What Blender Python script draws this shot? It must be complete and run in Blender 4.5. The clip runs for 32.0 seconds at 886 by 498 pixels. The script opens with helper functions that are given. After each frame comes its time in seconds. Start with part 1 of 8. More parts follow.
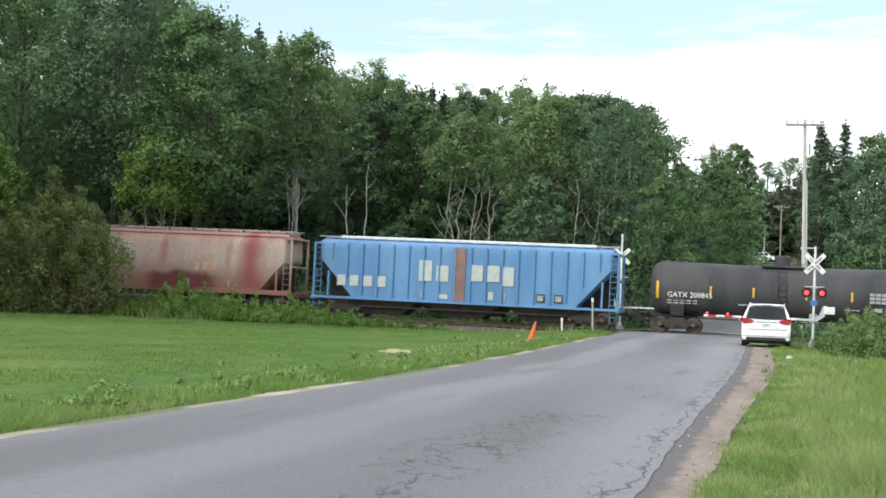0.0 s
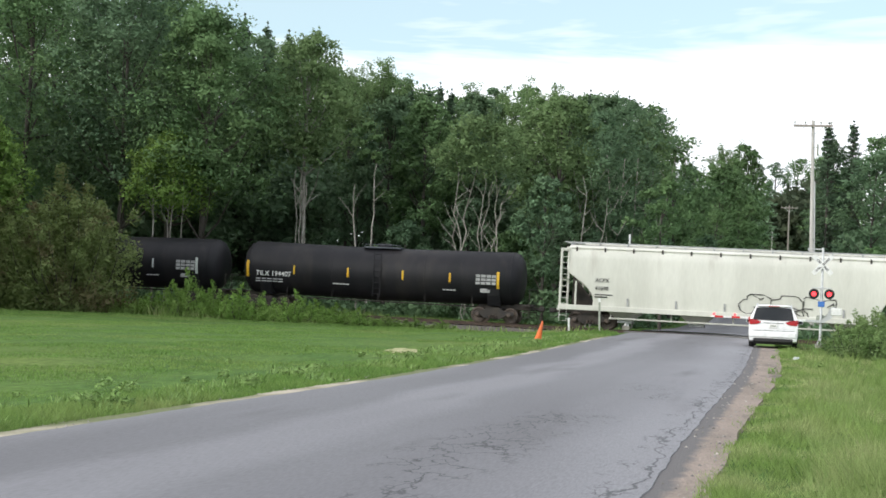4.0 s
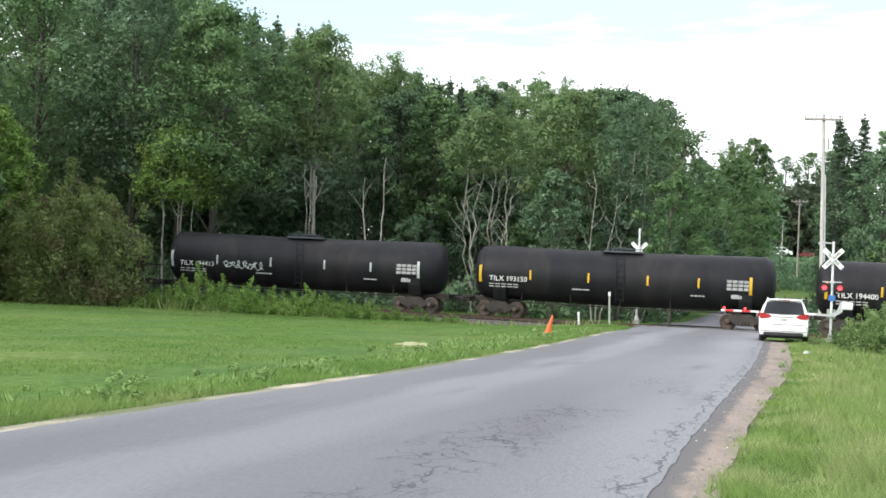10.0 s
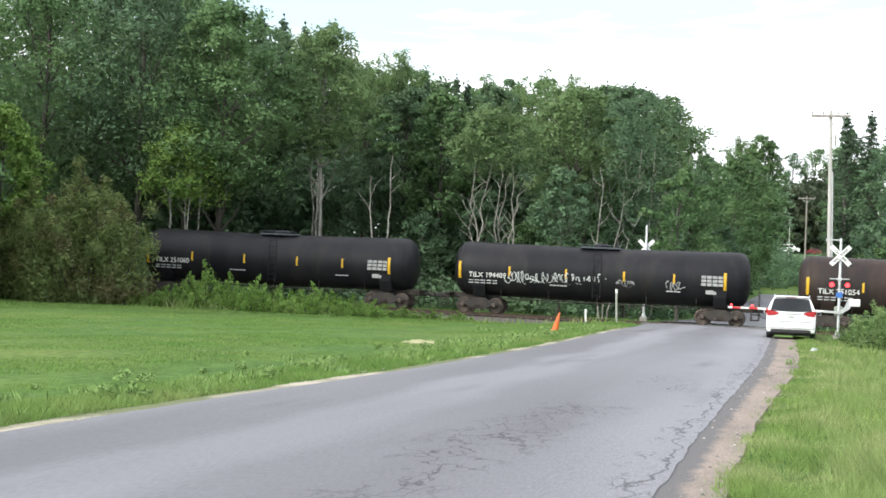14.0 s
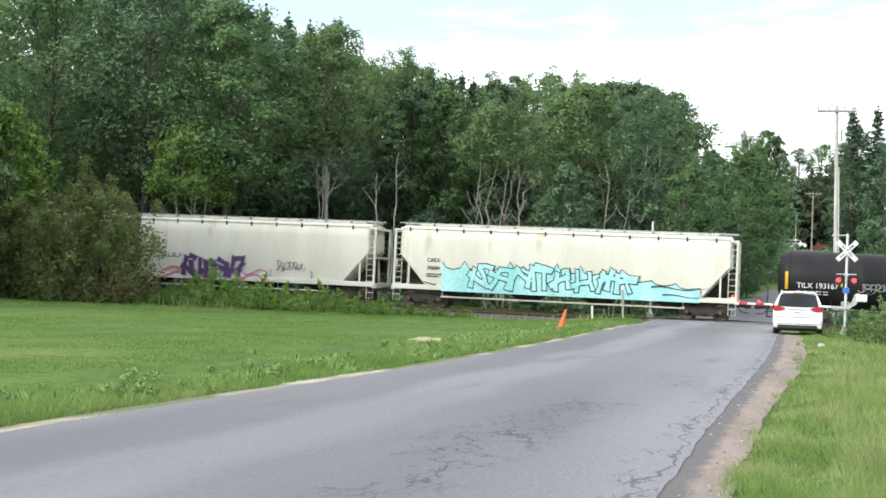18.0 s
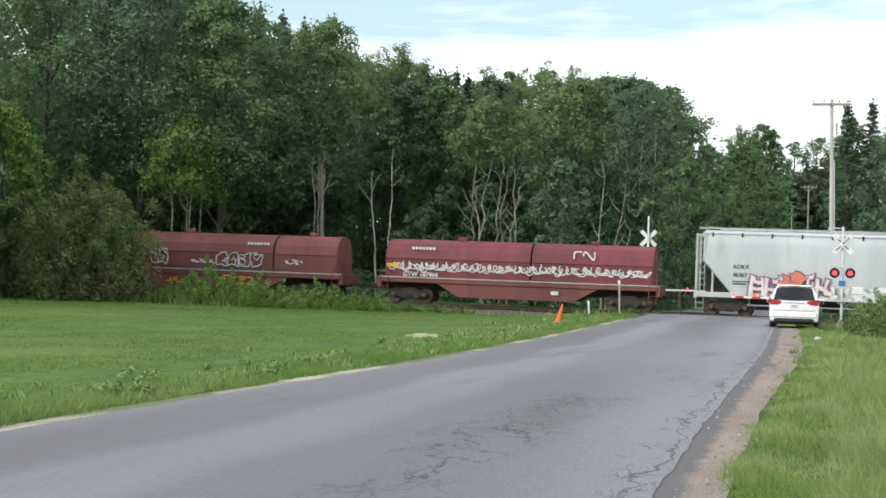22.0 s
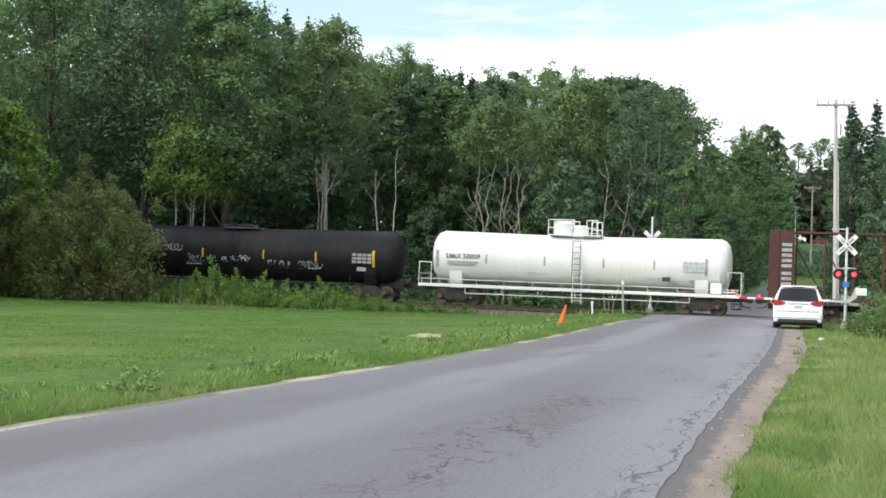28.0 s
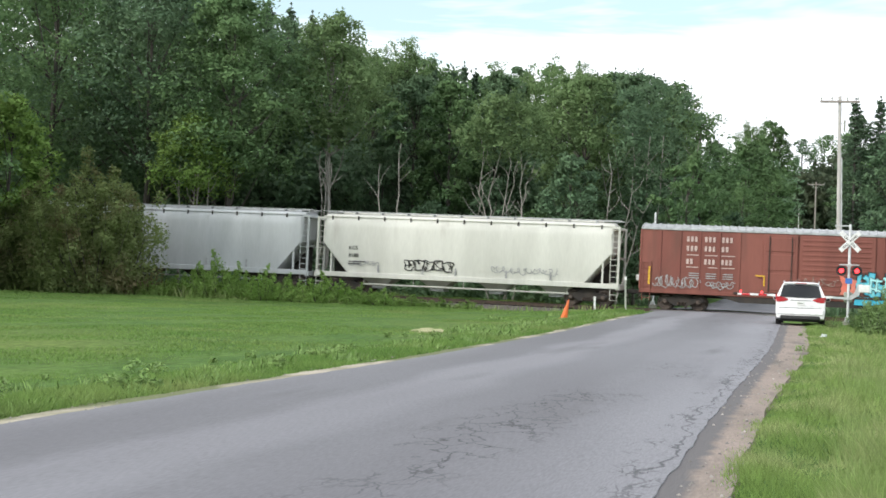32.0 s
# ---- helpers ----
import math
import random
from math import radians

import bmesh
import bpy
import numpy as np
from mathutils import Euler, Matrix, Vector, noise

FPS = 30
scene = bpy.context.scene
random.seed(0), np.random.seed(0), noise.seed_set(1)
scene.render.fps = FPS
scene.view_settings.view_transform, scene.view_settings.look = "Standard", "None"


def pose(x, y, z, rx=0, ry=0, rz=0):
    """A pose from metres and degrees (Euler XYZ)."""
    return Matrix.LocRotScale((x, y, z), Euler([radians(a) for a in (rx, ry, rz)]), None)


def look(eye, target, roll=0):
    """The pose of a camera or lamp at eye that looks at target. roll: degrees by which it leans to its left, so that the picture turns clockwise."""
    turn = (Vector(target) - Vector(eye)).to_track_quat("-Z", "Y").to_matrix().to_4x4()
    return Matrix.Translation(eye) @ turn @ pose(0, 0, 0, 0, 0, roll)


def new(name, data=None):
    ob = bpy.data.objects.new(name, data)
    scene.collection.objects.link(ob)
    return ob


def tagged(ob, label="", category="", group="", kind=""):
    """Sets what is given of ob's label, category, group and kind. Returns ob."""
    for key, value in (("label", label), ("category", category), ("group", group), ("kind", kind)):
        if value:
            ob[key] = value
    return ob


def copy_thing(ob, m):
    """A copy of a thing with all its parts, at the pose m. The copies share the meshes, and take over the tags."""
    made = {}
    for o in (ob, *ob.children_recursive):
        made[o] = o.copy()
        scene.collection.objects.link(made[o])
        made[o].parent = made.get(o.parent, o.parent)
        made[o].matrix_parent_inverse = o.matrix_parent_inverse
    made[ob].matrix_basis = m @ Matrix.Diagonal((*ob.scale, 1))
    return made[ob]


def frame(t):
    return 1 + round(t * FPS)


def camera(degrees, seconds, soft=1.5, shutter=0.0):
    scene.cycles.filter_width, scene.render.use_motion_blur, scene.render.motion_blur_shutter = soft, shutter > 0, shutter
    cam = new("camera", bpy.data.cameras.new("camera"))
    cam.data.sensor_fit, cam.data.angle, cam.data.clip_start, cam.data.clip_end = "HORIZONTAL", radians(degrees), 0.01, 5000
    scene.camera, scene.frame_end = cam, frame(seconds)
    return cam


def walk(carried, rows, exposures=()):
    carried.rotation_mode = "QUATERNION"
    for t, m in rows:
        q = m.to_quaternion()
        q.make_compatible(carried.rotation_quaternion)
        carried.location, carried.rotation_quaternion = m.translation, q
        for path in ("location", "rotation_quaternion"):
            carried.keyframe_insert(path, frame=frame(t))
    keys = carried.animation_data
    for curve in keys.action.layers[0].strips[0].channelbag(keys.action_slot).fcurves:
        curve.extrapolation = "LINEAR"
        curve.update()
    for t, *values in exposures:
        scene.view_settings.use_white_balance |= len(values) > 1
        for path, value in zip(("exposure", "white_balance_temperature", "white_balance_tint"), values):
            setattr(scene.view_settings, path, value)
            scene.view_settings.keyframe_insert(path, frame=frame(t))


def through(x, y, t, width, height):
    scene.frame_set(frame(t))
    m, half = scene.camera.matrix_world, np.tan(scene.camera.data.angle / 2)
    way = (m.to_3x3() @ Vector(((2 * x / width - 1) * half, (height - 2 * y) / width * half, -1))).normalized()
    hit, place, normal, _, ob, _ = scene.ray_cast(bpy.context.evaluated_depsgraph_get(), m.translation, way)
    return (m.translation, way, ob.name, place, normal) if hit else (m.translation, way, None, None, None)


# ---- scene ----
cam = camera(34.8, 32.0, soft=1.6, shutter=0.1)
EYE = (0.0, 0.0, 1.5)
# seconds, yaw to the left of +y, pitch, roll, in degrees
PATH = [
    (0, 12.800, 2.106, 2.300), (0.5, 12.816, 2.047, 2.436), (1, 12.934, 2.072, 2.493), (1.5, 12.974, 2.066, 2.564),
    (2, 12.917, 2.023, 2.645), (2.5, 12.843, 2.021, 2.760), (3, 12.920, 2.015, 2.679), (3.5, 13.064, 2.092, 2.645),
    (5.5, 12.975, 1.937, 2.392), (6, 12.951, 2.029, 2.373), (6.5, 12.929, 2.197, 2.363), (7, 13.028, 2.122, 2.482),
    (7.5, 13.257, 1.967, 2.470), (8, 13.279, 1.893, 2.438), (8.5, 13.245, 1.983, 2.493), (9, 13.283, 2.008, 2.606),
    (9.5, 13.415, 1.934, 2.598), (10, 13.475, 1.805, 2.584), (10.5, 13.481, 1.846, 2.382), (11, 13.474, 1.938, 2.280),
    (11.5, 13.552, 1.882, 2.351), (12, 13.709, 1.910, 2.365), (12.5, 13.619, 1.850, 2.408), (13, 13.576, 1.825, 2.419),
    (13.5, 13.678, 1.736, 2.469), (14, 13.748, 1.699, 2.469), (14.5, 13.811, 1.672, 2.246), (16.5, 13.928, 1.581, 2.194),
    (17, 13.898, 1.504, 2.112), (17.5, 14.014, 1.608, 2.202), (18, 13.989, 1.577, 2.197), (18.5, 13.924, 1.551, 2.194),
    (19, 13.922, 1.540, 2.151), (19.5, 13.938, 1.577, 2.056), (20, 14.033, 1.629, 2.141), (20.5, 14.082, 1.579, 2.077),
    (21, 13.929, 1.305, 1.912), (21.5, 13.779, 1.266, 1.750), (22, 13.828, 1.426, 1.746), (22.5, 14.059, 1.463, 1.852),
    (23, 14.215, 1.431, 1.790), (23.5, 14.201, 1.310, 1.880), (24, 14.127, 1.289, 1.708), (24.5, 13.998, 1.378, 1.632),
    (25, 13.934, 1.471, 1.584), (25.5, 13.978, 1.533, 1.609), (27.5, 13.919, 1.368, 1.792), (28, 13.973, 1.428, 1.860),
    (28.5, 14.056, 1.473, 1.984), (29, 14.127, 1.301, 1.946), (29.5, 14.209, 1.269, 2.026), (30, 14.207, 1.267, 2.010),
    (30.5, 14.103, 1.321, 2.011), (31, 14.022, 1.370, 2.039), (31.5, 14.012, 1.220, 2.194), (32, 14.081, 1.208, 2.153),
]


def aim(yaw, pitch, roll):
    a, b = radians(yaw), radians(pitch)
    far = (EYE[0] - math.sin(a) * math.cos(b), EYE[1] + math.cos(a) * math.cos(b), EYE[2] + math.sin(b))
    return look(EYE, far, roll)


walk(cam, [(t, aim(a, b, c)) for t, a, b, c in PATH], exposures=[(t, e, 6400, 10) for t, e in ((0.0, 0.14), (1.0, 0.18), (3.0, -0.05), (6.0, 0.32), (8.0, 0.2), (9.0, 0.32), (10.0, 0.42), (13.0, 0.5), (16.5, 0.52), (18.0, 0.40), (19.0, 0.0), (21.0, 0.03), (22.0, 0.02), (23.0, 0.26), (25.0, 0.48), (28.0, 0.12), (29.0, 0.12), (30.0, 0.36), (31.0, 0.38), (32.0, 0.16))])

# ---- light: a bright hazy evening sky, soft sun from behind the camera ----
SUN_UP, SUN_TURN = 25.0, 222.0
world = bpy.data.worlds.new("sky")
scene.world = world
world.use_nodes = True
wn, wl = world.node_tree.nodes, world.node_tree.links
wn.clear()
w_out = wn.new("ShaderNodeOutputWorld")
w_bg = wn.new("ShaderNodeBackground")
w_sky = wn.new("ShaderNodeTexSky")
w_sky.sky_type = "NISHITA"
w_sky.sun_disc = False
w_sky.sun_elevation, w_sky.sun_rotation = radians(SUN_UP), radians(SUN_TURN)
w_co = wn.new("ShaderNodeTexCoord")
w_map = wn.new("ShaderNodeMapping")
w_map.inputs["Scale"].default_value = (1.5, 1.5, 14.0)
w_map.inputs["Location"].default_value = (0.35, 0.0, 0.2)
w_noise = wn.new("ShaderNodeTexNoise")
w_noise.inputs["Scale"].default_value = 1.6
w_noise.inputs["Detail"].default_value = 5.0
w_noise.inputs["Roughness"].default_value = 0.6
w_noise.inputs["Distortion"].default_value = 0.5
w_ramp = wn.new("ShaderNodeValToRGB")
w_ramp.color_ramp.elements[0].position, w_ramp.color_ramp.elements[1].position = 0.39, 0.60
w_ramp.color_ramp.elements[0].color = (0.36, 0.36, 0.36, 1)
w_ramp.color_ramp.elements[1].color = (1, 1, 1, 1)
w_mix = wn.new("ShaderNodeMix")
w_mix.data_type = "RGBA"
w_mix.inputs[7].default_value = (10.6, 10.8, 11.2, 1.0)
wl.new(w_co.outputs["Generated"], w_map.inputs["Vector"])
wl.new(w_map.outputs["Vector"], w_noise.inputs["Vector"])
# the cloud thickens into white haze towards the horizon, blue shows above it
w_sep = wn.new("ShaderNodeSeparateXYZ")
wl.new(w_co.outputs["Generated"], w_sep.inputs[0])
w_haze = wn.new("ShaderNodeMapRange")
w_haze.interpolation_type = "SMOOTHSTEP"
for w_key, w_value in (("From Min", 0.115), ("From Max", 0.205), ("To Min", 0.34), ("To Max", -0.06)):
    w_haze.inputs[w_key].default_value = w_value
wl.new(w_sep.outputs["Z"], w_haze.inputs["Value"])
w_high = wn.new("ShaderNodeMapRange")
for w_key, w_value in (("From Min", 0.24), ("From Max", 0.40), ("To Min", 0.0), ("To Max", 0.14)):
    w_high.inputs[w_key].default_value = w_value
wl.new(w_sep.outputs["Z"], w_high.inputs["Value"])
w_sum, w_all = wn.new("ShaderNodeMath"), wn.new("ShaderNodeMath")
wl.new(w_haze.outputs["Result"], w_sum.inputs[0])
wl.new(w_high.outputs["Result"], w_sum.inputs[1])
wl.new(w_sum.outputs[0], w_all.inputs[0])
wl.new(w_noise.outputs["Fac"], w_all.inputs[1])
wl.new(w_all.outputs[0], w_ramp.inputs["Fac"])
wl.new(w_ramp.outputs["Color"], w_mix.inputs[0])
w_tint = wn.new("ShaderNodeMix")
w_tint.data_type, w_tint.blend_type = "RGBA", "MULTIPLY"
w_tint.inputs[0].default_value = 1.0
w_tint.inputs[7].default_value = (0.85, 1.25, 1.15, 1.0)
wl.new(w_sky.outputs["Color"], w_tint.inputs[6])
wl.new(w_tint.outputs[2], w_mix.inputs[6])
wl.new(w_mix.outputs[2], w_bg.inputs["Color"])
w_bg.inputs["Strength"].default_value = 0.125
wl.new(w_bg.outputs["Background"], w_out.inputs["Surface"])

sun = new("sun", bpy.data.lights.new("sun", "SUN"))
sun.data.energy, sun.data.angle, sun.data.color = 2.3, radians(12), (1.0, 0.95, 0.87)
SA, SE = radians(SUN_TURN), radians(SUN_UP)
sun.matrix_world = look((math.sin(SA) * math.cos(SE) * 50, math.cos(SA) * math.cos(SE) * 50, math.sin(SE) * 50), (0, 0, 0))


# ---- materials ----
def mat(name, a, b=None, rough=0.6, metal=0.0, scale=2.0, fine=30.0, bump=0.15, stretch=(1, 1, 1), spread=(0.4, 0.62), stain=None, stain_at=(0.6, 0.72), stain_scale=0.7, random_tone=0.0, island=0.0, glow=None, strength=0.0, through=0.0, spec=0.4, grainy=0.16):
    """Two tones mixed by a broad noise, a fine grain, an optional stain tone, and bump."""
    m = bpy.data.materials.new(name)
    m.use_nodes = True
    n, l = m.node_tree.nodes, m.node_tree.links
    p = n["Principled BSDF"]
    b = b or tuple(c * 0.75 for c in a)
    co = n.new("ShaderNodeTexCoord")
    mp = n.new("ShaderNodeMapping")
    mp.inputs["Scale"].default_value = stretch
    l.new(co.outputs["Object"], mp.inputs["Vector"])

    def noisy(s, d):
        t = n.new("ShaderNodeTexNoise")
        t.inputs["Scale"].default_value, t.inputs["Detail"].default_value = s, d
        l.new(mp.outputs["Vector"], t.inputs["Vector"])
        return t.outputs["Fac"]

    def ramp(src, lo, hi):
        r = n.new("ShaderNodeMapRange")
        r.inputs["From Min"].default_value, r.inputs["From Max"].default_value = lo, hi
        l.new(src, r.inputs["Value"])
        return r.outputs["Result"]

    def mix(fac, c1, c2):
        x = n.new("ShaderNodeMix")
        x.data_type = "RGBA"
        for i, c in ((0, fac), (6, c1), (7, c2)):
            if isinstance(c, (tuple, list)):
                x.inputs[i].default_value = (*c, 1.0)
            elif isinstance(c, float):
                x.inputs[i].default_value = c
            else:
                l.new(c, x.inputs[i])
        return x.outputs[2]

    grain = noisy(fine, 4)
    col = mix(ramp(noisy(scale, 5), *spread), tuple(a), tuple(b))
    if stain:
        col = mix(ramp(noisy(stain_scale, 6), *stain_at), col, tuple(stain))
    hs = n.new("ShaderNodeHueSaturation")
    l.new(col, hs.inputs["Color"])
    v = ramp(grain, 0.25, 0.75)
    mr = n.new("ShaderNodeMapRange")
    mr.inputs["To Min"].default_value, mr.inputs["To Max"].default_value = 1 - grainy, 1 + grainy
    l.new(v, mr.inputs["Value"])
    val = mr.outputs["Result"]
    for amount, kind, out in ((random_tone, "ShaderNodeObjectInfo", "Random"), (island, "ShaderNodeNewGeometry", "Random Per Island")):
        if amount:
            g = n.new(kind)
            q = n.new("ShaderNodeMapRange")
            q.inputs["To Min"].default_value, q.inputs["To Max"].default_value = 1 - amount, 1 + amount
            l.new(g.outputs[out], q.inputs["Value"])
            mu = n.new("ShaderNodeMath")
            mu.operation = "MULTIPLY"
            l.new(val, mu.inputs[0])
            l.new(q.outputs["Result"], mu.inputs[1])
            val = mu.outputs[0]
    l.new(val, hs.inputs["Value"])
    l.new(hs.outputs["Color"], p.inputs["Base Color"])
    p.inputs["Roughness"].default_value, p.inputs["Metallic"].default_value = rough, metal
    p.inputs["Specular IOR Level"].default_value = spec
    if bump:
        bu = n.new("ShaderNodeBump")
        bu.inputs["Strength"].default_value, bu.inputs["Distance"].default_value = bump, 0.02
        l.new(grain, bu.inputs["Height"])
        l.new(bu.outputs["Normal"], p.inputs["Normal"])
    if glow:
        p.inputs["Emission Color"].default_value = (*glow, 1)
        p.inputs["Emission Strength"].default_value = strength
    if through:
        tr = n.new("ShaderNodeBsdfTranslucent")
        l.new(hs.outputs["Color"], tr.inputs["Color"])
        ms = n.new("ShaderNodeMixShader")
        ms.inputs[0].default_value = through
        l.new(p.outputs[0], ms.inputs[1])
        l.new(tr.outputs[0], ms.inputs[2])
        l.new(ms.outputs[0], n["Material Output"].inputs["Surface"])
    return m


# ---- mesh building ----
class Mb:
    """A mesh in the making: plain lists of corners and faces."""

    def __init__(self):
        self.v, self.f = [], []

    def add(self, verts, faces):
        k = len(self.v)
        self.v.extend(tuple(p) for p in verts)
        self.f.extend(tuple(i + k for i in f) for f in faces)
        return self

    def box(self, x0, x1, y0, y1, z0, z1, b=0.0):
        if b <= 0:
            v = [(x, y, z) for x in (x0, x1) for y in (y0, y1) for z in (z0, z1)]
            return self.add(v, [(0, 1, 3, 2), (4, 6, 7, 5), (0, 4, 5, 1), (2, 3, 7, 6), (0, 2, 6, 4), (1, 5, 7, 3)])
        b = min(b, (x1 - x0) * 0.45, (y1 - y0) * 0.45, (z1 - z0) * 0.45)
        v, at, faces = [], {}, []
        lo, hi = (x0, y0, z0), (x1, y1, z1)
        for s in [(i, j, k) for i in (0, 1) for j in (0, 1) for k in (0, 1)]:
            for ax in range(3):
                p = [(hi[n] if s[n] else lo[n]) for n in range(3)]
                for n in range(3):
                    if n != ax:
                        p[n] += -b if s[n] else b
                at[(s, ax)] = len(v)
                v.append(tuple(p))
        for ax in range(3):
            o = [n for n in range(3) if n != ax]
            for side in (0, 1):
                q = []
                for i, j in ((0, 0), (1, 0), (1, 1), (0, 1)):
                    s = [0, 0, 0]
                    s[ax], s[o[0]], s[o[1]] = side, i, j
                    q.append(at[(tuple(s), ax)])
                faces.append(q)
            for i, j in ((0, 0), (1, 0), (1, 1), (0, 1)):
                ss = []
                for side in (0, 1):
                    s = [0, 0, 0]
                    s[ax], s[o[0]], s[o[1]] = side, i, j
                    ss.append(tuple(s))
                faces.append([at[(ss[0], o[0])], at[(ss[1], o[0])], at[(ss[1], o[1])], at[(ss[0], o[1])]])
        for s in [(i, j, k) for i in (0, 1) for j in (0, 1) for k in (0, 1)]:
            faces.append([at[(s, 0)], at[(s, 1)], at[(s, 2)]])
        mid = Vector(((x0 + x1) / 2, (y0 + y1) / 2, (z0 + z1) / 2))
        good = []
        for f in faces:
            a, c, d = (Vector(v[i]) for i in f[:3])
            cen = sum((Vector(v[i]) for i in f), Vector()) / len(f)
            good.append(f if (c - a).cross(d - a).dot(cen - mid) >= 0 else f[::-1])
        return self.add(v, good)

    def loft(self, rings, caps=True, closed=True):
        n = len(rings[0])
        v = [p for r in rings for p in r]
        f = []
        for i in range(len(rings) - 1):
            for j in range(n if closed else n - 1):
                k = (j + 1) % n
                f.append((i * n + j, i * n + k, (i + 1) * n + k, (i + 1) * n + j))
        if caps:
            f.append(tuple(range(n))[::-1])
            f.append(tuple(range((len(rings) - 1) * n, len(rings) * n)))
        return self.add(v, f)

    def tube(self, pts, r, n=6, r2=None):
        pts = [Vector(p) for p in pts]
        r2 = r if r2 is None else r2
        rings = []
        for i, p in enumerate(pts):
            d = (pts[min(i + 1, len(pts) - 1)] - pts[max(i - 1, 0)]).normalized()
            up = Vector((0, 0, 1)) if abs(d.z) < 0.95 else Vector((1, 0, 0))
            s = d.cross(up).normalized()
            u = s.cross(d)
            q = r + (r2 - r) * i / max(1, len(pts) - 1)
            rings.append([p + (s * math.cos(2 * math.pi * k / n) + u * math.sin(2 * math.pi * k / n)) * q for k in range(n)])
        return self.loft(rings)

    def turned(self, prof, n=16, axis="x", at=(0, 0, 0)):
        """A body turned round an axis: prof holds (place along it, radius)."""
        rings = []
        for h, r in prof:
            ring = []
            for k in range(n):
                c, s = math.cos(2 * math.pi * k / n) * r, math.sin(2 * math.pi * k / n) * r
                p = {"x": (h, c, s), "y": (c, h, s), "z": (c, s, h)}[axis]
                ring.append((p[0] + at[0], p[1] + at[1], p[2] + at[2]))
            rings.append(ring)
        return self.loft(rings)

    def quad(self, a, b, c, d):
        return self.add([a, b, c, d], [(0, 1, 2, 3)])

    def mesh(self, name, material, smooth=False):
        me = bpy.data.meshes.new(name)
        me.from_pydata(self.v, [], self.f)
        me.materials.append(material)
        if smooth:
            me.polygons.foreach_set("use_smooth", [True] * len(me.polygons))
            me.set_sharp_from_angle(angle=radians(40))
        me.update()
        return me


def part(name, mb, material, parent, label="", smooth=False, at=None):
    """Links a mesh as one object under a thing or a part."""
    me = mb.mesh(name, material, smooth) if isinstance(mb, Mb) else mb
    ob = new(name, me)
    ob.parent = parent
    if at is not None:
        ob.matrix_basis = at
    if label:
        tagged(ob, label)
    return ob


def thing(name, label, category, group="", m=None, kind=""):
    ob = new(name)
    ob.empty_display_size = 0.3
    if m is not None:
        ob.matrix_basis = m
    return tagged(ob, label, category, group, kind)


def structure(name, mb, material, label, category, smooth=False, kind="structure"):
    return tagged(new(name, mb.mesh(name, material, smooth)), label, category, "", kind)


TEXTS = {}


def text_mesh(words, size, material, depth=0.004, bold=0.0):
    key = (words, size, material.name)
    if key not in TEXTS:
        cu = bpy.data.curves.new("lettering", "FONT")
        cu.body, cu.size, cu.extrude, cu.offset, cu.resolution_u = words, size, depth, 0.0, 3
        ob = bpy.data.objects.new("lettering", cu)
        scene.collection.objects.link(ob)
        me = bpy.data.meshes.new_from_object(ob.evaluated_get(bpy.context.evaluated_depsgraph_get()))
        if bold:
            n = len(me.vertices)
            co = np.empty(n * 3)
            me.vertices.foreach_get("co", co)
            co = co.reshape(-1, 3)
            polys = [tuple(q.vertices) for q in me.polygons]
            vs, fs = [], []
            for k, (dx, dy) in enumerate(((0, 0), (bold, 0), (0, bold), (bold, bold))):
                vs.extend((co + [dx, dy, 0.0015 * k]).tolist())
                fs.extend(tuple(i + k * n for i in q) for q in polys)
            me = bpy.data.meshes.new("lettering")
            me.from_pydata(vs, [], fs)
        me.materials.clear()
        me.materials.append(material)
        me.name = "lettering"
        bpy.data.objects.remove(ob)
        TEXTS[key] = me
    return TEXTS[key]


def smooth_step(a, b, x):
    t = min(1.0, max(0.0, (x - a) / (b - a)))
    return t * t * (3 - 2 * t)


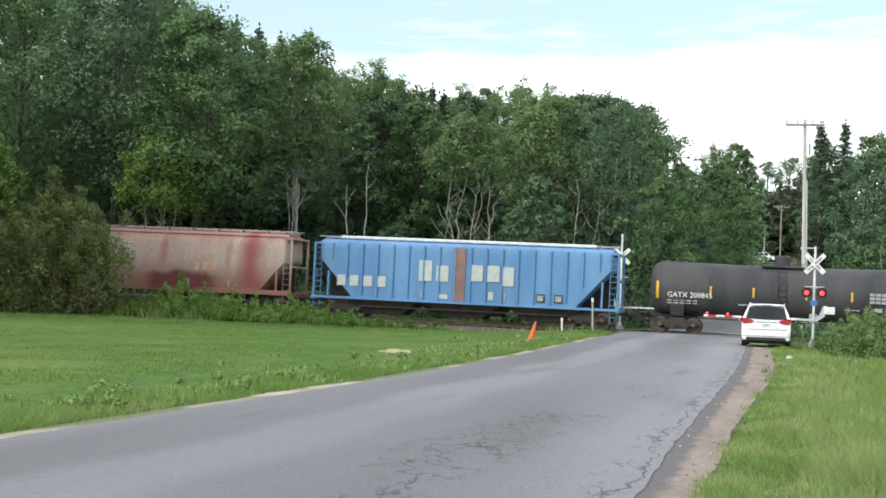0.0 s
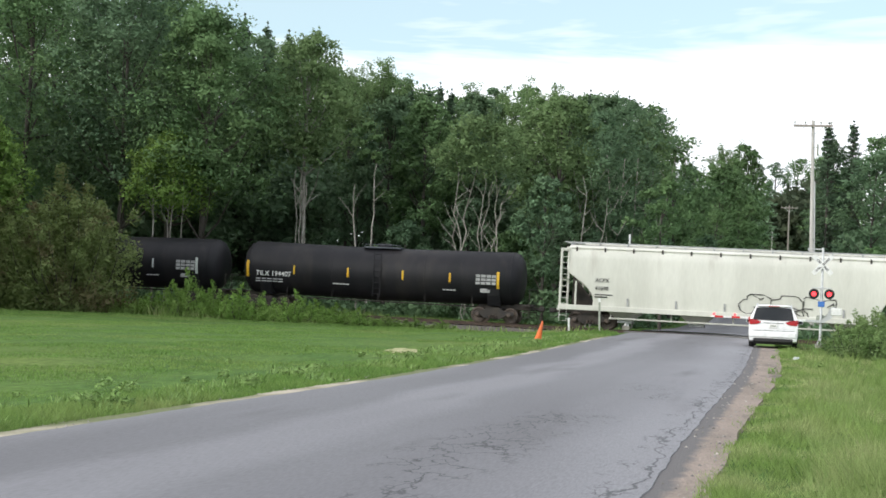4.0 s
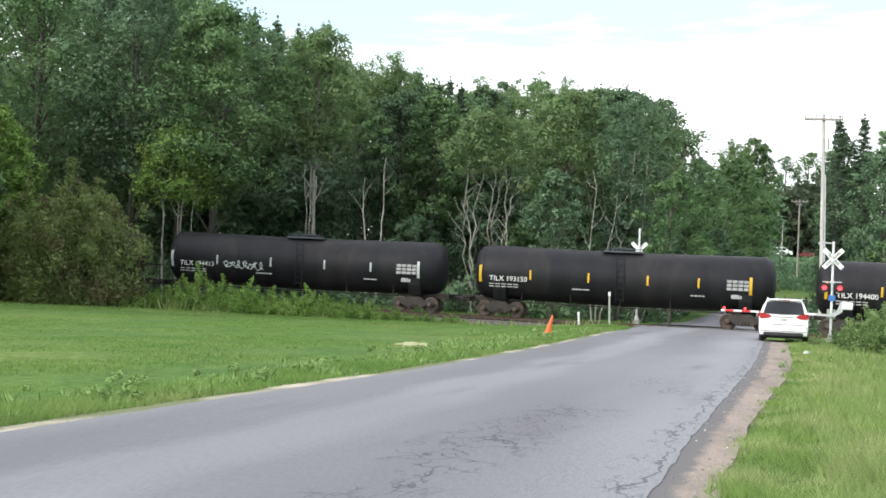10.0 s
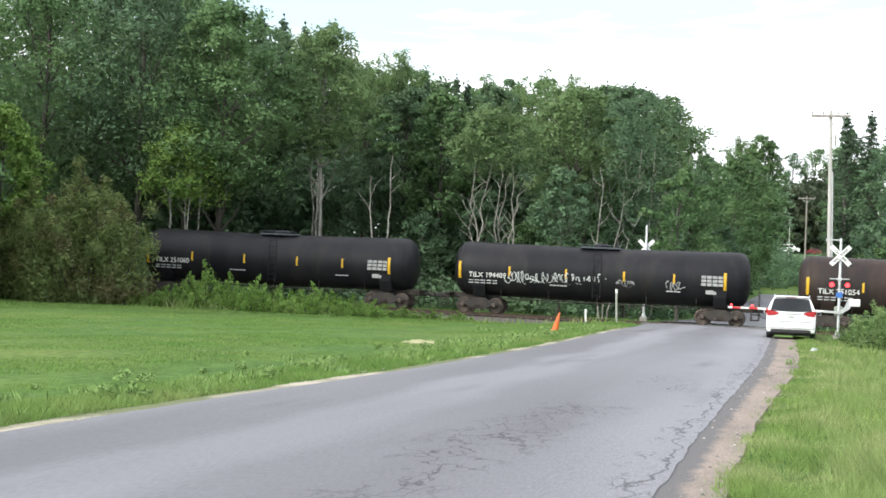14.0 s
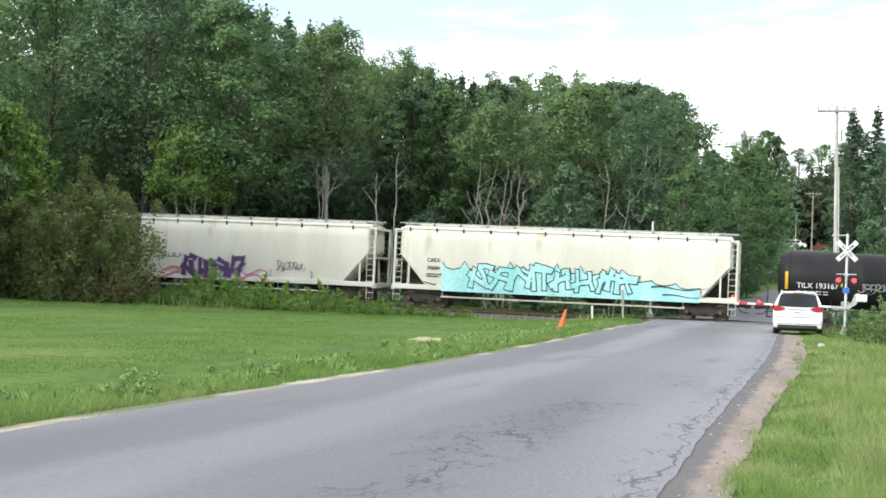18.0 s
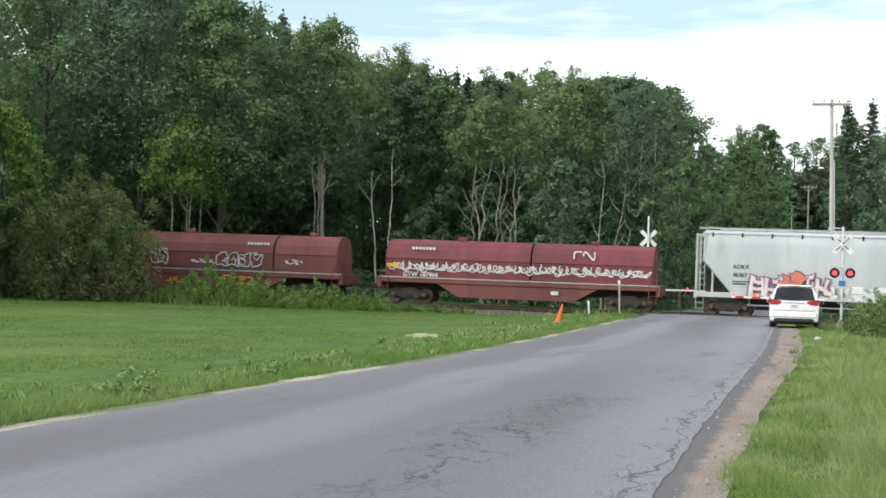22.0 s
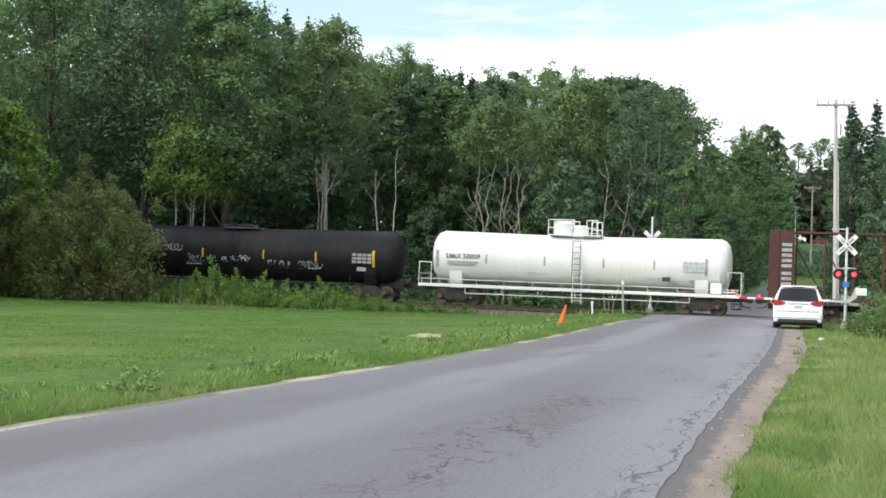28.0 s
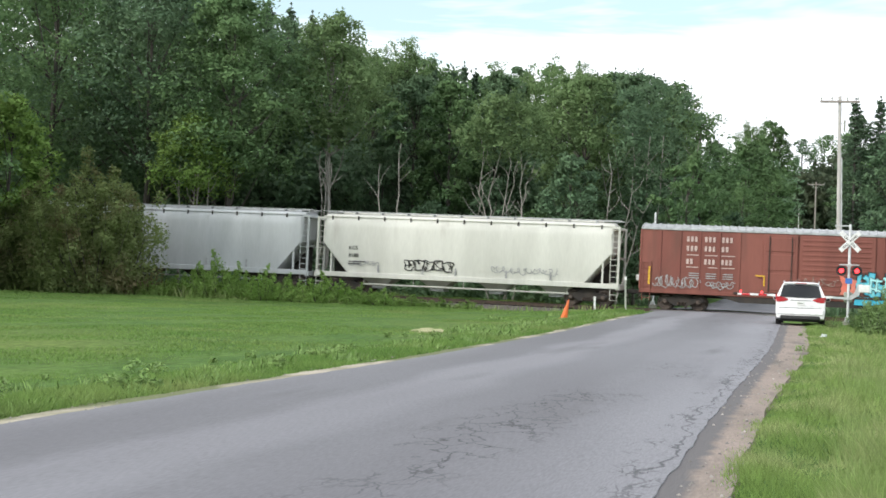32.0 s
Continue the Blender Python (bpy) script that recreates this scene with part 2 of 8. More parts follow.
def leaf_mesh(name, centres, radii, per, size, material, seed, flat=0.8, droop=0.0, hearts=None):
    """Clumps of many small leaves, thick at their rims; hearts: the middle of the bough that each clump belongs to."""
    r = np.random.default_rng(seed)
    n = len(centres) * per
    c = np.repeat(np.array(centres, float), per, 0)
    rad = np.repeat(np.array(radii, float), per)
    d = r.normal(size=(n, 3))
    d /= np.linalg.norm(d, axis=1, keepdims=True)
    far = rad * r.random(n) ** 0.45
    p = c + d * far[:, None] * [1, 1, flat]
    p[:, 2] -= droop * far * r.random(n)
    a = r.normal(size=(n, 3)) + d * 0.3
    a[:, 2] *= 0.6
    a /= np.linalg.norm(a, axis=1, keepdims=True)
    b = np.cross(a, r.normal(size=(n, 3)))
    b /= np.linalg.norm(b, axis=1, keepdims=True)
    s = size * r.uniform(0.55, 1.35, n)[:, None]
    v = np.empty((n, 4, 3))
    g = np.cross(a, b)
    b[(g * d).sum(1) < 0] *= -1
    g = np.cross(a, b)
    v[:, 0], v[:, 2] = p - a * s, p + a * s
    v[:, 1], v[:, 3] = p - b * s * 0.5 + a * s * 0.15, p + b * s * 0.5 + a * s * 0.15
    # shading normals bent out from the heart of the clump, to soften its light
    soft = d * 0.9 + g * 0.45 + np.array([0.0, 0.0, 0.25])
    if hearts is not None:
        out = p - np.repeat(np.array(hearts, float), per, 0)
        out /= np.linalg.norm(out, axis=1, keepdims=True) + 1e-6
        soft = out * 0.85 + d * 0.30 + g * 0.22 + np.array([0.0, 0.0, 0.15])
    soft /= np.linalg.norm(soft, axis=1, keepdims=True)
    me = bpy.data.meshes.new(name)
    me.vertices.add(4 * n)
    me.vertices.foreach_set("co", v.ravel())
    me.loops.add(4 * n)
    me.loops.foreach_set("vertex_index", np.arange(4 * n))
    me.polygons.add(n)
    me.polygons.foreach_set("loop_start", np.arange(n) * 4)
    me.update(calc_edges=True)
    me.polygons.foreach_set("use_smooth", np.ones(n, bool))
    me.normals_split_custom_set_from_vertices(np.repeat(soft, 4, 0).tolist())
    me.materials.append(material)
    return me


# ---- the lie of the land ----
SPEED = 13.645
TRACK_Y = 78.5
ROAD_L, ROAD_R = -7.05, -0.85


def right_edge(y):
    """Where the asphalt ends beside the shoulder."""
    return -0.93 + 0.33 * smooth_step(10, 42, y)


def far_middle(y):
    """The middle of the road beyond the crossing."""
    return -4.0 + 5.4 * smooth_step(86, 185, y)


def sand_edge(y):
    """Where the sand of the shoulder gives way to grass."""
    return -0.40 + 0.80 * smooth_step(12, 42, y)


def left_edge(y):
    return -7.02 + 0.22 * smooth_step(14, 26, y) - 0.16 * smooth_step(30, 50, y)


def rail_z(x):
    return 0.30 - 0.008 * (x + 8)


def ground_z(x, y):
    xc = min(40.0, max(-120.0, x))
    near = smooth_step(38, 70, y)
    # the meadow stays low and flat while the road climbs to the rails
    z = (0.20 - 0.008 * (xc + 8)) * near * smooth_step(-13.5, -8.5, x)
    z -= 0.05 * smooth_step(40, 66, y) * (1 - smooth_step(-14, -9, x))
    z += 0.07 * smooth_step(66, 75, y) * (1 - smooth_step(82, 90, y)) * smooth_step(-10, -8, x) * (1 - smooth_step(0, 2.5, x))
    side = smooth_step(0.3, 3.5, x) * (1 - smooth_step(66, 74, y))
    z -= 0.35 * side
    z -= 0.10 * smooth_step(-7.6, -10, x) * (1 - smooth_step(-10, -14, x)) * (1 - smooth_step(60, 70, y))
    if 71 < y < 86:
        z -= 0.36 * smooth_step(72.2, 74.4, y) * (1 - smooth_step(82.6, 85, y)) * smooth_step(-13.5, -8.5, x) * (1 - smooth_step(-9.0, -8.0, x) * (1 - smooth_step(0.0, 1.5, x)))
    if y > 84:
        # the hill beyond the crossing
        z += (0.30 - 0.008 * (xc + 8)) * smooth_step(84, 88, y) * (1 - smooth_step(-13.5, -8.5, x))
        z += 13.4 * (smooth_step(100, 340, y) * 0.5 + 0.5 * min(1.0, max(0.0, (y - 105) / 230)))
    return z

# ---- materials of the ground ----
def road_material():
    m = mat("old_asphalt", (0.198, 0.197, 0.211), (0.16, 0.158, 0.17), rough=0.85, scale=0.35, fine=60, bump=0.25, stretch=(1.0, 0.12, 1.0), spread=(0.38, 0.62), stain=(0.125, 0.122, 0.13), stain_at=(0.58, 0.74), stain_scale=0.9)
    n, l = m.node_tree.nodes, m.node_tree.links
    p = n["Principled BSDF"]
    src = p.inputs["Base Color"].links[0].from_socket
    co = n.new("ShaderNodeTexCoord")
    sx = n.new("ShaderNodeSeparateXYZ")
    l.new(co.outputs["Object"], sx.inputs[0])

    def math_node(op, a, b):
        q = n.new("ShaderNodeMath")
        q.operation = op
        for i, c in ((0, a), (1, b)):
            if isinstance(c, (int, float)):
                q.inputs[i].default_value = c
            else:
                l.new(c, q.inputs[i])
        return q.outputs[0]

    def rng(v, a, b, c=0.0, d=1.0):
        q = n.new("ShaderNodeMapRange")
        for k, x in zip(("From Min", "From Max", "To Min", "To Max"), (a, b, c, d)):
            q.inputs[k].default_value = x
        l.new(v, q.inputs["Value"])
        return q.outputs["Result"]

    # the right edge wanders outwards with the distance
    drift = n.new("ShaderNodeMapRange")
    drift.interpolation_type = "SMOOTHSTEP"
    for k, x in zip(("From Min", "From Max", "To Min", "To Max"), (10, 42, 0.0, 0.33)):
        drift.inputs[k].default_value = x
    l.new(sx.outputs["Y"], drift.inputs["Value"])
    x_edge = math_node("SUBTRACT", sx.outputs["X"], drift.outputs["Result"])
    # worn, paler wheel tracks along the road
    tone = n.new("ShaderNodeValToRGB")
    e = tone.color_ramp
    for k, (at, c) in enumerate(((0.0, 0.98), (1.0, 1.22), (0.08, 0.86), (0.25, 0.86), (0.31, 1.16), (0.42, 1.18), (0.50, 0.92), (0.66, 0.90), (0.76, 1.02), (0.90, 1.20))):
        el = e.elements[k] if k < 2 else e.elements.new(at)
        el.position, el.color = at, (c / 1.3, c / 1.3, c / 1.3, 1)
    wob = n.new("ShaderNodeTexNoise")
    wob.inputs["Scale"].default_value = 0.12
    l.new(co.outputs["Object"], wob.inputs["Vector"])
    xw = math_node("ADD", sx.outputs["X"], rng(wob.outputs["Fac"], 0.3, 0.7, -0.3, 0.3))
    l.new(rng(xw, ROAD_L, ROAD_R), tone.inputs["Fac"])
    mul = n.new("ShaderNodeMix")
    mul.data_type, mul.blend_type = "RGBA", "MULTIPLY"
    mul.inputs[0].default_value = 1.0
    l.new(src, mul.inputs[6])
    l.new(tone.outputs["Color"], mul.inputs[7])
    sc = n.new("ShaderNodeVectorMath")
    sc.operation = "SCALE"
    sc.inputs["Scale"].default_value = 1.3
    l.new(mul.outputs[2], sc.inputs[0])
    ml = n.new("ShaderNodeMapping")
    ml.inputs["Scale"].default_value = (1.0, 0.42, 1.0)
    l.new(co.outputs["Object"], ml.inputs["Vector"])
    # alligator cracks in the near lane and one long crack along the edge
    wn2 = n.new("ShaderNodeTexNoise")
    wn2.inputs["Scale"].default_value = 3.0
    wn2.inputs["Detail"].default_value = 4
    l.new(ml.outputs["Vector"], wn2.inputs["Vector"])
    va = n.new("ShaderNodeVectorMath")
    va.operation = "ADD"
    l.new(ml.outputs["Vector"], va.inputs[0])
    l.new(wn2.outputs["Color"], va.inputs[1])
    vo = n.new("ShaderNodeTexVoronoi")
    vo.feature = "DISTANCE_TO_EDGE"
    vo.inputs["Scale"].default_value = 2.2
    l.new(va.outputs[0], vo.inputs["Vector"])
    line = rng(vo.outputs["Distance"], 0.008, 0.042, 0.95, 0)
    patch = n.new("ShaderNodeTexNoise")
    patch.inputs["Scale"].default_value = 0.5
    patch.inputs["Detail"].default_value = 5
    l.new(ml.outputs["Vector"], patch.inputs["Vector"])
    zone = math_node("MULTIPLY", rng(patch.outputs["Fac"], 0.47, 0.56), rng(math_node("ABSOLUTE", math_node("ADD", math_node("SUBTRACT", sx.outputs["X"], rng(sx.outputs["Y"], 11, 26, 0.0, 0.9)), 2.95), 0), 0.35, 0.75, 1, 0))
    zone = math_node("MULTIPLY", zone, rng(sx.outputs["Y"], 24, 30, 1, 0))
    crack = math_node("MULTIPLY", line, zone)
    wn3 = n.new("ShaderNodeTexNoise")
    wn3.inputs["Scale"].default_value, wn3.inputs["Detail"].default_value = 2.4, 8
    l.new(ml.outputs["Vector"], wn3.inputs["Vector"])
    edge = math_node("ABSOLUTE", math_node("ADD", math_node("ADD", x_edge, 1.10), rng(wn3.outputs["Fac"], 0.3, 0.7, -0.16, 0.16)), 0)
    # a net of short breaks beside the crumbling edge
    vo2 = n.new("ShaderNodeTexVoronoi")
    vo2.feature = "DISTANCE_TO_EDGE"
    vo2.inputs["Scale"].default_value = 3.6
    l.new(va.outputs[0], vo2.inputs["Vector"])
    net = math_node("MULTIPLY", rng(vo2.outputs["Distance"], 0.01, 0.06, 0.75, 0), rng(edge, 0.12, 0.30, 1, 0))
    net = math_node("MULTIPLY", net, rng(wn3.outputs["Fac"], 0.46, 0.56, 0.15, 1))
    crack = math_node("MAXIMUM", crack, net)
    crack = math_node("MAXIMUM", crack, math_node("MULTIPLY", rng(edge, 0.008, 0.025, 0.8, 0), rng(patch.outputs["Fac"], 0.34, 0.46, 0.35, 1)))
    fin = n.new("ShaderNodeMix")
    fin.data_type = "RGBA"
    l.new(crack, fin.inputs[0])
    l.new(sc.outputs[0], fin.inputs[6])
    fin.inputs[7].default_value = (0.05, 0.05, 0.055, 1)
    l.new(fin.outputs[2], p.inputs["Base Color"])
    return m


M_ROAD = road_material()
M_SOIL = mat("meadow_turf", (0.070, 0.135, 0.034), (0.100, 0.170, 0.042), rough=0.95, scale=0.8, fine=7, bump=1.0, stretch=(1, 0.45, 1), stain=(0.135, 0.185, 0.05), stain_at=(0.50, 0.72), stain_scale=0.16, grainy=0.40, spec=0.1)
M_SHOULDER = mat("sandy_shoulder", (0.31, 0.255, 0.22), (0.25, 0.21, 0.18), rough=0.95, scale=1.2, fine=40, bump=0.6, stretch=(1.0, 0.2, 1.0), stain=(0.15, 0.135, 0.12), stain_at=(0.54, 0.70), stain_scale=1.1, spec=0.1)


def grade_shoulder(m):
    """A dark crumbled band beside the road, then trodden sand towards the grass."""
    n, l = m.node_tree.nodes, m.node_tree.links
    p = n["Principled BSDF"]
    src = p.inputs["Base Color"].links[0].from_socket
    co, sx, no = n.new("ShaderNodeTexCoord"), n.new("ShaderNodeSeparateXYZ"), n.new("ShaderNodeTexNoise")
    no.inputs["Scale"].default_value, no.inputs["Detail"].default_value, no.inputs["Roughness"].default_value = 1.6, 9, 0.65
    l.new(co.outputs["Object"], sx.inputs[0])
    l.new(co.outputs["Object"], no.inputs["Vector"])
    drift = n.new("ShaderNodeMapRange")
    drift.interpolation_type = "SMOOTHSTEP"
    for k, x in zip(("From Min", "From Max", "To Min", "To Max"), (10, 42, 0.0, 0.42)):
        drift.inputs[k].default_value = x
    l.new(sx.outputs["Y"], drift.inputs["Value"])
    sb = n.new("ShaderNodeMath")
    sb.operation = "SUBTRACT"
    l.new(sx.outputs["X"], sb.inputs[0])
    l.new(drift.outputs["Result"], sb.inputs[1])
    ad = n.new("ShaderNodeMath")
    ad.operation = "MULTIPLY_ADD"
    l.new(no.outputs["Fac"], ad.inputs[0])
    ad.inputs[1].default_value = 0.36
    l.new(sb.outputs[0], ad.inputs[2])
    mr = n.new("ShaderNodeMapRange")
    mr.inputs["From Min"].default_value, mr.inputs["From Max"].default_value = -0.60, -0.50
    l.new(ad.outputs[0], mr.inputs["Value"])
    mx = n.new("ShaderNodeMix")
    mx.data_type = "RGBA"
    l.new(mr.outputs["Result"], mx.inputs[0])
    mx.inputs[6].default_value = (0.15, 0.143, 0.143, 1)
    l.new(src, mx.inputs[7])
    l.new(mx.outputs[2], p.inputs["Base Color"])


grade_shoulder(M_SHOULDER)
M_GRIT = mat("pale_grit", (0.46, 0.41, 0.33), (0.30, 0.28, 0.20), rough=0.95, stretch=(1, 0.3, 1), scale=3, fine=40, bump=0.6, spec=0.1, stain=(0.17, 0.19, 0.10), stain_at=(0.46, 0.58), stain_scale=0.9)
M_STRAWY = mat("pale_dry_straw", (0.48, 0.44, 0.27), (0.27, 0.31, 0.14), rough=0.95, scale=4, fine=30, bump=0.6, spec=0.1)
M_STONE = mat("loose_stone", (0.34, 0.31, 0.28), (0.20, 0.19, 0.18), rough=0.9, scale=2, fine=20, bump=0, island=0.4)
M_PATCH = mat("dark_patch_asphalt", (0.135, 0.13, 0.13), (0.185, 0.175, 0.17), rough=0.92, scale=1.5, fine=60, bump=0.4)
M_BALLAST = mat("ballast_stone", (0.17, 0.15, 0.135), (0.10, 0.09, 0.08), rough=0.95, scale=6, fine=25, bump=1.0)
M_RAIL = mat("rail_steel", (0.12, 0.085, 0.065), (0.08, 0.06, 0.05), rough=0.6, metal=0.5, scale=5)
M_TIE = mat("creosoted_wood", (0.075, 0.06, 0.05), (0.05, 0.04, 0.035), rough=0.9, random_tone=0.3)
M_BLADE = mat("grass_blade", (0.125, 0.23, 0.052), (0.165, 0.27, 0.066), rough=0.7, scale=0.7, fine=2, bump=0, island=0.28, through=0.3, spec=0.15, stain=(0.225, 0.285, 0.095), stain_at=(0.52, 0.72), stain_scale=0.22)
M_VERGE = mat("verge_blade", (0.165, 0.265, 0.066), (0.225, 0.325, 0.092), rough=0.7, scale=0.4, fine=2, bump=0, island=0.3, through=0.35, spec=0.15, stain=(0.37, 0.40, 0.19), stain_at=(0.48, 0.70), stain_scale=0.5)
M_STRAW = mat("seed_grass", (0.30, 0.37, 0.145), (0.23, 0.33, 0.11), rough=0.8, scale=0.6, fine=2, bump=0, island=0.25, through=0.3, spec=0.1)
M_WEED = mat("weed_leaf", (0.195, 0.305, 0.098), (0.24, 0.35, 0.115), rough=0.6, scale=0.6, fine=3, bump=0, island=0.3, through=0.25, spec=0.2)


def build_ground():
    xs = [-700, -450, -300, -200, -150, -120, -100] + [-90 + 3 * i for i in range(22)] + [-24 + 1.5 * i for i in range(11)] + [-7.5, -7.0, -4, -1, 0, 0.5, 1, 2, 3, 4, 5, 7, 9, 12, 16, 20, 26, 34, 44, 60, 80, 120, 200, 350, 700]
    ys = [-300, -100, -40, -10] + [4 * i for i in range(0, 18)] + [70, 71.5, 72.5, 73.5, 74.5, 76, 78, 80, 82, 83, 84, 85, 86, 88, 92, 96, 100, 104] + [110 + 12 * i for i in range(24)] + [420, 520, 700, 1000, 1500, 2500]
    mb = Mb()
    rnd = random.Random(4)
    v = []
    for y in ys:
        for x in xs:
            z = ground_z(x, y)
            on = ROAD_L - 0.5 < x < 0.75 and y < 90
            v.append((x, y, z - (0.06 if on else 0.0) + (0 if on else rnd.uniform(-0.03, 0.03))))
    n = len(xs)
    f = [(j * n + i, j * n + i + 1, (j + 1) * n + i + 1, (j + 1) * n + i) for j in range(len(ys) - 1) for i in range(n - 1)]
    structure("ground", mb.add(v, f), M_SOIL, "green grassy meadow and verge beside the road", "ground", True)

    def strip(name, edges, ys2, lift, material, label, category, rag=0.0, seed=1):
        r = random.Random(seed)
        m2, rows = Mb(), []
        for y in ys2:
            a, b = edges(y)
            a, b = a + r.uniform(-rag, rag), b + r.uniform(-rag, rag)
            row = []
            for k in range(7):
                x = a + (b - a) * k / 6
                crown = 0.05 * (1 - (2 * k / 6 - 1) ** 2) if category == "road" else 0
                row.append((x, y, ground_z(x, y) + lift + crown))
            rows.append(row)
        vv, ff = [], []
        for row in rows:
            vv.extend(row)
            vv.append((row[-1][0] + 0.02, row[-1][1], row[-1][2] - 0.12))
            vv.append((row[0][0] - 0.02, row[0][1], row[0][2] - 0.12))
        for j in range(len(rows) - 1):
            for k in range(9):
                q = (k + 1) % 9
                ff.append((j * 9 + k, j * 9 + q, (j + 1) * 9 + q, (j + 1) * 9 + k))
        m2.add(vv, ff)
        return structure(name, m2, material, label, category, False)

    ra = [-40 + 0.25 * i for i in range(454)]
    def worn(y):
        return 0.012 * math.sin(1.1 * y) + 0.010 * math.sin(3.7 * y + 1) + 0.007 * math.sin(7.9 * y + 2)
    strip("road", lambda y: (left_edge(y) + worn(y + 9), right_edge(y) + worn(y)), ra, 0.02, M_ROAD, "worn grey asphalt country road with cracks", "road", 0.006)
    strip("gravel_shoulder", lambda y: (right_edge(y) - 0.12, sand_edge(y) + 0.02 * math.sin(y * 0.9) + 0.015 * math.sin(y * 2.3)), [-20 + 0.5 * i for i in range(168)], 0.010, M_SHOULDER, "sandy gravel shoulder between asphalt and grass", "shoulder", 0.008, 2)
    strip("grit_edge", lambda y: (left_edge(y) - 0.31 + 0.04 * math.sin(y * 0.8) + 0.03 * math.sin(y * 2.1), left_edge(y) + 0.05), [-20 + 0.2 * i for i in range(430)], 0.006, M_GRIT, "pale gritty edge along the asphalt", "shoulder", 0.035, 3)

    # the road goes on beyond the crossing and bends up the hill
    def far_edges(y):
        return far_middle(y) - 3.1, far_middle(y) + 3.1
    strip("far_road", far_edges, [81.4 + 3 * i for i in range(26)], 0.04, M_ROAD, "grey asphalt road climbing the hill beyond the crossing", "road", 0.03, 6)


def build_track():
    # ballast bed, one long low bank
    mb = Mb()
    rings = []
    for i in range(61):
        x = -160 + i * 4.0
        z = rail_z(x)
        prof = [(-3.6, -0.62), (-2.0, -0.22), (2.0, -0.22), (3.6, -0.7)]
        rings.append([(x, TRACK_Y + y, z + h + 0.02 * math.sin(i * 3 + k)) for k, (y, h) in enumerate(prof)])
    structure("ballast_bed", mb.loft(rings, caps=False, closed=False), M_BALLAST, "brown crushed-stone ballast bed under the rails", "ballast", False)
    for k, y in enumerate((-0.76, 0.76)):
        mb = Mb()
        rings = []
        for i in range(61):
            x = -160 + i * 4.0
            z = rail_z(x)
            prof = [(-0.07, -0.17), (0.07, -0.17), (0.012, -0.14), (0.012, -0.04), (0.036, -0.03), (0.036, 0.0), (-0.036, 0.0), (-0.036, -0.03), (-0.012, -0.04), (-0.012, -0.14)]
            rings.append([(x, TRACK_Y + y + a, z + b) for a, b in prof])
        structure("rail", mb.loft(rings), M_RAIL, "rusty steel rail with a worn running head", "rail")
    # ties, each its own piece where the track is open to view
    ties = thing("railway_ties", "dark creosoted wooden railway ties in the ballast", "ties", kind="structure")
    tie = Mb().box(-0.11, 0.11, -1.3, 1.3, -0.16, 0.02, 0.01).mesh("tie", M_TIE)
    rnd = random.Random(8)
    for i in range(150):
        x = -70 + i * 0.53
        if ROAD_L - 0.6 < x < ROAD_R + 0.8:
            continue
        part("tie", tie, M_TIE, ties, at=pose(x, TRACK_Y + rnd.uniform(-0.05, 0.05), rail_z(x) - 0.175, 0, 0, rnd.uniform(-2, 2)))
    # crossing surface between and beside the rails
    mb = Mb()
    for a, b in ((-2.6, -0.84), (-0.66, 0.66), (0.84, 2.6)):
        mb.box(ROAD_L - 0.5, ROAD_R + 0.7, TRACK_Y + a, TRACK_Y + b, rail_z(-4) - 0.2, rail_z(-4) + 0.0, 0.02)
    structure("crossing_panels", mb, M_PATCH, "dark asphalt panels between the rails at the crossing", "pavement")


def blades(name, pts, material, label, seed, kind="stuff"):
    """Grass in one mesh; pts rows: x, y, height, width, lean."""
    r = np.random.default_rng(seed)
    n = len(pts)
    p = np.array(pts)
    z = np.array([ground_z(a, b) for a, b in p[:, :2]])
    turn = r.uniform(0, 2 * np.pi, n)
    side = np.stack([np.cos(turn), np.sin(turn), 0 * turn], 1) * p[:, 3:4] / 2
    lt = r.uniform(0, 2 * np.pi, n)
    tip = np.stack([np.cos(lt) * p[:, 4] * p[:, 2], np.sin(lt) * p[:, 4] * p[:, 2], p[:, 2]], 1)
    # blades wound so that their shading normals face the sun and stay lit
    sun_way = np.array([math.sin(SA) * math.cos(SE), math.cos(SA) * math.cos(SE), math.sin(SE)])
    side[(np.cross(side, tip) @ sun_way) < 0] *= -1
    g = np.cross(side, tip)
    g /= np.linalg.norm(g, axis=1, keepdims=True)
    soft = g * 0.45 + np.array([0.0, 0.0, 0.9])
    soft /= np.linalg.norm(soft, axis=1, keepdims=True)
    base = np.stack([p[:, 0], p[:, 1], z - 0.03], 1)
    v = np.empty((n, 5, 3))
    v[:, 0], v[:, 1] = base - side, base + side
    mid = base + tip * 0.55 - np.stack([0 * lt, 0 * lt, -0.08 * p[:, 2]], 1)
    v[:, 2], v[:, 3] = mid + side * 0.75, mid - side * 0.75
    v[:, 4] = base + tip
    me = bpy.data.meshes.new(name)
    k = np.arange(n)[:, None] * 5
    quads = (k + [0, 1, 2, 3]).ravel()
    tris = (k + [3, 2, 4]).ravel()
    me.vertices.add(n * 5)
    me.vertices.foreach_set("co", v.ravel())
    me.loops.add(n * 7)
    me.loops.foreach_set("vertex_index", np.concatenate([quads, tris]))
    me.polygons.add(2 * n)
    me.polygons.foreach_set("loop_start", np.concatenate([np.arange(n) * 4, 4 * n + np.arange(n) * 3]))
    me.update(calc_edges=True)
    me.polygons.foreach_set("use_smooth", np.ones(2 * n, bool))
    me.normals_split_custom_set_from_vertices(np.repeat(soft, 5, 0).tolist())
    me.materials.append(material)
    return tagged(new(name, me), label, "grass", "", kind)


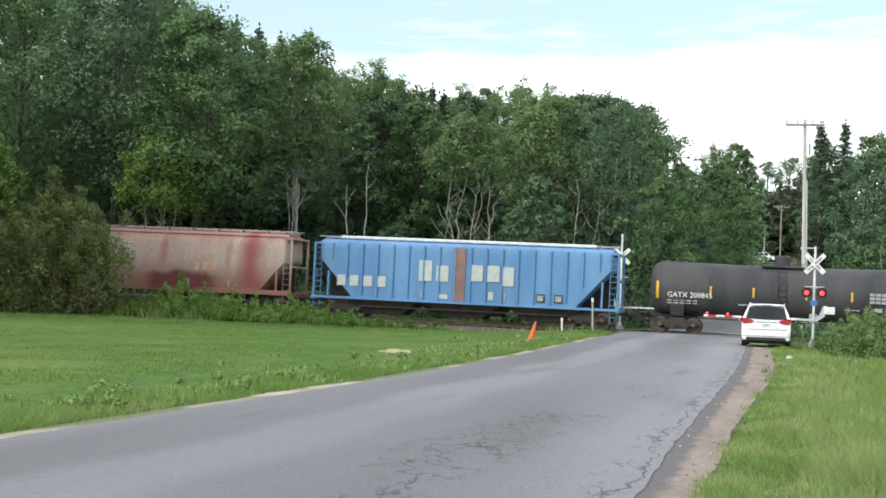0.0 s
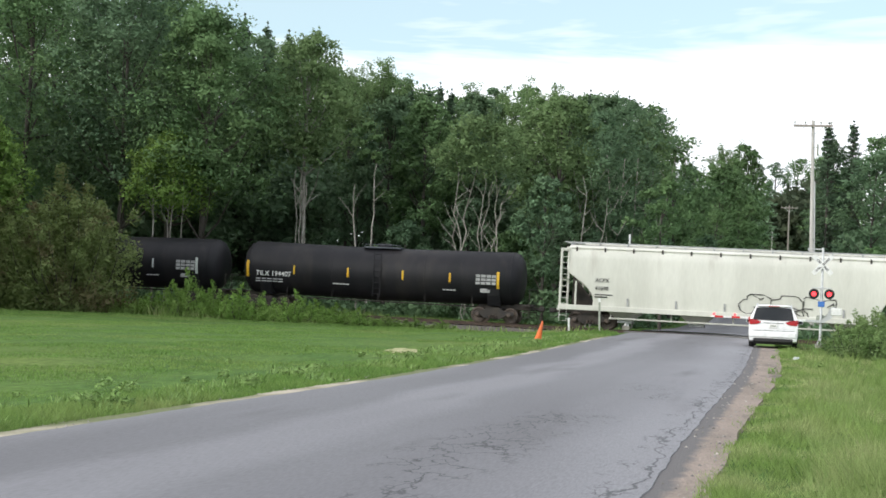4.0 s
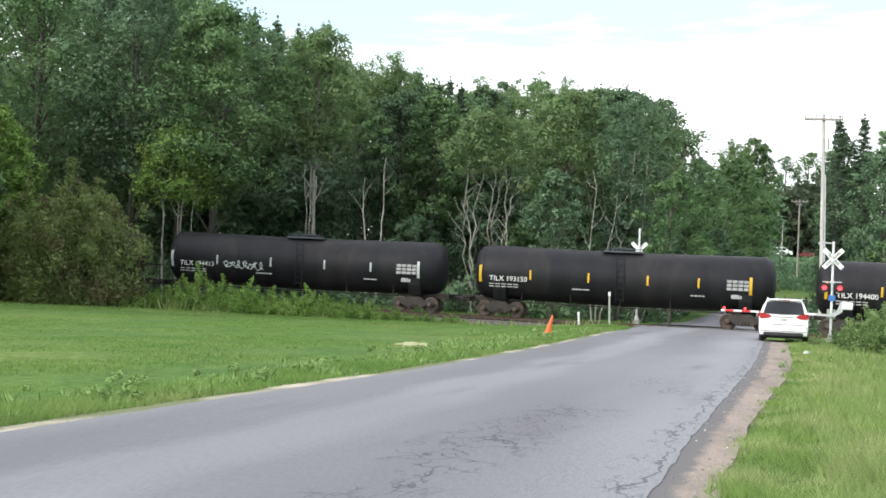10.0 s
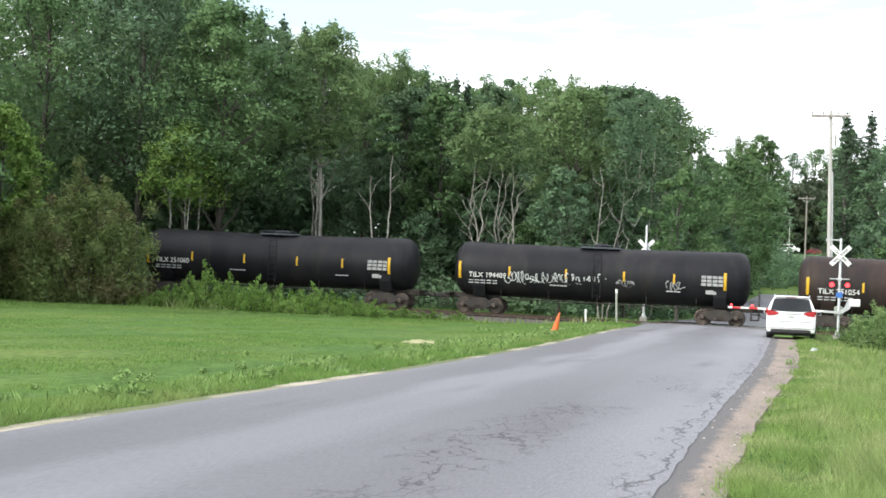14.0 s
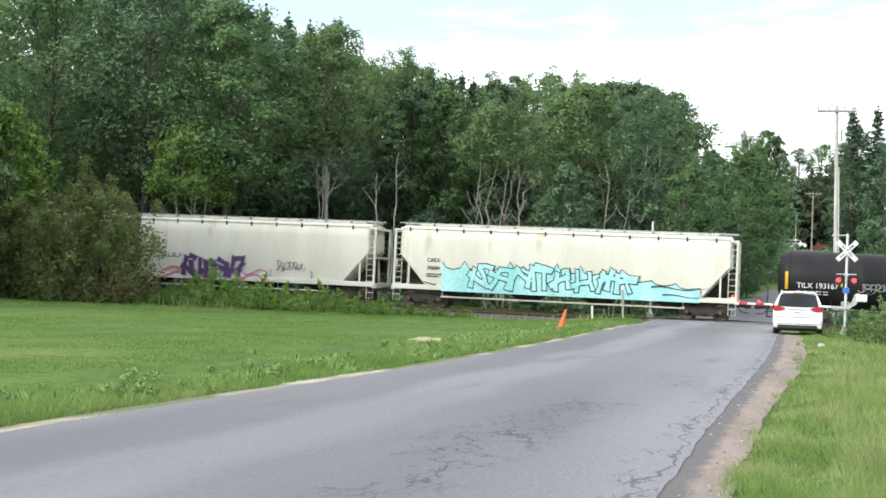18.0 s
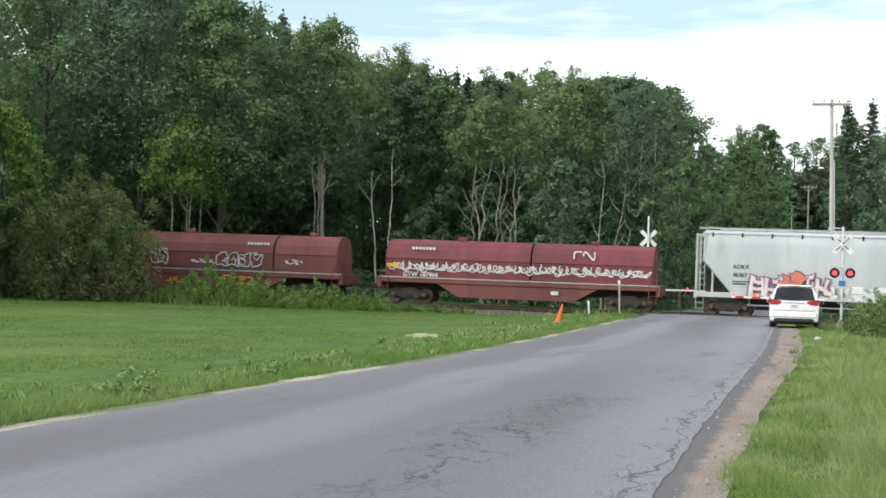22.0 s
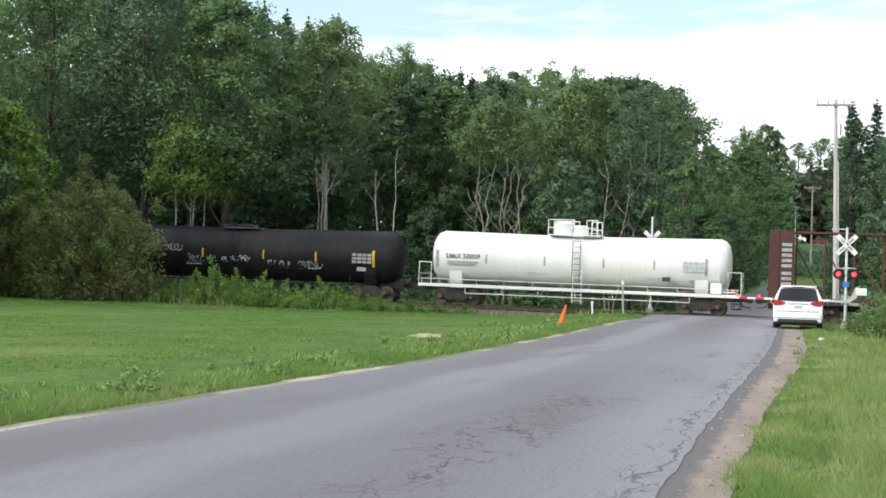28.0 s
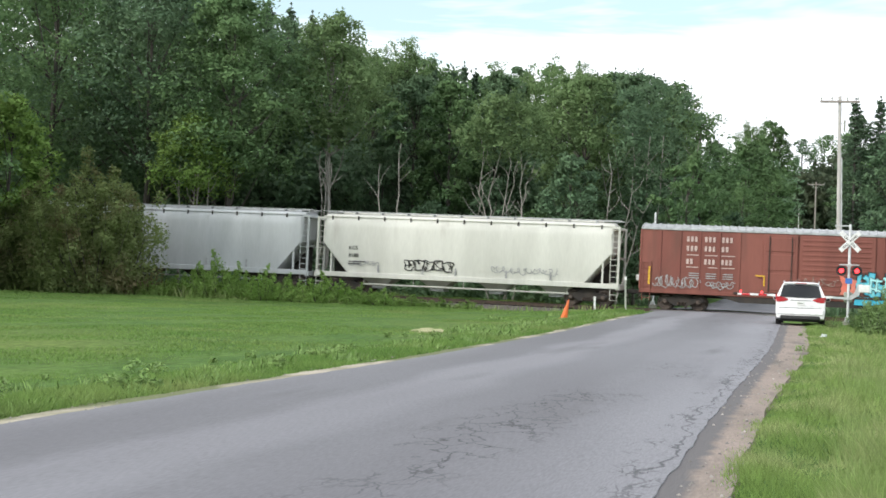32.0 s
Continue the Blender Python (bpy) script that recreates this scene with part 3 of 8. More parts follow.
def ground_heights(x, y):
    return np.array([ground_z(a, b) for a, b in zip(x.tolist(), y.tolist())])


def fine_grass(name, x, y, tall, wide, lean, material, label, seed):
    """Fine grass, one slim triangle a blade."""
    r = np.random.default_rng(seed)
    n = len(x)
    base = np.stack([x, y, ground_heights(x, y) - 0.01], 1)
    turn, way = r.normal(0, 0.7, n), r.uniform(0, 2 * np.pi, n)
    side = np.stack([np.cos(turn), np.sin(turn), 0 * turn], 1) * (wide / 2)[:, None]
    tip = np.stack([np.cos(way) * lean * tall, np.sin(way) * lean * tall, tall], 1)
    v = np.stack([base - side, base + side, base + tip], 1)
    soft = np.cross(side, tip)
    soft /= np.linalg.norm(soft, axis=1, keepdims=True)
    soft = soft * 0.4 + np.array([0.0, 0.0, 0.9])
    soft /= np.linalg.norm(soft, axis=1, keepdims=True)
    me = bpy.data.meshes.new(name)
    me.vertices.add(3 * n)
    me.vertices.foreach_set("co", v.ravel())
    me.loops.add(3 * n)
    me.loops.foreach_set("vertex_index", np.arange(3 * n))
    me.polygons.add(n)
    me.polygons.foreach_set("loop_start", np.arange(n) * 3)
    me.update(calc_edges=True)
    me.polygons.foreach_set("use_smooth", np.ones(n, bool))
    me.normals_split_custom_set_from_vertices(np.repeat(soft, 3, 0).tolist())
    me.materials.append(material)
    return tagged(new(name, me), label, "grass", "", "stuff")


def clumpy(x, y, scale, seed):
    """A soft uneven field between 0 and 1."""
    q = np.random.default_rng(seed)
    out = np.zeros(len(x))
    for k in range(7):
        a, b, c = q.uniform(0, 6.28), q.uniform(0, 6.28), scale * q.uniform(0.5, 1.9)
        out += np.sin(c * (x * math.cos(a) + 0.6 * y * math.sin(a)) + b)
    return np.clip(0.5 + out / 7.5, 0, 1)


def build_grass():
    r = np.random.default_rng(11)
    # verge beside the shoulder: long soft grass
    n = 105000
    y = 9 + 57 * r.random(n) ** 1.9
    edge = np.array([sand_edge(q) for q in y.tolist()])
    x = edge - 0.05 + (y * 0.30 + 2) * r.random(n) ** 1.25 + r.normal(0, 0.07, n)
    lump = clumpy(x, y, 3.4, 3)
    tall = (0.06 + 0.20 * np.clip((x - edge) / 1.4, 0, 1)) * (0.25 + 1.3 * lump ** 1.5) * r.uniform(0.6, 1.4, n)
    fine_grass("verge_grass", x, y, tall, (0.0022 + 0.00062 * y) * r.uniform(0.7, 1.4, n), r.uniform(0.2, 1.1, n), M_VERGE, "long bright green verge grass beside the shoulder", 1)
    n = 9000
    y = 9 + 50 * r.random(n) ** 1.8
    x = 0.25 + 0.036 * (y - 9) + abs(r.normal(0.6, 1, n) * (0.8 + 0.03 * y))
    keep = clumpy(x, y, 1.7, 8) + r.normal(0, 0.12, n) > 0.55
    x, y = x[keep], y[keep]
    fine_grass("seed_grass", x, y, r.uniform(0.12, 0.30, len(x)), 0.003 + 0.0005 * y, r.uniform(0.15, 0.9, len(x)), M_STRAW, "pale seeding grass stalks in the verge", 2)
    # the mown meadow over the road: short, with a ranker fringe along the asphalt
    n = 235000
    y = 11 + 60 * r.random(n) ** 1.5
    left = np.array([left_edge(q) for q in y.tolist()])
    x = left - 0.30 - (0.62 * y + 3) * r.random(n) ** 1.15
    lump = clumpy(x, y, 1.1, 4)
    rank = np.exp(-((left - 0.9 - x) / 0.9) ** 2) + 0.8 * np.clip((y - 62) / 6, 0, 1)
    tall = (0.020 + 0.032 * lump + 0.11 * rank * clumpy(x, y, 2.2, 5)) * r.uniform(0.5, 1.5, n)
    fine_grass("meadow_grass", x, y, tall, (0.003 + 0.00075 * y) * r.uniform(0.7, 1.4, n), r.uniform(0.2, 1.3, n), M_BLADE, "short bright green meadow grass", 3)
    # tufts of weeds in the fringe
    pts = []
    for c in range(150):
        q = np.random.default_rng(int(c))
        cy = 12 + 54 * q.random() ** 1.3
        cx = left_edge(cy) - 0.5 - abs(q.normal(0, 1.5))
        high = q.uniform(0.08, 0.22)
        for _ in range(34):
            s = 0.07 + 0.25 * high
            pts.append((cx + r.normal(0, s), cy + r.normal(0, s * 1.5), high * r.uniform(0.5, 1.15), (0.005 + 0.0008 * cy) * r.uniform(0.8, 1.6), r.uniform(0.1, 0.9)))
    blades("roadside_weeds", pts, M_WEED, "dark green leafy weeds along the road edge", 4)
    # small leafy plants in the grass by the road
    rr = random.Random(31)
    cs, rs = [], []
    for _ in range(60):
        y = 12 + 54 * rr.random() ** 1.3
        x = ROAD_L - 0.42 - abs(rr.gauss(0, 1.8)) if rr.random() < 0.8 else 0.1 + abs(rr.gauss(0.8, 1.5))
        q = rr.uniform(0.05, 0.17)
        cs.append((x, y, ground_z(x, y) + q * 0.7))
        rs.append(q)
    tagged(new("leafy_weeds", leaf_mesh("leafy_weeds", cs, rs, 70, 0.034, M_WEED, 9)), "small dark leafy weeds scattered in the roadside grass", "weeds", "", "stuff")
    # rank growth along the track
    pts = []
    for _ in range(30000):
        x = r.uniform(-75, 26)
        if ROAD_L - 1.2 < x < 1.0 or x > -19 and r.random() < 0.88:
            continue
        y = r.uniform(69.9 + 0.7 * math.sin(x * 0.9) + 0.4 * math.sin(x * 2.3 + 1), 75.2) if r.random() < 0.8 else r.uniform(82, 86)
        thin = max(smooth_step(-26, -19, x), 1.3 * smooth_step(71.5, 69.0, y))
        pts.append((x, y, r.uniform(0.3, 0.95) * (1 - 0.55 * thin), 0.045 * r.uniform(0.6, 1.3), r.uniform(0.1, 0.6)))
    blades("trackside_grass", pts, M_VERGE, "rank green grass and weeds along the ballast", 5)
    # loose stones along the crumbled edge
    rr = random.Random(12)
    mb = Mb()
    for _ in range(380):
        y = 9 + 52 * rr.random() ** 1.5
        x = ROAD_R + (0.45 + 0.95 * smooth_step(8, 62, y)) * rr.random() ** 0.9 if rr.random() < 0.82 else ROAD_L - 0.3 * rr.random()
        q, z, a = rr.uniform(0.008, 0.022) * (1 + y * 0.012), ground_z(x, y) + 0.012, rr.uniform(0, 1.5)
        pts = [(x + q * math.cos(a + k * 1.57) * rr.uniform(0.7, 1.3), y + q * math.sin(a + k * 1.57) * rr.uniform(0.7, 1.3), z) for k in range(4)]
        mb.add(pts + [(x, y, z + q * 0.8)], [(0, 1, 4), (1, 2, 4), (2, 3, 4), (3, 0, 4)])
    tagged(new("loose_gravel", mb.mesh("loose_gravel", M_STONE)), "loose pale gravel along the crumbled road edges", "gravel", "", "stuff")
    # bare pale patch in the meadow
    mb = Mb()
    rr = random.Random(2)
    ring = [(-10.8 + 0.55 * math.cos(a) * rr.uniform(0.5, 1.2), 41.6 + 1.7 * math.sin(a) * rr.uniform(0.5, 1.2)) for a in [2 * math.pi * k / 20 for k in range(20)]]
    low = [(x, y, ground_z(x, y) - 0.02) for x, y in ring]
    high = [(-10.8 + (x + 10.8) * 0.8, 41.6 + (y - 41.6) * 0.8, ground_z(x, y) + 0.03) for x, y in ring]
    mb.loft([low, high])
    structure("bare_patch", mb, M_STRAWY, "bare pale sandy patch in the meadow", "ground")


build_ground()
build_track()
build_grass()

# ---- trees ----
M_BARK = mat("grey_bark", (0.095, 0.085, 0.075), (0.065, 0.056, 0.048), rough=0.9, scale=3, stretch=(1, 1, 0.2), bump=0.8)
M_ASH = mat("ash_bark", (0.21, 0.20, 0.185), (0.15, 0.14, 0.125), rough=0.9, scale=3, stretch=(1, 1, 0.2), bump=0.6)
M_PALE = mat("pale_bark", (0.34, 0.32, 0.29), (0.20, 0.185, 0.16), rough=0.85, scale=4, stretch=(1, 1, 0.3), bump=0.5)
LEAF = dict(rough=0.65, scale=0.22, fine=1.5, bump=0, island=0.10, random_tone=0.10, through=0.4, spec=0.1)
M_LEAF = mat("maple_leaf", (0.150, 0.255, 0.112), (0.180, 0.284, 0.122), **LEAF)
M_LEAF_D = mat("ash_leaf", (0.152, 0.248, 0.142), (0.180, 0.276, 0.150), **LEAF)
M_LEAF_B = mat("bush_leaf", (0.235, 0.300, 0.112), (0.20, 0.262, 0.10), stain=(0.215, 0.19, 0.10), stain_at=(0.52, 0.66), stain_scale=0.5, **LEAF)
M_LEAF_P = mat("pale_leaf", (0.215, 0.315, 0.138), (0.185, 0.280, 0.122), **LEAF)
# paler than the front leaves: the haze in the wood's depths is in this colour
M_DEEP = mat("haze_paled_leaf", (0.205, 0.315, 0.19), (0.235, 0.345, 0.205), **LEAF)
M_FARLEAF = mat("far_wood_leaf", (0.085, 0.118, 0.072), (0.105, 0.128, 0.076), **LEAF)
M_NEEDLE = mat("spruce_needle", (0.105, 0.165, 0.102), (0.12, 0.185, 0.108), **LEAF)
M_RB = mat("pale_tipped_leaf", (0.19, 0.30, 0.105), (0.29, 0.38, 0.17), **LEAF)
M_SHRUB = mat("shrub_leaf", (0.20, 0.335, 0.08), (0.27, 0.40, 0.115), **LEAF)


def crooked(mb, base, h, lean, wig, r0, rnd, r1=None, n=13):
    """A wavering stem; returns its points."""
    q, pts, side = Vector(base), [], rnd.choice((-1, 1))
    for j in range(n):
        pts.append(q.copy())
        if rnd.random() < 0.55:
            side = -side
        q = q + Vector((lean + side * wig * rnd.uniform(0.4, 1.2), rnd.uniform(-0.6, 0.6) * wig, 1)).normalized() * h / (n - 1)
    mb.tube(pts, r0, 6, r0 * 0.35 if r1 is None else r1)
    return pts


def boughs(h, w, low, n, rnd, shape="round", lean=0.0):
    """Places and sizes of the leafy boughs that make a crown."""
    out = []
    for k in range(n):
        f = (k + rnd.random()) / n
        if shape == "fan":
            env = 0.35 + 0.65 * math.sin(math.pi * min(1.0, 0.10 + 0.72 * f))
        elif shape == "oval":
            env = math.sin(math.pi * (0.10 + 0.82 * f)) ** 0.8
        else:
            env = math.sin(math.pi * (0.24 + 0.70 * f)) ** 0.75
        a = k * 2.399 + rnd.uniform(-0.5, 0.5)
        r = w * rnd.uniform(0.15, 0.25) * (1.05 - 0.32 * f)
        q = max(0.0, w / 2 * env - r * 0.62) * rnd.uniform(0.55, 1.06)
        out.append((lean * f * h + math.cos(a) * q, math.sin(a) * q, h * (low + (1 - low) * (0.05 + 0.88 * f)), r))
    out.append((lean * h + rnd.uniform(-0.1, 0.1) * w, 0, h - w * 0.10, w * 0.12))
    return out


def leafy(name, places, leaf, seed, parent, clumps=13, per=30, size=0.115, flat=0.72):
    """The crown: each bough a shell of leaf clumps, thinner underneath."""
    r = random.Random(seed)
    cs, rs, hs = [], [], []
    for x, y, z, q in places:
        for _ in range(clumps):
            while True:
                d = Vector((r.gauss(0, 1), r.gauss(0, 1), r.gauss(0.25, 0.9)))
                d.normalize()
                if d.z > -0.25 or r.random() < 0.30:
                    break
            f = q * r.uniform(0.45, 1.05)
            cs.append((x + d.x * f, y + d.y * f, z + d.z * f * flat))
            rs.append(q * r.uniform(0.30, 0.52))
            hs.append((x, y, z - q * 0.15))
    return part(name, leaf_mesh(name, cs, rs, per, size, leaf, seed, 0.75, 0.25, hs), leaf, parent)


def crown_tree(name, h, w, low, leaf, bark, seed, label, n=26, clumps=13, per=30, size=0.115, shape="round", trunk_r=None, lean=0.0, group="trees of the wood"):
    """A tree with a trunk, limbs that carry the boughs, and a crown. h: height, w: crown width, low: foot of the crown as a part of the height."""
    rnd = random.Random(seed)
    t = thing(name, label, "tree", group)
    r0 = trunk_r or h * 0.013
    mb = Mb()
    pts = crooked(mb, (0, 0, -0.4), h * 0.88, lean, 0.05, r0, rnd, r0 * 0.25, 8)
    places = boughs(h, w, low, n, rnd, shape, lean)
    for x, y, z, q in places[::2]:
        f = max(0.30, min(0.9, (z / h - 0.14)))
        p = pts[min(len(pts) - 1, round(f / 0.9 * (len(pts) - 1)))]
        e = Vector((x, y, z))
        mb.tube([p, p.lerp(e, 0.5) + Vector((rnd.uniform(-0.2, 0.2), rnd.uniform(-0.2, 0.2), -0.03 * w)), e], r0 * 0.34, 5, r0 * 0.08)
    part("trunk", mb, bark, t, "", True)
    leafy("crown", places, leaf, seed, t, clumps, per, size)
    return t


def airy_tree(name, h, w, low, leaf, seed, label, n=15):
    """A thin crown of upright twigs with small tufts of leaves and sky between them."""
    rnd = random.Random(seed)
    t = thing(name, label, "tree", "trees of the wood")
    mb, cs, rs = Mb(), [], []
    pts = crooked(mb, (0, 0, -0.4), h * 0.72, 0, 0.06, 0.13, rnd, 0.07)
    for k in range(n):
        a, f = k * 2.4, rnd.uniform(low * 0.8, 0.75)
        p = pts[0].lerp(pts[-1], min(1.0, f / 0.72))
        q = w / 2 * rnd.uniform(0.25, 1.0)
        e = Vector((math.cos(a) * q, math.sin(a) * q, h * min(rnd.uniform(max(low, f + 0.05), 1.0), 0.985 - 0.08 * (2 * q / w) ** 2)))
        m = p.lerp(e, 0.45) + Vector((math.cos(a), math.sin(a), -0.4)) * w * 0.06
        mb.tube([p, m, e], 0.035, 4, 0.010)
        for _ in range(7):
            u = m.lerp(e, rnd.uniform(0.1, 1.0))
            v = u + Vector((rnd.uniform(-0.6, 0.6), rnd.uniform(-0.6, 0.6), rnd.uniform(0.2, 0.9)))
            mb.tube([u, v], 0.012, 3, 0.005)
            for _ in range(4):
                c = u.lerp(v, rnd.uniform(0.0, 1.1))
                cs.append((c.x, c.y, c.z))
                rs.append(rnd.uniform(0.25, 0.55))
    part("trunk", mb, M_BARK, t, "", True)
    part("crown", leaf_mesh("crown", cs, rs, 20, 0.085, leaf, seed), leaf, t)
    return t


def many_stemmed(name, h, w, low, leaf, bark, seed, label, stems, lean, wig, r0, n, shape="round", clumps=12, per=26):
    """Several pale stems from one foot under a shared crown."""
    rnd = random.Random(seed)
    t = thing(name, label, "tree", "trees of the wood")
    for k in range(stems):
        f = (k + 0.5) / stems * 2 - 1
        mb = Mb()
        pts = crooked(mb, (f * w * 0.13, rnd.uniform(-0.4, 0.4), -0.3), h * rnd.uniform(0.70, 0.85), f * lean, wig, r0 * rnd.uniform(0.7, 1.2), rnd)
        for j in (6, 7, 8, 10) if wig > 0.2 else (9, 10):
            e = pts[j] + Vector((rnd.choice((-1, 1)) * rnd.uniform(0.4, 1.0), rnd.uniform(-0.5, 0.5), rnd.uniform(0.7, 1.6)))
            m = pts[j].lerp(e, 0.5) + Vector((rnd.uniform(-0.15, 0.15), 0, 0))
            mb.tube([pts[j], m, e], r0 * 0.42, 5, r0 * 0.15)
        part("stem", mb, bark, t, "", True)
    leafy("crown", boughs(h, w, low, n, rnd, shape), leaf, seed, t, clumps, per, 0.105)
    return t


def spruce(name, h, w, seed, label, per=20):
    """A narrow spruce: whorls of drooping boughs with upturned tips round a straight leader."""
    rnd = random.Random(seed)
    t = thing(name, label, "tree", "trees of the wood")
    mb = Mb().tube([(0, 0, -0.4), (0.05, 0, h * 0.5), (0, 0, h)], h * 0.011, 7, 0.02)
    cs, rs, hs = [], [], []
    z = h * 0.12
    while z < h * 0.985:
        f = 1 - z / h
        ray = w / 2 * (f ** 0.85) * rnd.uniform(0.75, 1.2) + 0.10
        k = max(3, int(6 * f + 3))
        for j in range(k):
            a = 6.283 * j / k + rnd.uniform(-0.5, 0.5) + z * 3
            q = ray * rnd.uniform(0.5, 1.25)
            tip = (math.cos(a) * q, math.sin(a) * q, z - 0.10 * q + rnd.uniform(-0.1, 0.3))
            mb.tube([(0, 0, z), (tip[0] * 0.6, tip[1] * 0.6, z - 0.16 * q), tip], 0.025, 4, 0.006)
            for s in (0.35, 0.68, 1.0):
                cs.append((tip[0] * s, tip[1] * s, z + (tip[2] - z) * s - 0.05))
                rs.append((0.16 + 0.15 * q * (1.25 - s)) * rnd.uniform(0.8, 1.3))
                hs.append((0, 0, z - 0.5))
        z += 0.26 + 0.30 * f
    for k in range(5):
        cs.append((0, 0, h * (0.94 + 0.016 * k)))
        rs.append(0.20 - 0.03 * k)
        hs.append((0, 0, h * 0.9))
    part("trunk", mb, M_BARK, t, "", True)
    part("crown", leaf_mesh("crown", cs, rs, per, 0.12, M_NEEDLE, seed, flat=0.8, droop=0.3, hearts=hs), M_NEEDLE, t)
    return t


def plume_bush(name, h, w, plumes, leaf, seed, label, per=80, size=0.1, group="shrubs along the track", fat=0.20, slump=0.62):
    """A bush of many upright, feathery shoots of uneven height."""
    rnd = random.Random(seed)
    t = thing(name, label, "bush", group)
    mb = Mb()
    cs, rs = [], []
    for k in range(plumes):
        a, q = k * 2.4, (k / plumes) ** 0.5
        bx, by = math.cos(a) * q * w * 0.40, math.sin(a) * q * w * 0.40
        top = h * (1.0 - slump * q ** 1.6) * rnd.uniform(0.78, 1.06)
        lx, ly = bx * 1.25 + rnd.uniform(-0.06, 0.06) * w, by * 1.25 + rnd.uniform(-0.06, 0.06) * w
        mb.tube([(bx * 0.35, by * 0.35, -0.15), (bx, by, top * 0.4), (lx, ly, top * 0.9)], 0.012 + 0.005 * h, 5, 0.006)
        wide = w * fat * rnd.uniform(0.75, 1.2)
        n = max(4, int(top / (wide * 0.42)))
        for j in range(n):
            f = (j + rnd.random() * 0.8) / n
            sp = wide * (0.75 - 0.55 * f)
            cs.append((bx + (lx - bx) * f + rnd.uniform(-1, 1) * sp, by + (ly - by) * f + rnd.uniform(-1, 1) * sp, top * (0.04 + 0.93 * f)))
            rs.append(wide * (0.66 - 0.42 * f) * rnd.uniform(0.8, 1.25))
    part("woody_base", mb, M_BARK, t, "", True)
    part("foliage", leaf_mesh("foliage", cs, rs, per, size, leaf, seed, flat=1.15), leaf, t)
    return t


def snag(name, h, seed, label):
    """Bare pale stems that fork low."""
    rnd = random.Random(seed)
    t = thing(name, label, "tree", "bare pale stems")
    for k, lean in enumerate((-0.05, 0.16, 0.30)):
        q, pts = Vector((0.2 * k - 0.2, 0.1 * k, -0.3)), []
        for j in range(9):
            pts.append(q.copy())
            q = q + Vector((lean * (0.4 + 0.12 * j) + rnd.uniform(-0.22, 0.22), rnd.uniform(-0.15, 0.15), 1)) * h * (1 - 0.14 * k) / 8
        stem = part("stem", Mb().tube(pts, 0.055, 6, 0.014), M_PALE, t, "", True)
        for j in (4, 5, 6, 7):
            p, s = pts[j], rnd.choice((-1, 1))
            e = p + Vector((s * rnd.uniform(0.3, 0.9), rnd.uniform(-0.4, 0.4), rnd.uniform(0.6, 1.3)))
            part("branch", Mb().tube([p, p.lerp(e, 0.5) + Vector((s * 0.12, 0, -0.05)), e], 0.022, 5, 0.008), M_PALE, stem, "", True)
    return t


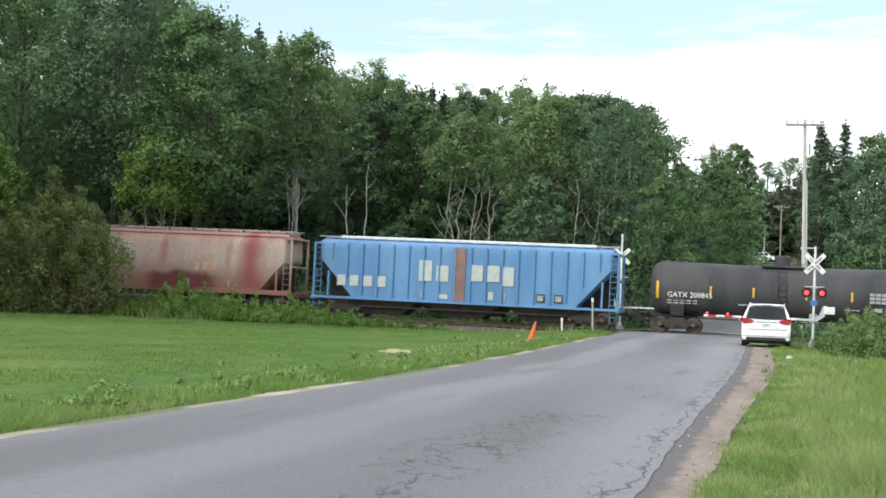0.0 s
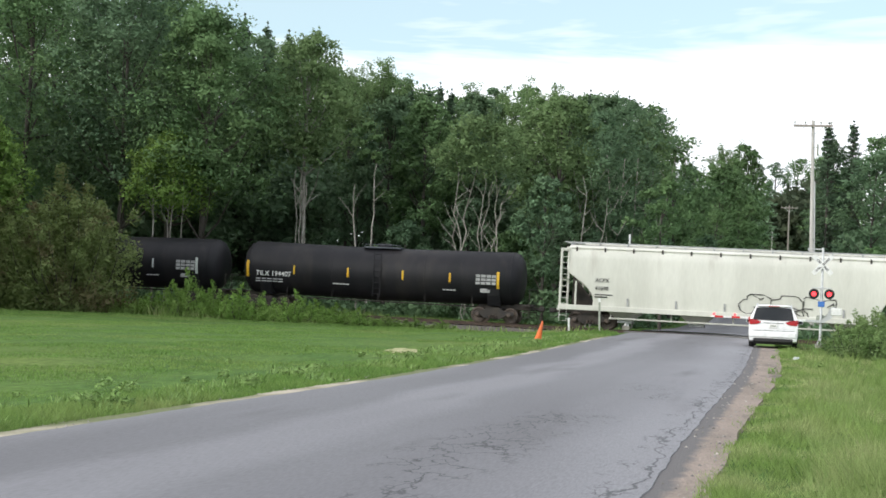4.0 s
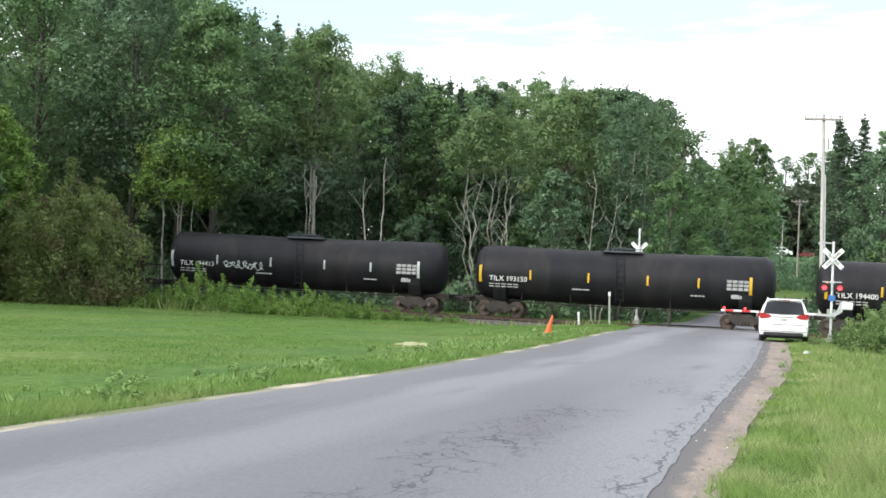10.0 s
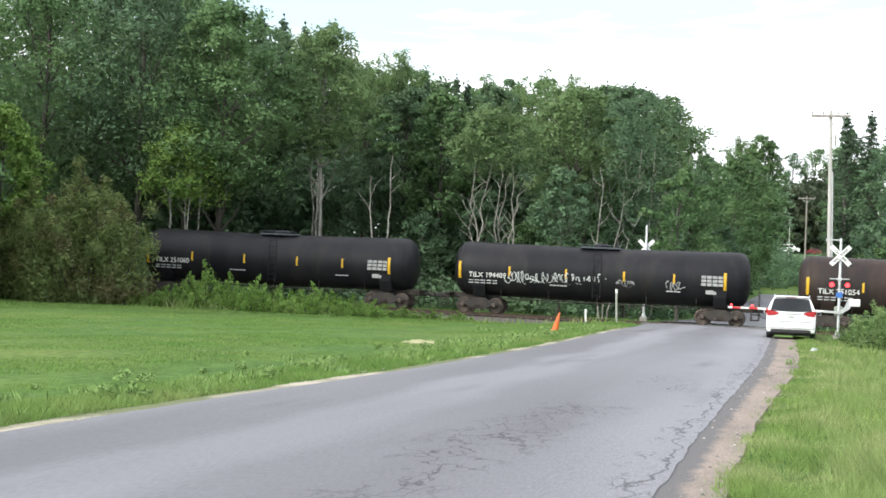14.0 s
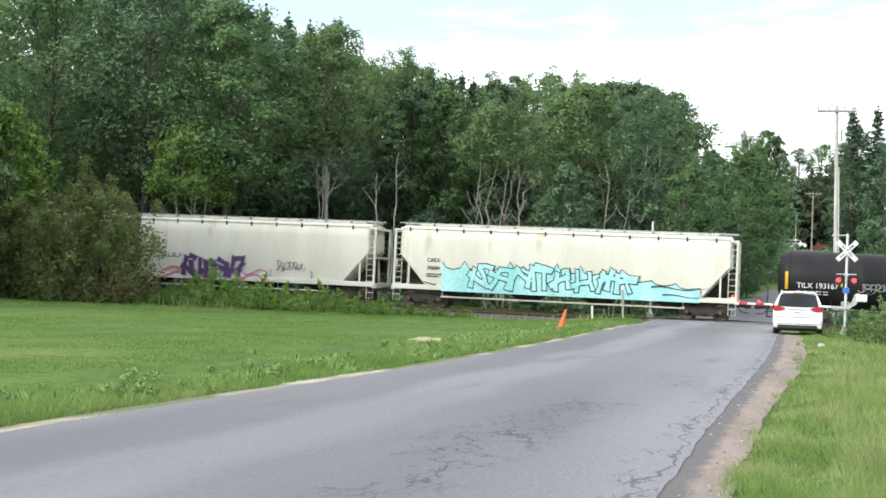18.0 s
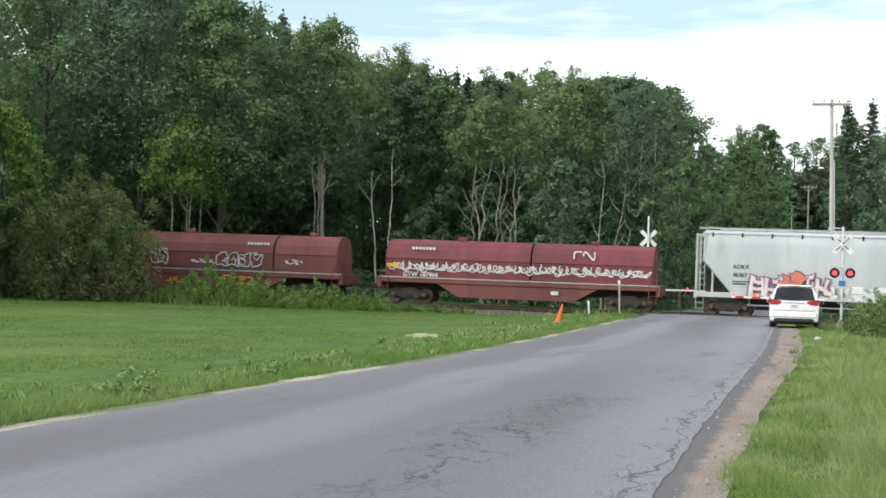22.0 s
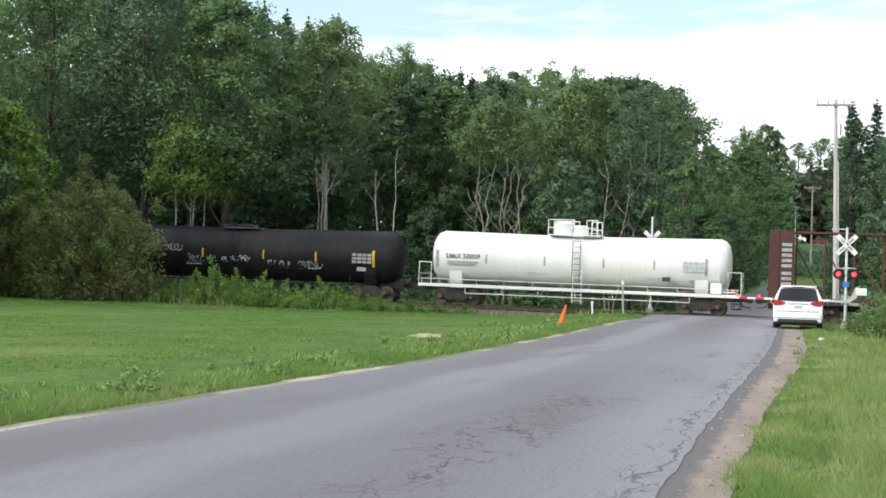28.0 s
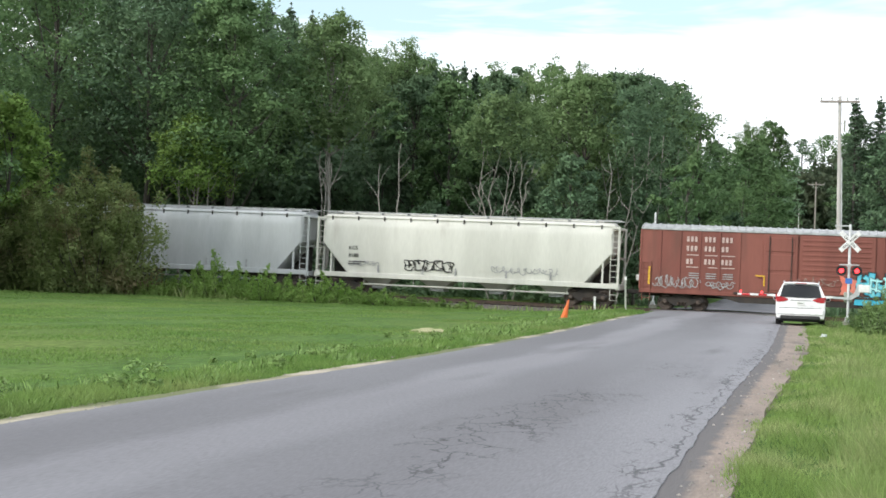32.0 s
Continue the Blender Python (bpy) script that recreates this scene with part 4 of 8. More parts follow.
def build_woods():
    def stand(ob, x, y):
        ob.matrix_basis = pose(x, y, ground_z(x, y))
        return ob

    # the trees that face the track: x, y, height, crown width, foot of the crown
    for x, y, h, w, low, leaf, seed, n in (
        (-48.4, 84.2, 22.4, 14.0, 0.29, M_LEAF, 201, 46), (-41.6, 84.8, 22.0, 13.4, 0.31, M_LEAF_D, 202, 44), (-35.6, 84.6, 19.7, 11.2, 0.35, M_LEAF, 203, 40), (-58, 85, 23, 13.0, 0.25, M_LEAF, 204, 34), (-52, 95, 25, 13.0, 0.25, M_LEAF_D, 210, 34), (-43.0, 96, 23.4, 12.0, 0.25, M_LEAF, 216, 34),
    ):
        stand(crown_tree("maple_tree", h, w, low, leaf, M_BARK, seed, "tall dark green maple with a full drooping crown", n + 8, 16, 34, 0.13), x, y)
    stand(crown_tree("maple_tree", 11.6, 6.4, 0.14, M_SHRUB, M_BARK, 205, "bright green young maple leafy to the ground", 34, 14, 30, 0.12), -44.6, 73.2)
    stand(many_stemmed("ash_sapling", 11.2, 6.4, 0.56, M_SHRUB, M_PALE, 206, "light green young ash on thin pale stems", 4, 0.03, 0.05, 0.085, 30), -36.9, 82.3)
    stand(crown_tree("ash_tree", 18.6, 8.2, 0.54, M_LEAF_P, M_PALE, 207, "yellow-green ash on a tall pale trunk", 36, 14, 30, 0.115, "round", 0.19), -30.6, 90)
    stand(many_stemmed("ash_sapling", 11.6, 2.8, 0.80, M_LEAF_P, M_PALE, 208, "thin ash with pale crooked twin stems", 3, 0.05, 0.10, 0.09, 8), -29.9, 87.2)
    stand(many_stemmed("birch_tree", 12.4, 2.6, 0.80, M_LEAF, M_PALE, 209, "slim birch with bare pale crooked stems", 2, 0.08, 0.10, 0.07, 6), -25.7, 87.6)
    for x, y, h, w, low, seed in ((-28.5, 99, 18.8, 5.4, 0.70, 211), (-21.9, 108, 18.5, 6.4, 0.70, 212), (-18.1, 107, 18.7, 5.4, 0.70, 213), (-9.0, 103, 15.8, 4.0, 0.55, 214), (-31.0, 101, 18.2, 4.4, 0.72, 215)):
        stand(airy_tree("ash_tree", h, w, low, M_LEAF_P, seed, "thin-crowned ash with twigs against the sky", 32), x, y)
    for x, y, h, w, low, leaf, seed, n, lab in (
        (-27.2, 98, 15.8, 7.4, 0.45, M_LEAF_D, 221, 28, "dark green ash set back from the track"), (-23.6, 95, 15.0, 6.4, 0.36, M_LEAF, 222, 28, "grey-green ash with an even crown"), (-20.9, 99, 16.2, 6.2, 0.40, M_LEAF_D, 223, 24, "dark green ash set back from the track"),
        (-14.2, 95, 15.6, 8.0, 0.42, M_LEAF_P, 224, 34, "bright yellow-green maple with a round crown"), (-39.6, 104, 21.0, 7.0, 0.45, M_LEAF_D, 225, 24, "dark green ash set back from the track"), (-35.4, 105, 19.2, 7.4, 0.45, M_LEAF, 226, 24, "green ash set back from the track"),
        (-12.2, 102, 16.8, 7.2, 0.40, M_LEAF_D, 227, 26, "dark green ash set back from the track"), (5.6, 134, 16.6, 6.2, 0.18, M_LEAF_D, 228, 22, "dark green maple beside the road"),
    ):
        stand(crown_tree("ash_tree" if "ash" in lab else "maple_tree", h, w, low, leaf, M_BARK, seed, lab, n + 4, 14, 32, 0.12), x, y)
    stand(many_stemmed("willow_tree", 12.9, 6.8, 0.68, M_LEAF_P, M_PALE, 231, "pale yellow-green willow on crooked light stems", 7, 0.17, 0.26, 0.06, 26, "round", 12, 26), -18.3, 88)
    stand(many_stemmed("elm_tree", 15.0, 7.6, 0.36, M_LEAF_D, M_PALE, 232, "grey-green elm with stems that fan upwards", 7, 0.26, 0.05, 0.07, 38, "fan", 12, 27), -9.7, 93)
    for x, y, h, w, low, leaf, seed in ((-13.9, 87.5, 9.4, 5.0, 0.26, M_LEAF_D, 241), (-6.7, 90, 9.9, 5.6, 0.18, M_LEAF, 242), (-28.8, 97, 9.8, 5.8, 0.20, M_LEAF_D, 243), (-20.2, 94, 8.0, 5.0, 0.2, M_LEAF_D, 244), (-11.5, 96, 9.2, 4.6, 0.25, M_LEAF, 245), (-24.0, 92, 6.4, 5.0, 0.12, M_LEAF_D, 246), (-16.4, 90.5, 6.0, 4.4, 0.12, M_LEAF, 247), (-10.3, 91.5, 7.0, 4.4, 0.14, M_LEAF_D, 248), (-8.6, 104, 7.6, 5.0, 0.06, M_LEAF_D, 281), (-7.2, 116, 7.4, 5.0, 0.05, M_LEAF, 282), (-5.6, 128, 7.2, 5.2, 0.05, M_LEAF_D, 283), (-4.4, 140, 7.4, 5.4, 0.05, M_LEAF, 284), (-9.6, 126, 9.0, 6.0, 0.05, M_LEAF_D, 285)):
        stand(crown_tree("young_maple", h, w, low, leaf, M_BARK, seed, "low leafy young maple at the edge of the wood", 20, 13, 28, 0.11, "oval"), x, y)
    # beyond the crossing
    for x, y, h, w, low, leaf, seed, n, lab in (
        (-6.1, 172, 16.1, 12.0, 0.06, M_LEAF, 251, 44, "broad green maple beyond the crossing"), (-3.2, 186, 19.0, 7.4, 0.30, M_LEAF, 252, 26, "green maple on the hill"), (-9.9, 178, 15.8, 8.4, 0.10, M_LEAF_D, 253, 28, "dark green maple on the hill"),
        (-4.2, 180, 12.1, 4.6, 0.08, M_LEAF, 254, 22, "green maple on the hill"), (-14.5, 168, 15.3, 9.0, 0.10, M_LEAF_D, 255, 24, "dark green maple on the hill"), (7.5, 112, 14.3, 7.0, 0.14, M_LEAF_D, 256, 32, "green maple beside the road"), (11.2, 114, 15.3, 7.6, 0.14, M_LEAF_D, 257, 28, "green maple beside the road"), (7.2, 104, 6.6, 5.0, 0.08, M_LEAF, 258, 20, "low green maple beside the road"),
    ):
        stand(crown_tree("maple_tree", h, w, low, leaf, M_BARK, seed, lab, n, 12, 26, 0.13 if y < 150 else 0.19), x, y)
    stand(airy_tree("poplar_tree", 19.9, 6.0, 0.5, M_LEAF_P, 261, "thin pale poplar on the hill", 34), -5.9, 190)

    # plainer trees for the rows behind and beyond the picture, copied
    kinds = {
        "a": crown_tree("maple_tree", 20, 10.5, 0.26, M_LEAF, M_BARK, 61, "tall green maple behind the front row", 24, 10, 17, 0.20),
        "b": crown_tree("ash_tree", 20, 8.5, 0.30, M_LEAF_D, M_BARK, 62, "tall dark ash behind the front row", 24, 10, 17, 0.20, "oval"),
        "c": crown_tree("maple_tree", 18, 11, 0.12, M_LEAF, M_BARK, 63, "broad green maple leafy to the ground", 26, 10, 17, 0.20),
        "s": spruce("spruce_tree", 19, 5.6, 31, "dark green pointed spruce", 12),
    }
    base = {"a": 20, "b": 20, "c": 18, "s": 19.2}
    first = set()

    def put(kind, x, y, h, w=1.0):
        ob, k = kinds[kind], h / base[kind]
        m = pose(x, y, ground_z(x, y), 0, 0, random.Random(int(x * 31 + y * 17)).uniform(0, 360))
        if kind in first:
            ob = copy_thing(ob, m)
        else:
            first.add(kind)
            ob.matrix_basis = m
        ob.scale = (k * w, k * w, k)

    back = (
        (-67.1, 106, 26.8), (-63.0, 108, 26.5), (-58.8, 110, 26.1), (-55.1, 112, 25.9), (-49.5, 109, 24.8), (-47.7, 113, 25.0), (-44.4, 114, 23.4), (-40.1, 112, 21.6), (-37.0, 113, 20.2), (-34.9, 116, 19.6), (-31.4, 114, 19.4), (-29.2, 117, 19.1), (-25.6, 114, 17.8), (-23.5, 118, 19.1), (-19.7, 113, 18.6),
        (-17.6, 117, 18.4), (-14.4, 114, 18.3), (-12.3, 116, 18.3), (-9.7, 113, 17.3), (-7.7, 112, 15.1), (-71.5, 128, 29.8), (-58.7, 128, 28.1), (-42.0, 130, 22.1), (-28.1, 130, 19.9), (-17.2, 128, 19.7),
    )
    for i, (x, y, h) in enumerate(back):
        put("abac"[i % 4], x, y, h)
    for x, y, h in ((-41.8, 106, 23.3), (-40.2, 107, 22.8), (-38.7, 108, 22.3), (-28.9, 110, 18.4), (-27.8, 112, 18.3), (-26.6, 111, 18.6), (-25.9, 112, 18.2), (-14.9, 105, 17.1), (-13.7, 106, 17.6), (-12.3, 106, 17.2), (-10.7, 105, 17.1), (-9.1, 104, 16.3), (4.7, 132, 18.0), (6.9, 133, 18.3)):
        put("s", x, y, h, 0.82 if x < 0 else 1.15)
    beyond = (
        ("b", -18, 190, 26), ("b", 0.4, 372, 41), ("a", 6.0, 380, 43), ("c", 12.0, 378, 44), ("a", -8.0, 384, 37.6), ("b", -15, 390, 39.6), ("a", 9.8, 136, 18.5), ("c", -5.6, 150, 12.5), ("c", 3.4, 128, 5.2), ("c", -4.8, 152, 8.4), ("c", 5.6, 118, 6.0),
        ("b", 12.8, 126, 17.4), ("c", 14.6, 114, 16.6), ("a", 18, 122, 19), ("c", 21, 110, 18), ("b", 8.2, 150, 18), ("c", 12, 160, 22), ("c", 20, 170, 24), ("a", 26, 128, 22), ("c", 7.6, 205, 20), ("c", 9.4, 235, 24), ("a", 11, 270, 29), ("b", -22, 230, 32), ("a", -30, 250, 34),
        ("a", -24, 150, 21), ("c", -20, 142, 18), ("a", -32, 160, 24), ("b", -40, 150, 26), ("a", -52, 150, 30), ("a", -66, 140, 31), ("c", -80, 110, 28), ("a", -90, 120, 30), ("a", 32, 100, 19), ("c", 40, 110, 20), ("c", -70, 92, 24), ("a", -78, 94, 25),
    )
    # unseen wood added beside the meadow, to shade its far corner and the train
    beyond += (("a", -43.5, 58, 19), ("c", -47, 66, 18), ("a", -51, 73.5, 18), ("b", -39.5, 48, 21), ("c", -52, 62, 18.5), ("a", -51.5, 54, 20), ("c", -58, 61, 18.5), ("a", -60, 69, 18), ("b", -59, 55, 20), ("c", -63, 62, 20), ("a", -62, 50, 22), ("c", -70, 58, 22), ("a", -55, 46, 22), ("c", -50, 39, 22), ("a", -74, 66, 18), ("c", -43.5, 64.5, 13), ("c", -48.5, 70.5, 12))
    for k, x, y, top in beyond:
        put(k, x, y, top - ground_z(x, y))
    # undergrowth that closes the foot of the wood
    r = random.Random(77)
    cs, rs = [], []
    for i in range(620):
        x = r.uniform(-72, -8.5)
        y = 87 + abs(r.gauss(0, 6)) + (3 if x > -12 else 0)
        cs.append((x, y, ground_z(x, y) + r.uniform(0.1, 2.6) * r.random()))
        rs.append(r.uniform(0.5, 1.2))
    for i in range(330):
        x = r.uniform(0.8, 40)
        y = 86 + abs(r.gauss(0, 10))
        cs.append((x, y, ground_z(x, y) + r.uniform(0.1, 2.2) * r.random()))
        rs.append(r.uniform(0.5, 1.1))
    for i in range(200):
        x, y = r.uniform(-20, 16), r.uniform(150, 300)
        if abs(x - far_middle(y)) < 4.0 and y < 165 or -1.0 < x < 5 and y > 190:
            continue
        cs.append((x, y, ground_z(x, y) + r.uniform(0.2, 2.0)))
        rs.append(r.uniform(0.8, 1.8))
    for i in range(320):
        x, y = r.uniform(-3.5, 7.5), r.uniform(170, 280)
        cs.append((x, y, ground_z(x, y) + r.uniform(0.1, 0.5)))
        rs.append(r.uniform(0.5, 0.9))
    for i in range(380):
        y = r.uniform(94, 172)
        edge = far_middle(y) + 3.9
        x = r.uniform(edge, edge + 6.5) if i % 2 else r.uniform(edge - 14.5, edge - 7.8)
        cs.append((x, y, ground_z(x, y) + r.uniform(0.1, 1.7) * r.random()))
        rs.append(r.uniform(0.4, 0.8))
    tagged(new("undergrowth", leaf_mesh("undergrowth", cs, rs, 48, 0.19, M_LEAF_D, 5)), "dark green undergrowth at the foot of the wood", "undergrowth", "", "stuff")
    # deep wood behind the first rows
    cs, rs = [], []
    for i in range(900):
        x = r.uniform(-120, -12)
        y = r.uniform(104, 150)
        top = 17 + 0.14 * max(0, -x - 20)
        cs.append((x, y, ground_z(x, y) + r.uniform(0.3, top * 0.72)))
        rs.append(r.uniform(1.2, 2.4))
    inner_c, inner_r = [], []
    for i in range(760):
        x, y = r.uniform(-72, -8), r.uniform(98, 107)
        inner_c.append((x, y, ground_z(x, y) + r.uniform(0.2, 10.5 + 0.12 * max(0, -x - 28))))
        inner_r.append(r.uniform(1.0, 1.8))
    tagged(new("inner_wood", leaf_mesh("inner_wood", inner_c, inner_r, 88, 0.23, M_DEEP, 7)), "shaded young growth inside the wood", "wood", "", "stuff")
    far_c, far_r = [], []
    for i in range(620):
        x, y = r.uniform(-18, 15), r.uniform(350, 384)
        far_c.append((x, y, r.uniform(13.4, 31 + 0.4 * max(0, x))))
        far_r.append(r.uniform(1.6, 3.0))
    for i in range(160):
        x, y = r.uniform(-6, 12), r.uniform(344, 350)
        far_c.append((x, y, r.uniform(14, 28.5)))
        far_r.append(r.uniform(1.4, 2.4))
    tagged(new("far_wood", leaf_mesh("far_wood", far_c, far_r, 44, 0.75, M_FARLEAF, 8)), "dense green wood on the far hill", "wood", "", "stuff")
    for i in range(520):
        x, y = r.uniform(-150, -14), r.uniform(152, 160)
        far_c.append((x, y, ground_z(x, y) + 15 * r.random() ** 1.3 - 0.5))
        far_r.append(r.uniform(1.4, 2.6))
    tagged(new("far_wood", leaf_mesh("far_wood", far_c[780:], far_r[780:], 30, 0.62, M_DEEP, 18)), "dense leafy depth that closes the wood behind", "wood", "", "stuff")
    for i in range(220):
        x, y = r.uniform(9, 70), r.uniform(112, 160)
        cs.append((x, y, ground_z(x, y) + r.uniform(0.3, 8)))
        rs.append(r.uniform(1.2, 2.4))
    for i in range(330):
        x, y = r.uniform(-26, -0.6), r.uniform(206, 228)
        cs.append((x, y, ground_z(x, y) + r.uniform(0.3, 14)))
        rs.append(r.uniform(1.3, 2.4))
    for i in range(380):
        x, y = r.uniform(-60, 26), r.uniform(385, 430)
        cs.append((x, y, ground_z(x, y) + r.uniform(0.3, 15)))
        rs.append(r.uniform(2.0, 3.6))
    for i in range(300):
        x, y = r.uniform(-14, 26), r.uniform(352, 384)
        cs.append((x, y, r.uniform(13.4, 29 + 0.5 * max(0, x))))
        rs.append(r.uniform(1.8, 3.2))
    for i in range(110):
        x, y = r.uniform(6.2, 20), r.uniform(120, 150)
        cs.append((x, y, ground_z(x, y) + r.uniform(0.3, 10)))
        rs.append(r.uniform(1.0, 1.9))
    for i in range(330):
        x, y = r.uniform(-72, -35), r.uniform(98, 106)
        cs.append((x, y, ground_z(x, y) + r.uniform(5, 14.5 + 0.10 * (-x - 35))))
        rs.append(r.uniform(1.0, 1.8))
    for i in range(260):
        x, y = r.uniform(-100, -36), r.uniform(110, 150)
        cs.append((x, y, ground_z(x, y) + r.uniform(0.3, 20)))
        rs.append(r.uniform(1.4, 2.6))
    tagged(new("deep_wood", leaf_mesh("deep_wood", cs, rs, 46, 0.36, M_DEEP, 6)), "dark leafy depth of the wood behind the front trees", "wood", "", "stuff")

    # bare pale stems at the edge of the wood
    s1 = snag("bare_stem", 9.6, 41, "bare pale forked stem among the leaves")
    s1.matrix_basis = pose(-10.9, 86, ground_z(-10.9, 86))
    o = copy_thing(s1, pose(7.2, 96, ground_z(7.2, 96), 0, 0, 200))
    o.scale = (0.7, 0.7, 0.7)

    # shrubs in front of the track
    big = plume_bush("large_bush", 7.9, 7.4, 42, M_LEAF_B, 51, "large olive-green bush at the meadow edge", 120, 0.095, slump=0.42)
    big.matrix_basis = pose(-37.6, 71, ground_z(-37.6, 71))
    for x, y, turn, s, sz in ((-42.0, 72.6, 130, 0.8, 0.86), (-45.6, 70.2, 250, 0.9, 0.8), (-50.5, 72, 40, 1.05, 1.0)):
        o = copy_thing(big, pose(x, y, ground_z(x, y), 0, 0, turn))
        o.scale = (s, s, sz)
    sh = plume_bush("shrub", 1.6, 2.6, 16, M_SHRUB, 52, "low bright green leafy shrub by the ballast", 42, 0.06)
    spots = [(-30.6, 71.5, 1.6, 1.15), (-29.2, 71.6, 1.25, 1.0), (-31.8, 72.0, 1.2, 1.0), (-27.3, 70.6, 1.2, 0.9), (-26.2, 70.8, 0.95, 0.85), (-28.3, 71.0, 0.8, 0.9), (-24.1, 70.2, 1.05, 1.1), (-23.0, 70.4, 0.8, 0.9), (-25.2, 70.4, 0.75, 0.9), (-21.8, 70.2, 0.72, 0.9), (-20.7, 70.4, 0.6, 0.85), (-33.4, 72.4, 0.75, 1.1), (-19.4, 71.0, 0.42, 0.8), (-18.0, 71.4, 0.36, 0.8), (-16.6, 71.8, 0.32, 0.7), (-34.6, 71.6, 0.6, 1.0)]
    for i, (x, y, hz, s) in enumerate(spots):
        m = pose(x, y, ground_z(x, y), 0, 0, i * 47)
        if i == 0:
            sh.matrix_basis = m
            o = sh
        else:
            o = copy_thing(sh, m)
        o.scale = (s, s, hz)
    rb = plume_bush("roadside_bush", 2.5, 3.3, 20, M_RB, 53, "leafy green bush with pale tips beside the gate", 60, 0.06)
    spots = [(3.6, 61.5, 1.0, 0.72), (4.4, 63.6, 1.1, 0.95), (5.4, 60.5, 1.15, 1.0), (3.9, 66.6, 0.8, 0.9), (6.8, 64.0, 1.0, 1.1), (5.4, 66.2, 0.9, 1.0), (7.6, 60.0, 1.0, 1.0), (8.8, 66, 1.2, 1.2)]
    for i, (x, y, s, hz) in enumerate(spots):
        m = pose(x, y, ground_z(x, y), 0, 0, i * 77)
        if i == 0:
            rb.matrix_basis = m
            o = rb
        else:
            o = copy_thing(rb, m)
        o.scale = (s, s, hz)


build_woods()

# ---- the train ----
GRIME = dict(scale=0.5, fine=9, bump=0.04, stretch=(1.6, 1.6, 0.25), grainy=0.05)
M_BLACK = mat("black_tank_paint", (0.010, 0.010, 0.013), (0.017, 0.016, 0.019), rough=0.55, spec=0.25, stain=(0.03, 0.027, 0.026), stain_at=(0.56, 0.75), stain_scale=0.6, **GRIME)
M_WORN = mat("worn_grey_tank_paint", (0.048, 0.049, 0.054), (0.07, 0.07, 0.075), rough=0.6, spec=0.25, stain=(0.09, 0.085, 0.08), stain_at=(0.56, 0.75), stain_scale=0.6, **GRIME)
M_BROWN = mat("brown_tank_paint", (0.038, 0.024, 0.021), (0.026, 0.02, 0.019), rough=0.6, spec=0.25, stain=(0.055, 0.035, 0.028), stain_at=(0.5, 0.75), **GRIME)
M_CREAM = mat("cream_hopper_paint", (0.68, 0.665, 0.585), (0.61, 0.595, 0.515), rough=0.55, stain=(0.42, 0.36, 0.27), stain_at=(0.62, 0.8), **GRIME)
M_PALEG = mat("pale_grey_hopper_paint", (0.52, 0.54, 0.54), (0.43, 0.45, 0.45), rough=0.55, stain=(0.33, 0.33, 0.31), stain_at=(0.6, 0.8), **GRIME)
M_GREY = mat("grey_hopper_paint", (0.52, 0.55, 0.56), (0.45, 0.48, 0.49), rough=0.55, stain=(0.36, 0.37, 0.36), stain_at=(0.6, 0.8), **GRIME)
M_WHITE = mat("white_hopper_paint", (0.64, 0.635, 0.575), (0.56, 0.555, 0.50), rough=0.5, stain=(0.46, 0.44, 0.39), stain_at=(0.62, 0.8), **GRIME)
M_TANKW = mat("white_tank_paint", (0.80, 0.80, 0.785), (0.75, 0.75, 0.73), rough=0.4, stain=(0.50, 0.48, 0.44), stain_at=(0.62, 0.8), **GRIME)
M_BLUE = mat("faded_blue_paint", (0.13, 0.29, 0.52), (0.10, 0.24, 0.46), rough=0.55, stain=(0.17, 0.30, 0.46), stain_at=(0.5, 0.8), **GRIME)
M_PINK = mat("rust_stained_paint", (0.54, 0.43, 0.36), (0.47, 0.35, 0.29), rough=0.65, scale=0.45, fine=9, bump=0.15, stretch=(1.3, 1.3, 0.35), spread=(0.4, 0.6))


